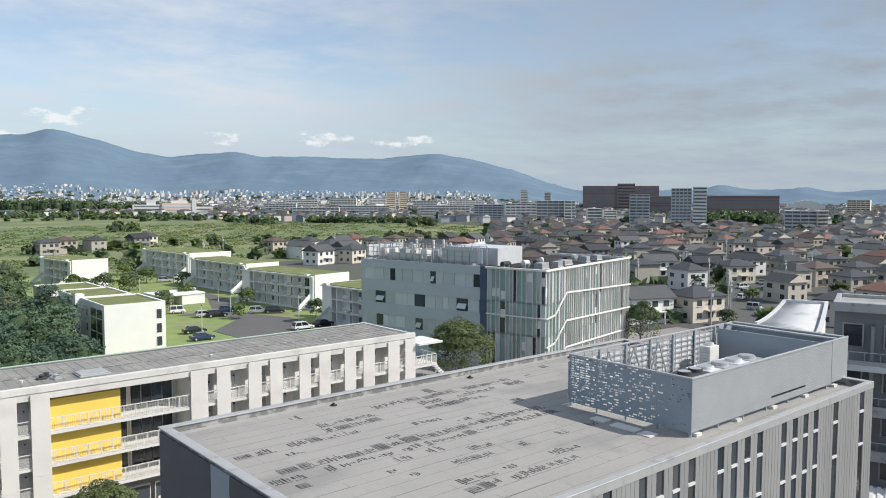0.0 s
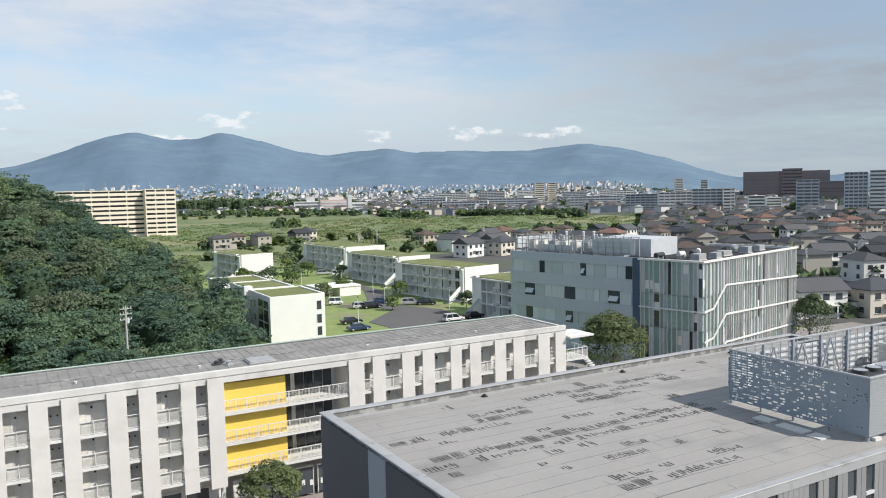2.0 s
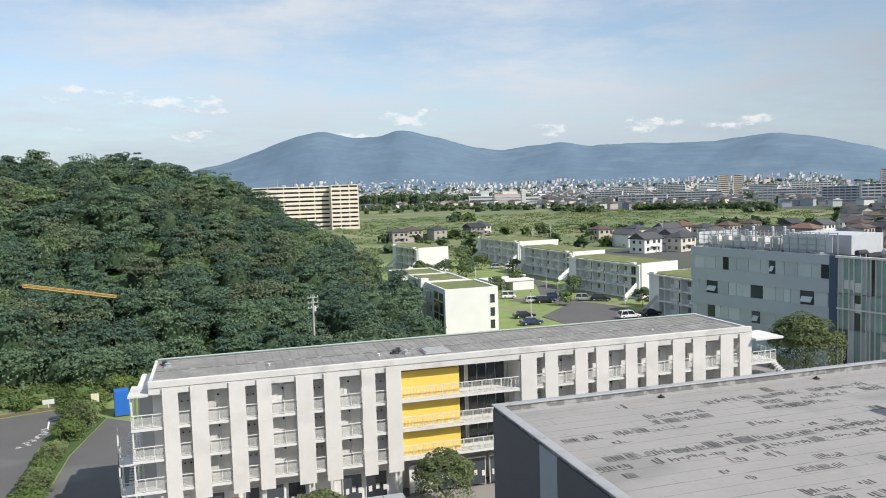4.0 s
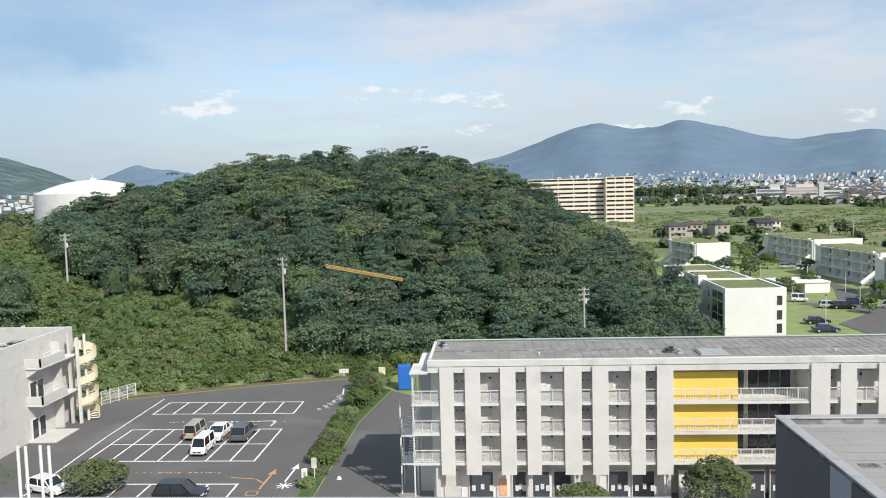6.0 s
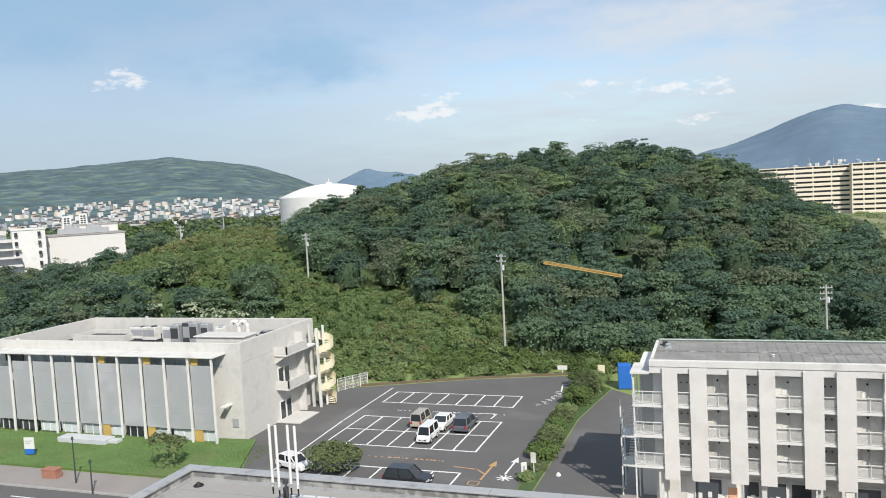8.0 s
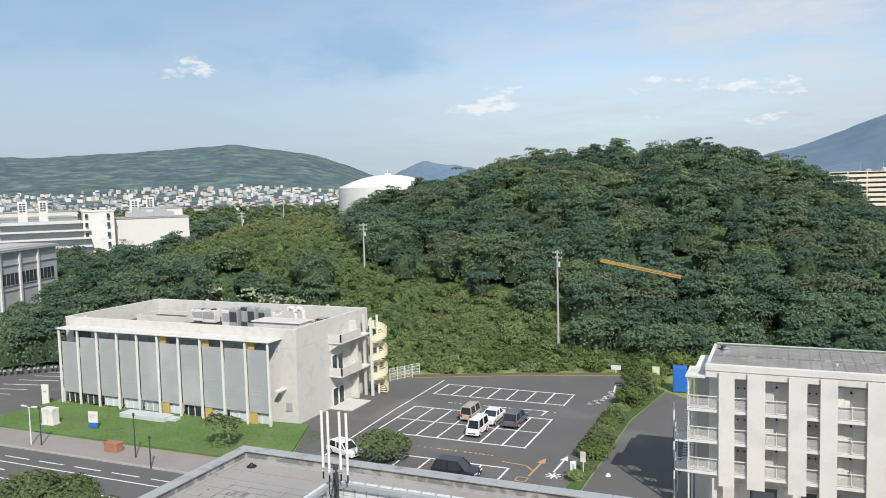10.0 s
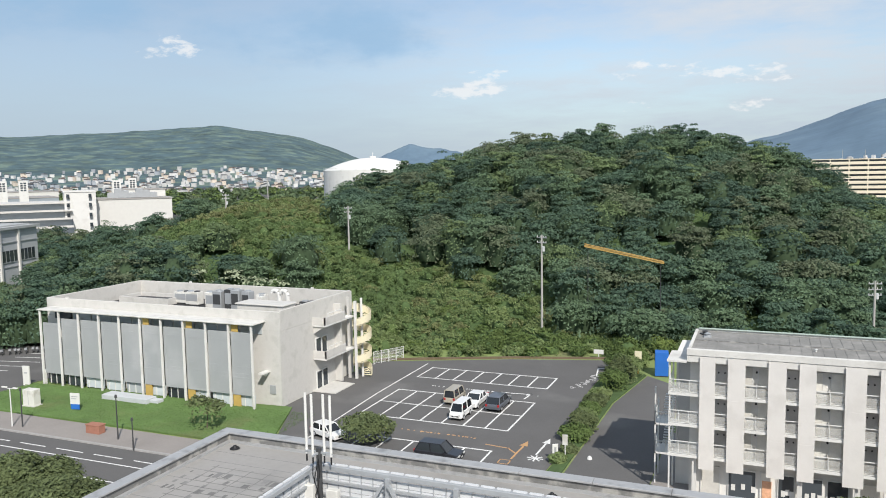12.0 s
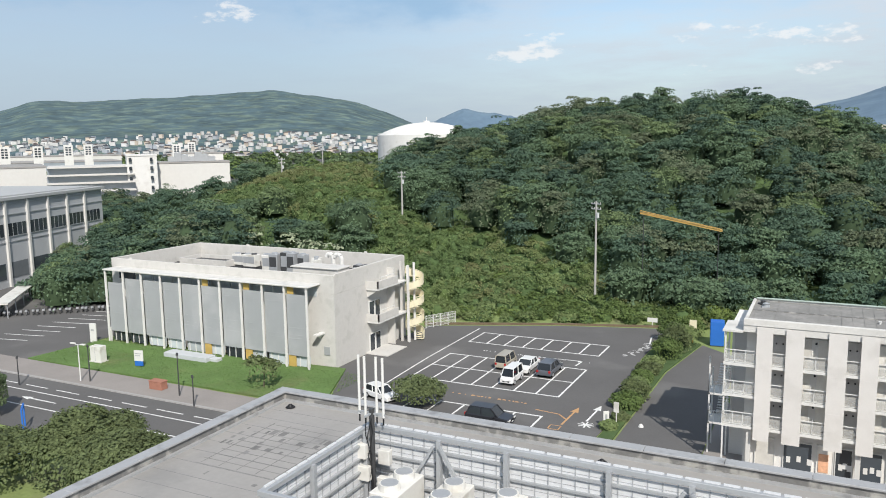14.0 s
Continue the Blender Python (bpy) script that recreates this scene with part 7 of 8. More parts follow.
part("stay", Shape().tube(B0 + Vector((-0.5, 0, 0)), (-14.4, 120.5, float(terrain(-14.4, 120.5)) - 0.2), 0.05, 8).tube(A0 + Vector((0.5, 0, 0)), (-25.4, 120, float(terrain(-25.4, 120)) - 0.2), 0.05, 8), DARKSTEEL, boom)


def street_lamp(x, y, h, mat, label, arm=True):
    l = thing("street_lamp", label, "street lamp", "street lamps", at=(x, y, 0.15))
    part("post", Shape().tube((0, 0, 0), (0, 0, h), 0.08, 8, 0.05), mat, l)
    if arm:
        part("arm", Shape().beam((-0.75, 0, h + 0.1), (0, 0, h), 0.07, 0.06).beam((0, 0, h), (0.75, 0, h + 0.1), 0.07, 0.06), mat, l)
        for sx in (-1, 1):
            part("lamp_head", Shape().box(sx * 0.5, -0.14, h + 0.06, sx * 1.15, 0.14, h + 0.18), UNITWHITE, l, bevel=0.02)
    else:
        part("lamp_head", Shape().tube((0, 0, h), (0, 0, h + 0.3), 0.14, 10, 0.1), DARKSTEEL, l)
    return l


street_lamp(-75.2, 57.7, 4.2, RAILING, "white twin-armed street lamp on the pavement")
for x, y, h in ((-60.9, 58.5, 4.4), (-74.0, 58.0, 4.0), (-80.5, 53.9, 3.0), (-57.0, 56.6, 3.0), (-96, 58.4, 4.2)):
    street_lamp(x, y, h, DARKSTEEL, "thin dark street lamp on the pavement", False)
for x, y in ((82.9, 185.7), (73.5, 158.3), (85.3, 149.5), (78.4, 196.4), (61.5, 145.5), (70, 205), (88, 128)):
    street_lamp(x, y, 5.2, RAILING, "slim pale lamp post in the courtyard", False)
sign = thing("info_sign", "white sign board with blue foot on a lawn", "sign", at=(-73.3, 64.4, 0.2), turn=12)
part("board", Shape().box(-0.6, -0.05, 0.7, 0.6, 0.05, 2.0), WHITE, sign)
part("foot", Shape().box(-0.55, -0.06, 0.1, 0.55, 0.06, 0.7), BLUEBOX, sign)
part("lettering_bar", Shape().box(-0.45, -0.06, 1.55, 0.4, -0.05, 1.65).box(-0.45, -0.06, 1.3, 0.2, -0.05, 1.4), STEEL, sign)
sign = thing("info_sign", "upright white sign slab at a lot entrance", "sign", at=(-88.7, 70.6, 0.05), turn=10)
part("slab", Shape().box(-0.5, -0.1, 0, 0.5, 0.1, 2.6), WHITE, sign, bevel=0.02)
part("lettering_bar", Shape().box(-0.25, -0.11, 1.6, 0.2, -0.1, 1.8), STEEL, sign)
cab = thing("utility_cabinet", "pale utility cabinet standing on grass", "cabinet", at=(-79.8, 64.0, 0.18), turn=3)
part("casing", Shape().box(-0.85, -0.5, 0.1, 0.85, 0.5, 2.0), UNITWHITE, cab, bevel=0.03)
part("plinth", Shape().box(-0.95, -0.6, 0, 0.95, 0.6, 0.12), CONCRETE, cab)
part("door_seam", Shape().box(-0.02, -0.51, 0.2, 0.02, -0.5, 1.9), STEEL, cab)
whole("brick_planter", Shape().box(-0.9, -0.45, 0, 0.9, 0.45, 0.85).box(-0.95, -0.5, 0.85, 0.95, 0.5, 0.95), material("red_brick", (0.36, 0.17, 0.12), 0.9, 0.15, 2.0, 9.0, 0.2), "low red brick block on the pavement", "planter", at=(-64.8, 59.3, 0.16), turn=1, bevel=0.02)
box = thing("blue_container", "bright blue metal container with pale door", "container", at=(-12.0, 102.6, 0.0), turn=8)
part("shell", Shape().box(-0.85, -0.85, 0.1, 0.85, 0.85, 3.2), BLUEBOX, box, bevel=0.03)
part("skid", Shape().box(-0.8, -0.8, 0, 0.8, 0.8, 0.1), DARKSTEEL, box)
part("door", Shape().box(0.85, -0.5, 1.3, 0.89, 0.2, 2.2), WHITE, box)
sgn = thing("yellow_sign", "yellow post with pale square sign", "sign", at=(-14.9, 101.9, 0.0))
part("post", Shape().box(-0.08, -0.08, 0, 0.08, 0.08, 3.0), OCHRE, sgn)
part("board", Shape().box(-0.45, -0.12, 1.9, 0.45, -0.08, 3.2), CREAM, sgn)
sgn = thing("entrance_sign", "white oval sign board by the drive", "sign", at=(-17.5, 68.4, 0.05), turn=30)
part("board", Shape().box(-0.28, -0.04, 0.0, 0.28, 0.04, 1.6), WHITE, sgn, bevel=0.03)
part("lettering_bar", Shape().box(-0.1, -0.05, 0.5, 0.1, -0.04, 1.3), STEEL, sgn)
sgn = thing("post_sign", "small white post sign by a hedge", "sign", at=(-16.8, 69.4, 0.1))
part("post", Shape().tube((0, 0, 0), (0, 0, 2.2), 0.05, 8), RAILING, sgn)
part("plate", Shape().box(-0.25, -0.06, 1.2, 0.25, -0.03, 2.2), UNITWHITE, sgn)
whole("white_bag", Shape().tube((0, 0, 0), (0, 0, 0.2), 0.26, 9, 0.18).tube((0, 0, 0.2), (0, 0, 0.3), 0.18, 9, 0.05), WHITE, "white bundle lying beside the drive", "bundle", at=(-14.6, 69.9, 0.05))
fence = thing("white_fence", "white mesh fence beside the spiral stair", "fence", at=(-50.5, 95.2, 0.0), turn=62)
for i in range(5):
    part("post", Shape().tube((i * 1.3, 0, 0), (i * 1.3, 0, 1.9), 0.05, 8), RAILING, fence)
for i in range(4):
    s = Shape()
    for z in (0.2, 0.65, 1.1, 1.5, 1.85):
        s.box(i * 1.3, -0.02, z, i * 1.3 + 1.3, 0.02, z + 0.04)
    for k in range(9):
        s.box(i * 1.3 + 0.1 + k * 0.14, -0.01, 0.2, i * 1.3 + 0.12 + k * 0.14, 0.01, 1.85)
    part("mesh_panel", s, RAILING, fence)
tarp = thing("blue_tarpaulin", "blue tarpaulin stretched over low posts beside a roadside tree", "tarpaulin", at=(-61.1, 40.4, 0), turn=20)
part("sheet", Shape().add([(-1.9, -1.0, 0.9), (1.9, -1.0, 1.1), (1.8, 1.0, 1.3), (-1.8, 1.0, 1.05), (-1.9, -1.0, 0.86), (1.9, -1.0, 1.06), (1.8, 1.0, 1.26), (-1.8, 1.0, 1.01)], [(0, 1, 2, 3), (7, 6, 5, 4), (0, 4, 5, 1), (1, 5, 6, 2), (2, 6, 7, 3), (3, 7, 4, 0)]), BLUEBOX, tarp)
for x, y in ((-1.7, -0.9), (1.7, -0.9), (1.6, 0.9), (-1.6, 0.9)):
    part("post", Shape().tube((x, y, 0), (x, y, 0.95), 0.04, 6), STEEL, tarp)
gate = thing("blue_gate_frame", "blue steel gate frame standing beside the road", "gate", at=(-67.4, 45.2, 0), turn=-40)
for x in (-1.0, 1.0):
    part("post", Shape().box(x - 0.07, -0.07, 0, x + 0.07, 0.07, 2.2), BLUEBOX, gate)
part("beam", Shape().box(-1.07, -0.07, 2.2, 1.07, 0.07, 2.35), BLUEBOX, gate)
shed = thing("bicycle_shelter", "long bicycle shelter with pale flat roof", "shelter", at=(-119, 80, 0.05), turn=-48)
part("roof", Shape().box(-8, -1.2, 2.3, 8, 1.2, 2.45), UNITWHITE, shed)
for x in (-7.5, -2.5, 2.5, 7.5):
    part("post", Shape().box(x, 0.9, 0, x + 0.12, 1.02, 2.3), STEEL, shed)
BIKE = material("bike_paint", (0.3, 0.3, 0.32), 0.4, 0.1, 2.0, 20.0, 0.0, spread=0.5)
bike = thing("bicycle", "parked bicycle in a row", "bicycle", "parked bicycles")
for y in (-0.5, 0.5):
    s = Shape()
    for i in range(12):
        a0, a1 = i / 12 * 6.283, (i + 1) / 12 * 6.283
        s.beam((0, y + 0.33 * math.cos(a0), 0.33 + 0.33 * math.sin(a0)), (0, y + 0.33 * math.cos(a1), 0.33 + 0.33 * math.sin(a1)), 0.05, 0.05)
    part("wheel", s, TYRE, bike)
part("frame", Shape().tube((0, -0.5, 0.33), (0, -0.35, 0.95), 0.03, 6).tube((0, -0.4, 0.8), (0, 0.15, 0.75), 0.03, 6).tube((0, -0.35, 0.7), (0, 0.05, 0.3), 0.03, 6).tube((0, 0.05, 0.3), (0, 0.15, 0.9), 0.03, 6).tube((0, 0.5, 0.33), (0, 0.05, 0.3), 0.03, 6), BIKE, bike)
part("handlebar", Shape().tube((-0.28, -0.35, 1.0), (0.28, -0.35, 1.0), 0.03, 6), DARKSTEEL, bike)
part("basket", Shape().box(-0.18, -0.75, 0.65, 0.18, -0.45, 0.92), STEEL, bike)
first = True
for i in range(34):
    x, y = -117 + i * 0.62, 74.2 + i * 0.52 + (i % 3) * 0.1
    m = pose(x, y, 0.05, 0, rc.uniform(-8, 8), 42 + rc.uniform(-6, 6))
    if first:
        bike.matrix_basis, first = m, False
    else:
        copy_thing(bike, m)
whole("field_sign", Shape().box(-0.7, -0.04, 0.5, 0.7, 0.04, 1.1).box(-0.05, -0.04, 0, 0.05, 0.04, 0.5), WHITE, "small white board at the foot of the bank", "sign", at=(-21.5, 109.0, 0.2))

# ---- trees, hedges and woods ----
LEAF2 = material("leaf_bright", (0.12, 0.175, 0.055), 0.75, 0.35, 0.12, 1.0, 0.0, island=0.28, through_light=0.25, stain=(0.15, 0.20, 0.055), stain_scale=0.06)
LEAF3 = material("leaf_olive", (0.142, 0.178, 0.078), 0.75, 0.35, 0.12, 1.0, 0.0, island=0.25, through_light=0.3)
BRUSH = material("brush_leaf", (0.205, 0.268, 0.108), 0.8, 0.3, 0.09, 0.8, 0.0, island=0.14, through_light=0.3, stain=(0.22, 0.235, 0.105), stain_scale=0.045)
KNOLL = material("dry_knoll_grass", (0.19, 0.215, 0.092), 0.85, 0.3, 0.1, 0.8, 0.0, island=0.2, through_light=0.2, stain=(0.205, 0.212, 0.10), stain_scale=0.05)
BAMBOO = material("bamboo_leaf", (0.155, 0.225, 0.088), 0.75, 0.3, 0.1, 0.8, 0.0, island=0.12, through_light=0.32, stain=(0.175, 0.24, 0.095), stain_scale=0.06)
BLOSSOM = material("pale_blossom", (0.27, 0.31, 0.20), 0.8, 0.2, 0.3, 2.0, 0.0, island=0.2)
def leaf_tone(name, c, s=0.22):
    return material(name, c, 0.75, s, 0.05, 0.9, 0.0, island=0.16, through_light=0.32)


WOOD = [leaf_tone("oak_leaf", (0.103, 0.166, 0.110)), leaf_tone("camphor_leaf", (0.134, 0.202, 0.116)), leaf_tone("dull_leaf", (0.152, 0.187, 0.113)), leaf_tone("fresh_leaf", (0.174, 0.238, 0.112)), leaf_tone("deep_leaf", (0.080, 0.134, 0.094))]
# filler of the crowns, darker than leaves: inner shade put into its colour
SHADE_CORE = material("shaded_crown_core", (0.045, 0.072, 0.036), 0.95, 0.3, 0.3, 2.0, 0.0)


def cards(centres, normals, size, r_, three=False):
    """Leaf clumps: bent quads or triangles at the centres, facing along the normals."""
    n = len(centres)
    t = np.cross(normals, r_.normal(size=(n, 3)))
    t /= np.linalg.norm(t, axis=1)[:, None] + 1e-9
    b = np.cross(normals, t)
    a = size * r_.uniform(0.6, 1.3, n)
    c = a * r_.uniform(0.5, 0.9, n)
    if three:
        p = np.stack([centres - t * a[:, None] - normals * (0.2 * a)[:, None], centres + t * a[:, None] - normals * (0.2 * a)[:, None], centres + b * (1.5 * c)[:, None]], 1)
        return p.reshape(-1, 3), np.arange(3 * n).reshape(-1, 3)
    p = np.stack([centres - t * a[:, None], centres - b * c[:, None] - normals * (0.25 * a)[:, None], centres + t * a[:, None], centres + b * c[:, None] - normals * (0.1 * a)[:, None]], 1)
    return p.reshape(-1, 3), np.arange(4 * n).reshape(-1, 4)


def crown(centre, rad, high, lobes, per, size, r_, flat_=0.5):
    """Foliage points of one crown: several flattened lobes, thick on top and thin below."""
    ang = r_.uniform(0, 6.283, lobes)
    rr = rad * np.sqrt(r_.uniform(0.0, 1.0, lobes)) * 0.72
    zz = high * (0.30 + 0.62 * (1 - (rr / rad) ** 2) * r_.uniform(0.55, 1.0, lobes))
    lc = np.stack([centre[0] + rr * np.cos(ang), centre[1] + rr * np.sin(ang), centre[2] + zz], 1)
    lr = rad * r_.uniform(0.26, 0.5, lobes) * (11 / max(lobes, 11)) ** 0.3
    k = r_.integers(0, lobes, lobes * per)
    d = r_.normal(size=(lobes * per, 3))
    d[:, 2] = np.abs(d[:, 2]) - 0.35
    d /= np.linalg.norm(d, axis=1)[:, None]
    pts = lc[k] + d * lr[k][:, None] * np.array([1, 1, flat_]) * r_.uniform(0.8, 1.08, lobes * per)[:, None]
    nn = d * 0.6 + np.array([0, 0, 0.75]) + r_.normal(size=d.shape) * 0.38
    nn /= np.linalg.norm(nn, axis=1)[:, None]
    # a thinner skirt of leaves low round the crown
    m = max(8, lobes * per // 7)
    a2, h2 = r_.uniform(0, 6.283, m), r_.uniform(0.08, 0.7, m)
    r2 = rad * r_.uniform(0.66, 0.92, m) * np.sqrt(np.clip(1.15 - ((h2 - 0.4) / 0.75) ** 2, 0.1, 1))
    skirt = np.stack([centre[0] + r2 * np.cos(a2), centre[1] + r2 * np.sin(a2), centre[2] + high * h2], 1)
    sn_ = np.stack([np.cos(a2), np.sin(a2), np.full(m, 0.7)], 1) + r_.normal(size=(m, 3)) * 0.35
    sn_ /= np.linalg.norm(sn_, axis=1)[:, None]
    return np.concatenate([pts, skirt]), np.concatenate([nn, sn_]), size


ball_a = np.linspace(0, 2 * np.pi, 9)[:-1]


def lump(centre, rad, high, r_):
    """A rough heap filling a crown, mostly coloured dark for the shade within."""
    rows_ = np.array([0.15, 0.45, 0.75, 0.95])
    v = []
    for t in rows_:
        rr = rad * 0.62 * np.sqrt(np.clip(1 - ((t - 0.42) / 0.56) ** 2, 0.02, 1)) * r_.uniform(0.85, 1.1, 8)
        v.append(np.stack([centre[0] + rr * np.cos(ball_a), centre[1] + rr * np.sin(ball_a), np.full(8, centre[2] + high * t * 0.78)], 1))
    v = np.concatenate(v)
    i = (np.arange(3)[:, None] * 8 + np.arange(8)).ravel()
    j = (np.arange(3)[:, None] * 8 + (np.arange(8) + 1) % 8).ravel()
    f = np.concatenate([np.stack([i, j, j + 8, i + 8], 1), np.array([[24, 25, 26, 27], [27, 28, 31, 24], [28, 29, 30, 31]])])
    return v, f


def foliage(name, label, spots_, mats, per, lobes, size, r_, category="wood", flat_=0.5, core=True, kind="stuff", shares=None, three=False, pick=None):
    """One mass of crowns: spots_ are rows of x, y, z, radius, height."""
    V, F, I, o = [], [], [], 0
    for x, y, z, rad, high in spots_:
        p, n, sz = crown((x, y, z), rad, high, lobes, per, size, r_, flat_)
        v, f = cards(p, n, sz, r_, three)
        k = r_.choice(len(mats) - 1, p=shares) if len(mats) > 2 else 0
        k = pick(x, y, k) if pick else k
        V.append(v), F.append(f + o), I.append(np.full(len(f), k))
        o += len(v)
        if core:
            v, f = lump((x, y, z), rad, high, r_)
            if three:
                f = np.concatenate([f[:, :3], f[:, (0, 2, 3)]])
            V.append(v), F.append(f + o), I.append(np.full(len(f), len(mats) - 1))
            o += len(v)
    ob = new(name, big_mesh(name, np.concatenate(V), np.concatenate(F), mats, np.concatenate(I)))
    return tagged(ob, label, category, kind=kind)


rw = np.random.default_rng(5)


def is_brush(x, y):
    """Where low brush covers the slope: below a falling line, and over the knoll."""
    if x < -78 and y < 124 + 3 * math.sin(x * 0.3):
        return False
    if y > 148:
        return -0.97 * y < x < -0.575 * y
    if x < -93:
        return x > -0.97 * y
    return y < np.interp(x, (-93, -79, -64, -46, -34, -23, -12, 0), (150, 141, 138, 130, 125.5, 118, 112, 108)) + 1.5 * math.sin(x * 0.5)


wood, brush = [], []
for gx_ in np.arange(-165, 56, 6.0):
    for gy_ in np.arange(100, 226, 6.0):
        x, y = gx_ + rw.uniform(-2.6, 2.6), gy_ + rw.uniform(-2.6, 2.6)
        z = float(terrain(x, y))
        if y < np.interp(x, (-140, -90, -50, -20, 10, 60), (104, 98, 106, 114, 112, 128)):
            continue
        if x > 34 - max(0, y - 170) * 0.05 or is_brush(x, y) or (z < 0.05 and x > -60):
            continue
        if x < -0.97 * y and y > 125:
            continue
        rad = rw.uniform(3.2, 6.2)
        high = rw.uniform(6.2, 11.0) * (0.72 if y < 124 and x > -60 else 0.8 if x < -78 and y < 130 else 1.0) * (1 + 0.16 * math.sin(x * 0.23 + 1.7 * math.sin(y * 0.11)))
        wood.append((x, y, z - 0.4, rad, high))
# the steep left shoulder of the wood
for k in range(84):
    q_, y = (rw.uniform(0.44, 0.60), rw.uniform(188, 226)) if k < 52 else (rw.uniform(0.64, 0.93), rw.uniform(205, 235))
    x = -q_ * y
    z = float(terrain(x, y))
    top_ = 27 + math.hypot(x, y) * float(np.interp(q_, (0.44, 0.483, 0.508, 0.538, 0.56, 0.586, 0.62, 0.65, 0.80, 0.93), (0.0195, 0.007, 0.007, 0.012, 0.001, -0.012, -0.026, -0.026, -0.029, -0.047)))
    if 5 < top_ - z < 24:
        wood.append((x, y, z - 0.4, rw.uniform(3.0, 4.6) * (1 if k < 52 else 1.4), top_ - z + rw.uniform(-1.5, 0.3)))
# trees in front of the works
for k in range(60):
    az, r = rw.uniform(-54.5, -41.5), rw.uniform(138, 156)
    x, y = r * math.sin(radians(az)), r * math.cos(radians(az))
    z = float(terrain(x, y))
    top_ = 27 + r * math.tan(radians(float(np.interp(az, (-54.5, -53.6, -49.7, -47, -44, -41.5), (-8.2, -7.0, -5.8, -4.8, -3.1, -3.6)))))
    if top_ - z > 4 and not (x > -0.97 * y and y > 125):
        wood.append((x, y, z - 0.4, rw.uniform(3.0, 5.0), (top_ - z) * rw.uniform(0.85, 1.02)))
for k in range(90):
    az, r = rw.uniform(-51, -36), rw.uniform(200, 330)
    x, y = r * math.sin(radians(az)), r * math.cos(radians(az))
    if x < -0.84 * y:
        wood.append((x, y, float(terrain(x, y)) - 0.4, rw.uniform(4.0, 6.5), rw.uniform(8, 12)))
foliage("hill_wood", "dense dark green broadleaf wood covering the hill", wood, (*WOOD, SHADE_CORE), 70, 26, 0.262, rw, shares=(0.30, 0.26, 0.14, 0.10, 0.20), flat_=0.32, three=True)
for gx_ in np.arange(-150, -14, 2.4):
    for gy_ in np.arange(97, 186, 2.4):
        x, y = gx_ + rw.uniform(-1, 1), gy_ + rw.uniform(-1, 1)
        foot_ = np.interp(x, (-140, -90, -50, -33, -19, 10), (104, 97, 99.5, 106.5, 110.5, 112))
        if y < foot_ or not (is_brush(x, y) or is_brush(x - 3, y - 3) or (x > -60 and y < foot_ + 6)):
            continue
        tall = 1.7 if x < -52 and y < 135 else 1.0
        brush.append((x, y, float(terrain(x, y)) - 0.2, rw.uniform(1.3, 2.0), rw.uniform(0.8, 2.0) * tall))
for x in np.arange(-20, 44, 2.0):
    for y in (112, 115, 118):
        brush.append((x + rw.uniform(-1, 1), y + rw.uniform(-1, 1), float(terrain(x, y)) - 0.2, rw.uniform(1.4, 2.2), rw.uniform(1.5, 3.2)))
def brush_tone(x, y, k):
    """Lush creeper at the foot, bamboo beside the hall, straw-coloured grass on the knoll."""
    if x > -44 and y < 118 - 0.1 * (x + 44):
        return 1 if rw.random() < 0.75 else k
    if x < -92 and y > 140:
        return 2 if rw.random() < 0.6 else k
    if x < -58:
        return 3 if rw.random() < 0.7 else k
    return k


foliage("hillside_brush", "light green brush and creeper on the slope", brush, (BRUSH, LEAF2, KNOLL, BAMBOO, UNDER), 60, 6, 0.195, rw, "brush", shares=(0.7, 0.1, 0.1, 0.1), flat_=0.8, three=True, pick=brush_tone)
bl = [(-96 + i * 3.4 + rw.uniform(-1, 1), 112 + rw.uniform(-3, 4), float(terrain(-96 + i * 3.4, 112)) + 5.0, 2.4, 2.4) for i in range(7)]
foliage("blossom_sprays", "pale flower heads on tree tops", bl, (BLOSSOM, BLOSSOM), 12, 5, 0.3, rw, "blossom", flat_=0.3, core=False)
# lines of trees in the fields and the town
far_trees = []
for _ in range(700):
    az, r = rw.uniform(-68, 76), rw.uniform(420, 2200)
    x, y = r * math.sin(radians(az)), r * math.cos(radians(az))
    if -20 < az < 44 and r < field_far(az) and rw.random() < 0.93:
        continue
    if az < -26 and r > 1450:
        continue
    z0 = max(0.0, slope_at("backdrop_hill", az, r)) if az < -26 else 0.0
    for k in range(int(rw.integers(1, 6))):
        far_trees.append((x + rw.uniform(-14, 14), y + rw.uniform(-10, 10), z0 - 1, rw.uniform(3.5, 6.5), rw.uniform(5, 9.5)))
for _ in range(220):
    az = rw.uniform(8, 23)
    r = rw.uniform(1300, 1420)
    far_trees.append((r * math.sin(radians(az)), r * math.cos(radians(az)), 0, rw.uniform(7, 12), rw.uniform(12, 20) + 9 * max(0, 1 - abs(az - 13) / 5)))
for _ in range(420):
    az, r = rw.uniform(-62, -27), rw.uniform(560, 1300)
    far_trees.append((r * math.sin(radians(az)), r * math.cos(radians(az)), -0.5, rw.uniform(5, 10), rw.uniform(6, 11)))
for _ in range(150):
    az = rw.uniform(30.5, 39.5)
    r = field_far(az) + rw.uniform(8, 26)
    far_trees.append((r * math.sin(radians(az)), r * math.cos(radians(az)), 0, rw.uniform(3, 5), rw.uniform(4, 7)))
for _ in range(120):
    az = rw.uniform(7, 28)
    r = field_far(az) - rw.uniform(0, 60)
    far_trees.append((r * math.sin(radians(az)), r * math.cos(radians(az)), 0, rw.uniform(4, 7), rw.uniform(4, 9)))
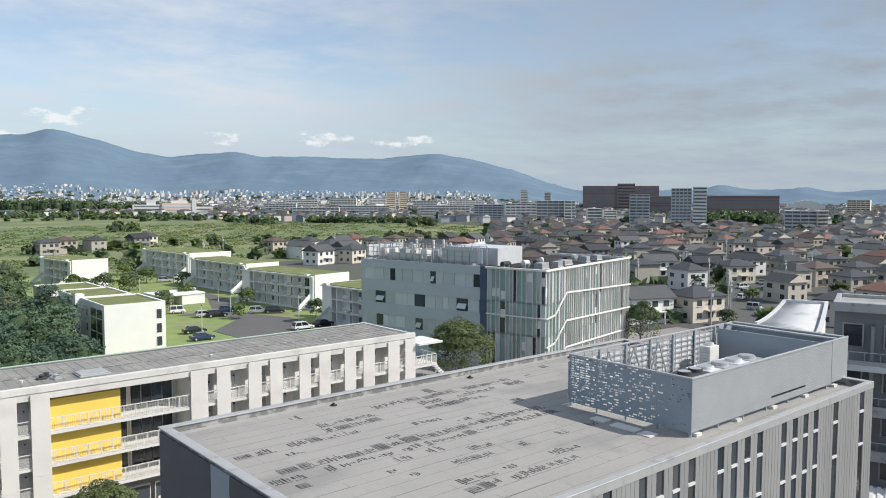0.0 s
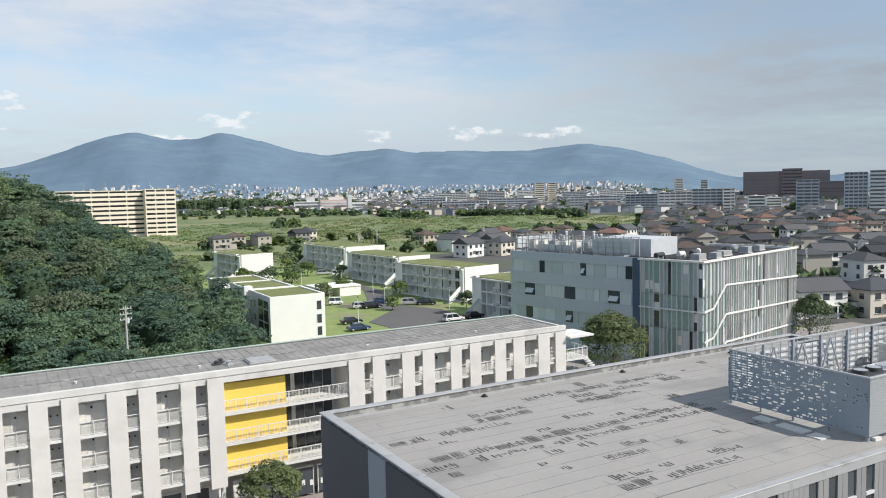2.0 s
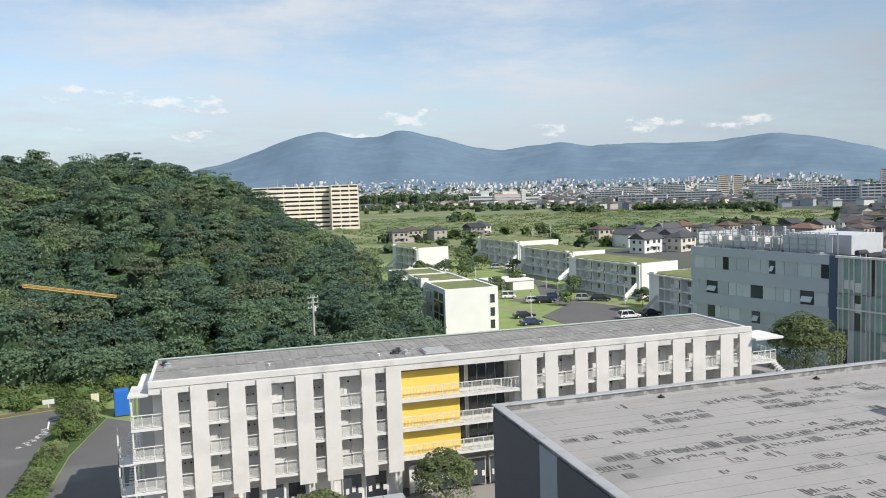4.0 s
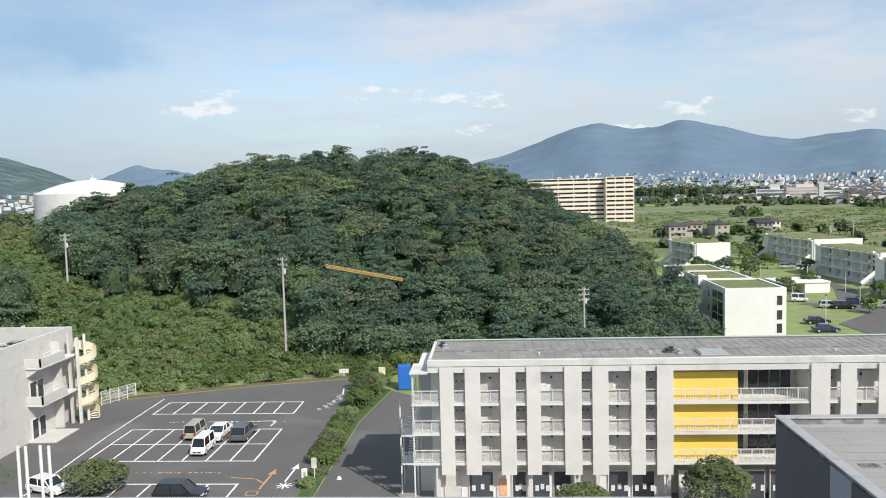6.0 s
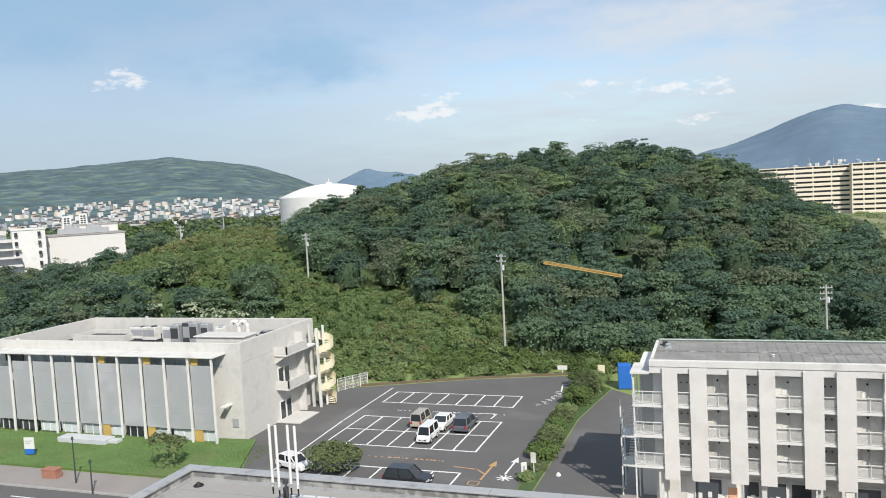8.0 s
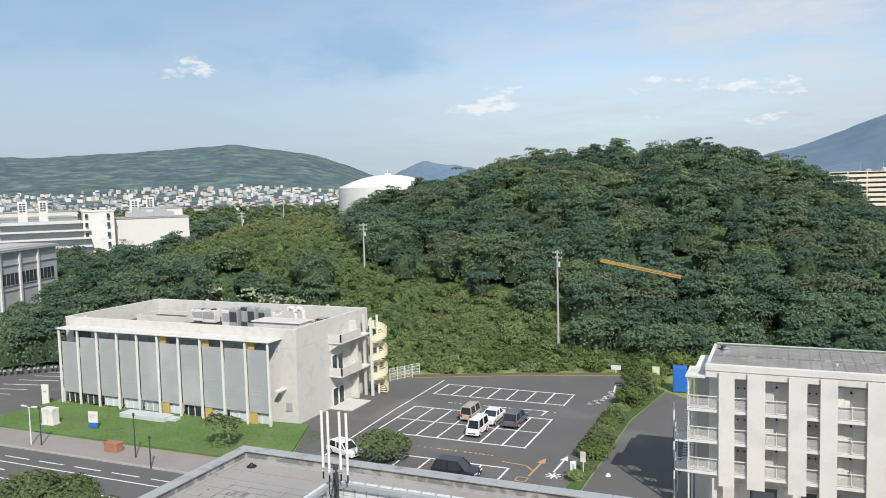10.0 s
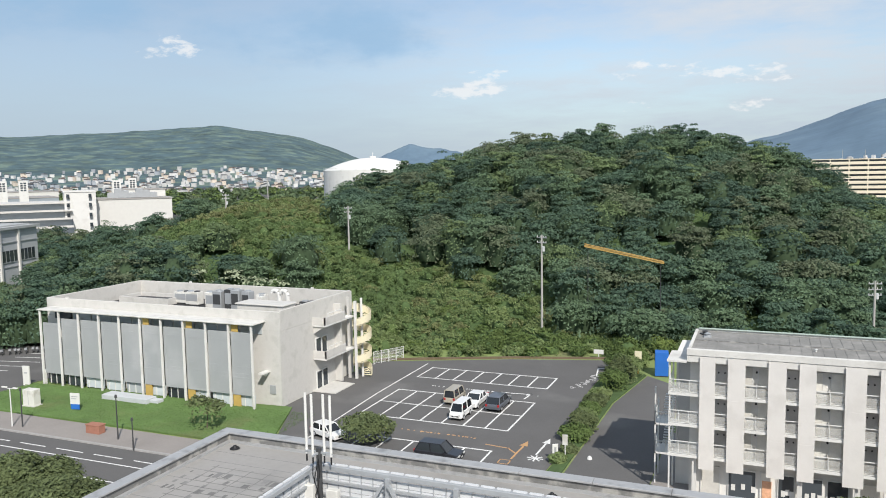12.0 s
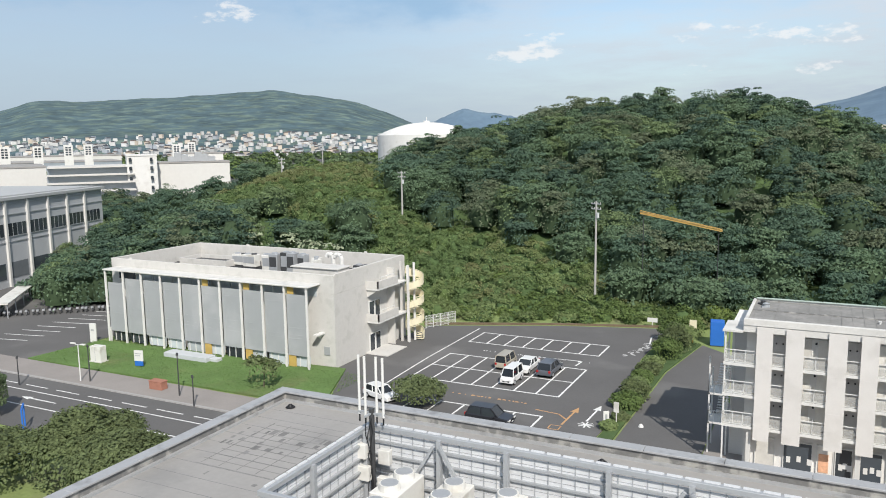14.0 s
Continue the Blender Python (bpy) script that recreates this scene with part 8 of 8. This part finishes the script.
for _ in range(130):
    az, r = rw.uniform(58.5, 63.5), rw.uniform(700, 800)
    far_trees.append((r * math.sin(radians(az)), r * math.cos(radians(az)), 0, rw.uniform(4, 7), rw.uniform(10, 17)))
for _ in range(160):
    far_trees.append((rw.uniform(30, 520), rw.choice((290, 330, 395, 890)) + rw.uniform(-12, 12), 0, rw.uniform(2, 4), rw.uniform(2, 5)))
for _ in range(150):
    az, r = rw.uniform(43, 76), rw.uniform(170, 640)
    far_trees.append((r * math.sin(radians(az)), r * math.cos(radians(az)), 0, rw.uniform(1.2, 2.6), rw.uniform(2.5, 6.0)))
for _ in range(640):
    az, r = rw.uniform(-4, 46), rw.uniform(1500, 2400)
    for k in range(2):
        far_trees.append((r * math.sin(radians(az)) + rw.uniform(-20, 20), r * math.cos(radians(az)), max(0, slope_at("backdrop_range", az, r)) - 4, rw.uniform(6, 13), rw.uniform(7, 11)))
foliage("far_trees", "scattered dark trees in the fields and town", far_trees, (LEAF, LEAF2, SHADE_CORE), 9, 4, 2.3, rw, "trees", shares=(0.75, 0.25), three=True)
meadow_tufts = [(rw.uniform(-20, 500), rw.uniform(292, 700), 0, rw.uniform(3, 9), rw.uniform(0.2, 0.6)) for _ in range(1000)]
foliage("field_scrub", "rough green scrub of the fields", meadow_tufts, (BRUSH, LEAF2, BRUSH, MEADOW), 12, 4, 0.7, rw, "scrub", shares=(0.7, 0.1, 0.2), flat_=0.5, three=True)


def tree(x, y, rad, high, trunk_h, label, mats=(LEAF, SHADE_CORE), per=150, size=0.22, seed=1, base=0.05, lobes=14, name="tree"):
    """A single tree: tapered trunk, limbs, and a crown of many leaf clumps."""
    r_ = np.random.default_rng(seed)
    t = thing(name, label, name, at=(x, y, base))
    part("trunk", Shape().tube((0, 0, -0.1), (0.1, 0.05, trunk_h), 0.05 * high / 2, 10, 0.028 * high / 2).tube((0.1, 0.05, trunk_h), (0.15, 0.1, trunk_h + high * 0.5), 0.028 * high / 2, 8, 0.02), BARK, t)
    s_ = Shape()
    for i in range(6):
        a_ = i * 1.05 + r_.uniform(0, 0.5)
        s_.tube((0.1, 0.05, trunk_h * r_.uniform(0.7, 1.0)), (rad * 0.6 * math.cos(a_), rad * 0.6 * math.sin(a_), trunk_h + high * r_.uniform(0.25, 0.5)), 0.018 * high / 2, 6, 0.015)
    part("limb", s_, BARK, t)
    p, n, sz = crown((0, 0, trunk_h * 0.6), rad, high, lobes, per, size, r_, 0.62)
    v, f = cards(p, n, sz, r_)
    part("crown", big_mesh("crown", v, f, mats[:1]), None, t)
    return t


tree(-52.0, 40.0, 5.2, 4.8, 1.8, "large leafy roadside tree with full crown", (LEAF3, SHADE_CORE), 330, 0.13, 2, lobes=75)
tree(-74.0, 46.0, 2.1, 4.2, 1.5, "leafy roadside tree beside the road", (LEAF, SHADE_CORE), 420, 0.15, 3, lobes=22)
tree(-59.0, 36.0, 4.4, 3.6, 1.6, "leafy roadside tree beside the road", (LEAF3, SHADE_CORE), 260, 0.13, 31, lobes=60)
tree(-46.4, 38.6, 4.6, 4.4, 1.6, "leafy roadside tree beside the road", (LEAF3, SHADE_CORE), 300, 0.13, 33, lobes=70)
tree(-54.4, 64.4, 2.1, 2.7, 1.6, "small sparse tree on a lawn", (LEAF3, SHADE_CORE), 70, 0.16, 4, 0.2)
tree(-36.3, 66.6, 2.9, 2.1, 1.2, "low spreading tree in the car park", (LEAF3, SHADE_CORE), 190, 0.14, 5, lobes=24)
tree(17.4, 60.2, 2.8, 4.6, 1.7, "round green tree before the dormitory", (LEAF3, SHADE_CORE), 210, 0.11, 6, lobes=48)
tree(7.2, 60.8, 2.3, 2.2, 1.2, "low dark tree before the dormitory", (LEAF3, SHADE_CORE), 280, 0.13, 7)
tree(73.5, 82.5, 5.2, 8.4, 2.2, "bushy green tree beside the laboratory", (LEAF3, SHADE_CORE), 260, 0.16, 8, lobes=64)
tree(119, 84, 4.0, 7.5, 1.5, "bushy green tree beyond the laboratory", (LEAF, SHADE_CORE), 200, 0.17, 9, lobes=44)
for i, (x, y, rad, high) in enumerate(((75, 157.5, 1.6, 3), (90, 150, 1.8, 3.6), (86, 176, 2.2, 3.6), (80, 200, 2.4, 4), (77, 192, 2, 3.4), (67, 180, 2.4, 4.2), (70, 214, 3, 4.6), (74, 225, 3, 5), (84, 240, 3, 4.6), (66, 222, 3.4, 5), (60, 226, 3, 5), (90, 226, 2.5, 4), (55, 190, 3.2, 5.5), (56, 200, 3.4, 6), (80, 250, 3, 5), (150, 84, 2, 3), (190, 100, 2, 3), (214, 132, 2, 3.2), (66, 252, 4, 6), (88, 270, 4, 6))):
    tree(x, y, rad, high, 1.0, "small green garden tree among the houses", (LEAF if i % 2 else LEAF2, SHADE_CORE), 90, 0.3, 40 + i, 0.05, 10)


def bush(x, y, rad, high, seed, mats, label, size=0.13, per=120, category="bush"):
    r_ = np.random.default_rng(seed)
    p, n, sz = crown((0, 0, -0.1), rad, high, 22, per, size, r_, 0.75)
    v, f = cards(p, n, sz, r_)
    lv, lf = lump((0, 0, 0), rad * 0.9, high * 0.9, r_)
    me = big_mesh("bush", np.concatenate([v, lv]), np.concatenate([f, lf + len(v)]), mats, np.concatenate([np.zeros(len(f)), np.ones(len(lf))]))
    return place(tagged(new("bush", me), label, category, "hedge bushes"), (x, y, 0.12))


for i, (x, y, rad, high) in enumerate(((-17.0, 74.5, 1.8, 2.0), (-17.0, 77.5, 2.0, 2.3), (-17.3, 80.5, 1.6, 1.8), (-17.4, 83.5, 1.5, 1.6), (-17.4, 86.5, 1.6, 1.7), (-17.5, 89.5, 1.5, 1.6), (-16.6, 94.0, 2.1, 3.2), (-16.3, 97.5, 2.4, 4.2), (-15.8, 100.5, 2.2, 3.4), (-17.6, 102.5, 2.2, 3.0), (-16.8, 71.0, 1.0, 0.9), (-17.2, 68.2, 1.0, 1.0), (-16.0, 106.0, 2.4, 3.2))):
    bush(x, y, rad * 0.92, high * 0.82, 60 + i, (LEAF2 if i % 3 == 0 else LEAF3 if i % 3 == 1 else BRUSH, SHADE_CORE), "rounded olive-green hedge bush by the car park")
# grass blades of the lawn and rough edges
gp = np.stack([rw.uniform(-89, -46, 16000), rw.uniform(61.6, 72.5, 16000), np.full(16000, 0.22)], 1)
gn = rw.normal(size=(16000, 3)) * np.array([1, 1, 0.4])
gn /= np.linalg.norm(gn, axis=1)[:, None]
v, f = cards(gp, gn, 0.055, rw)
tagged(new("lawn_grass", big_mesh("lawn_grass", v, f, (GRASS,))), "short green grass tufts of the lawn", "grass", kind="stuff")
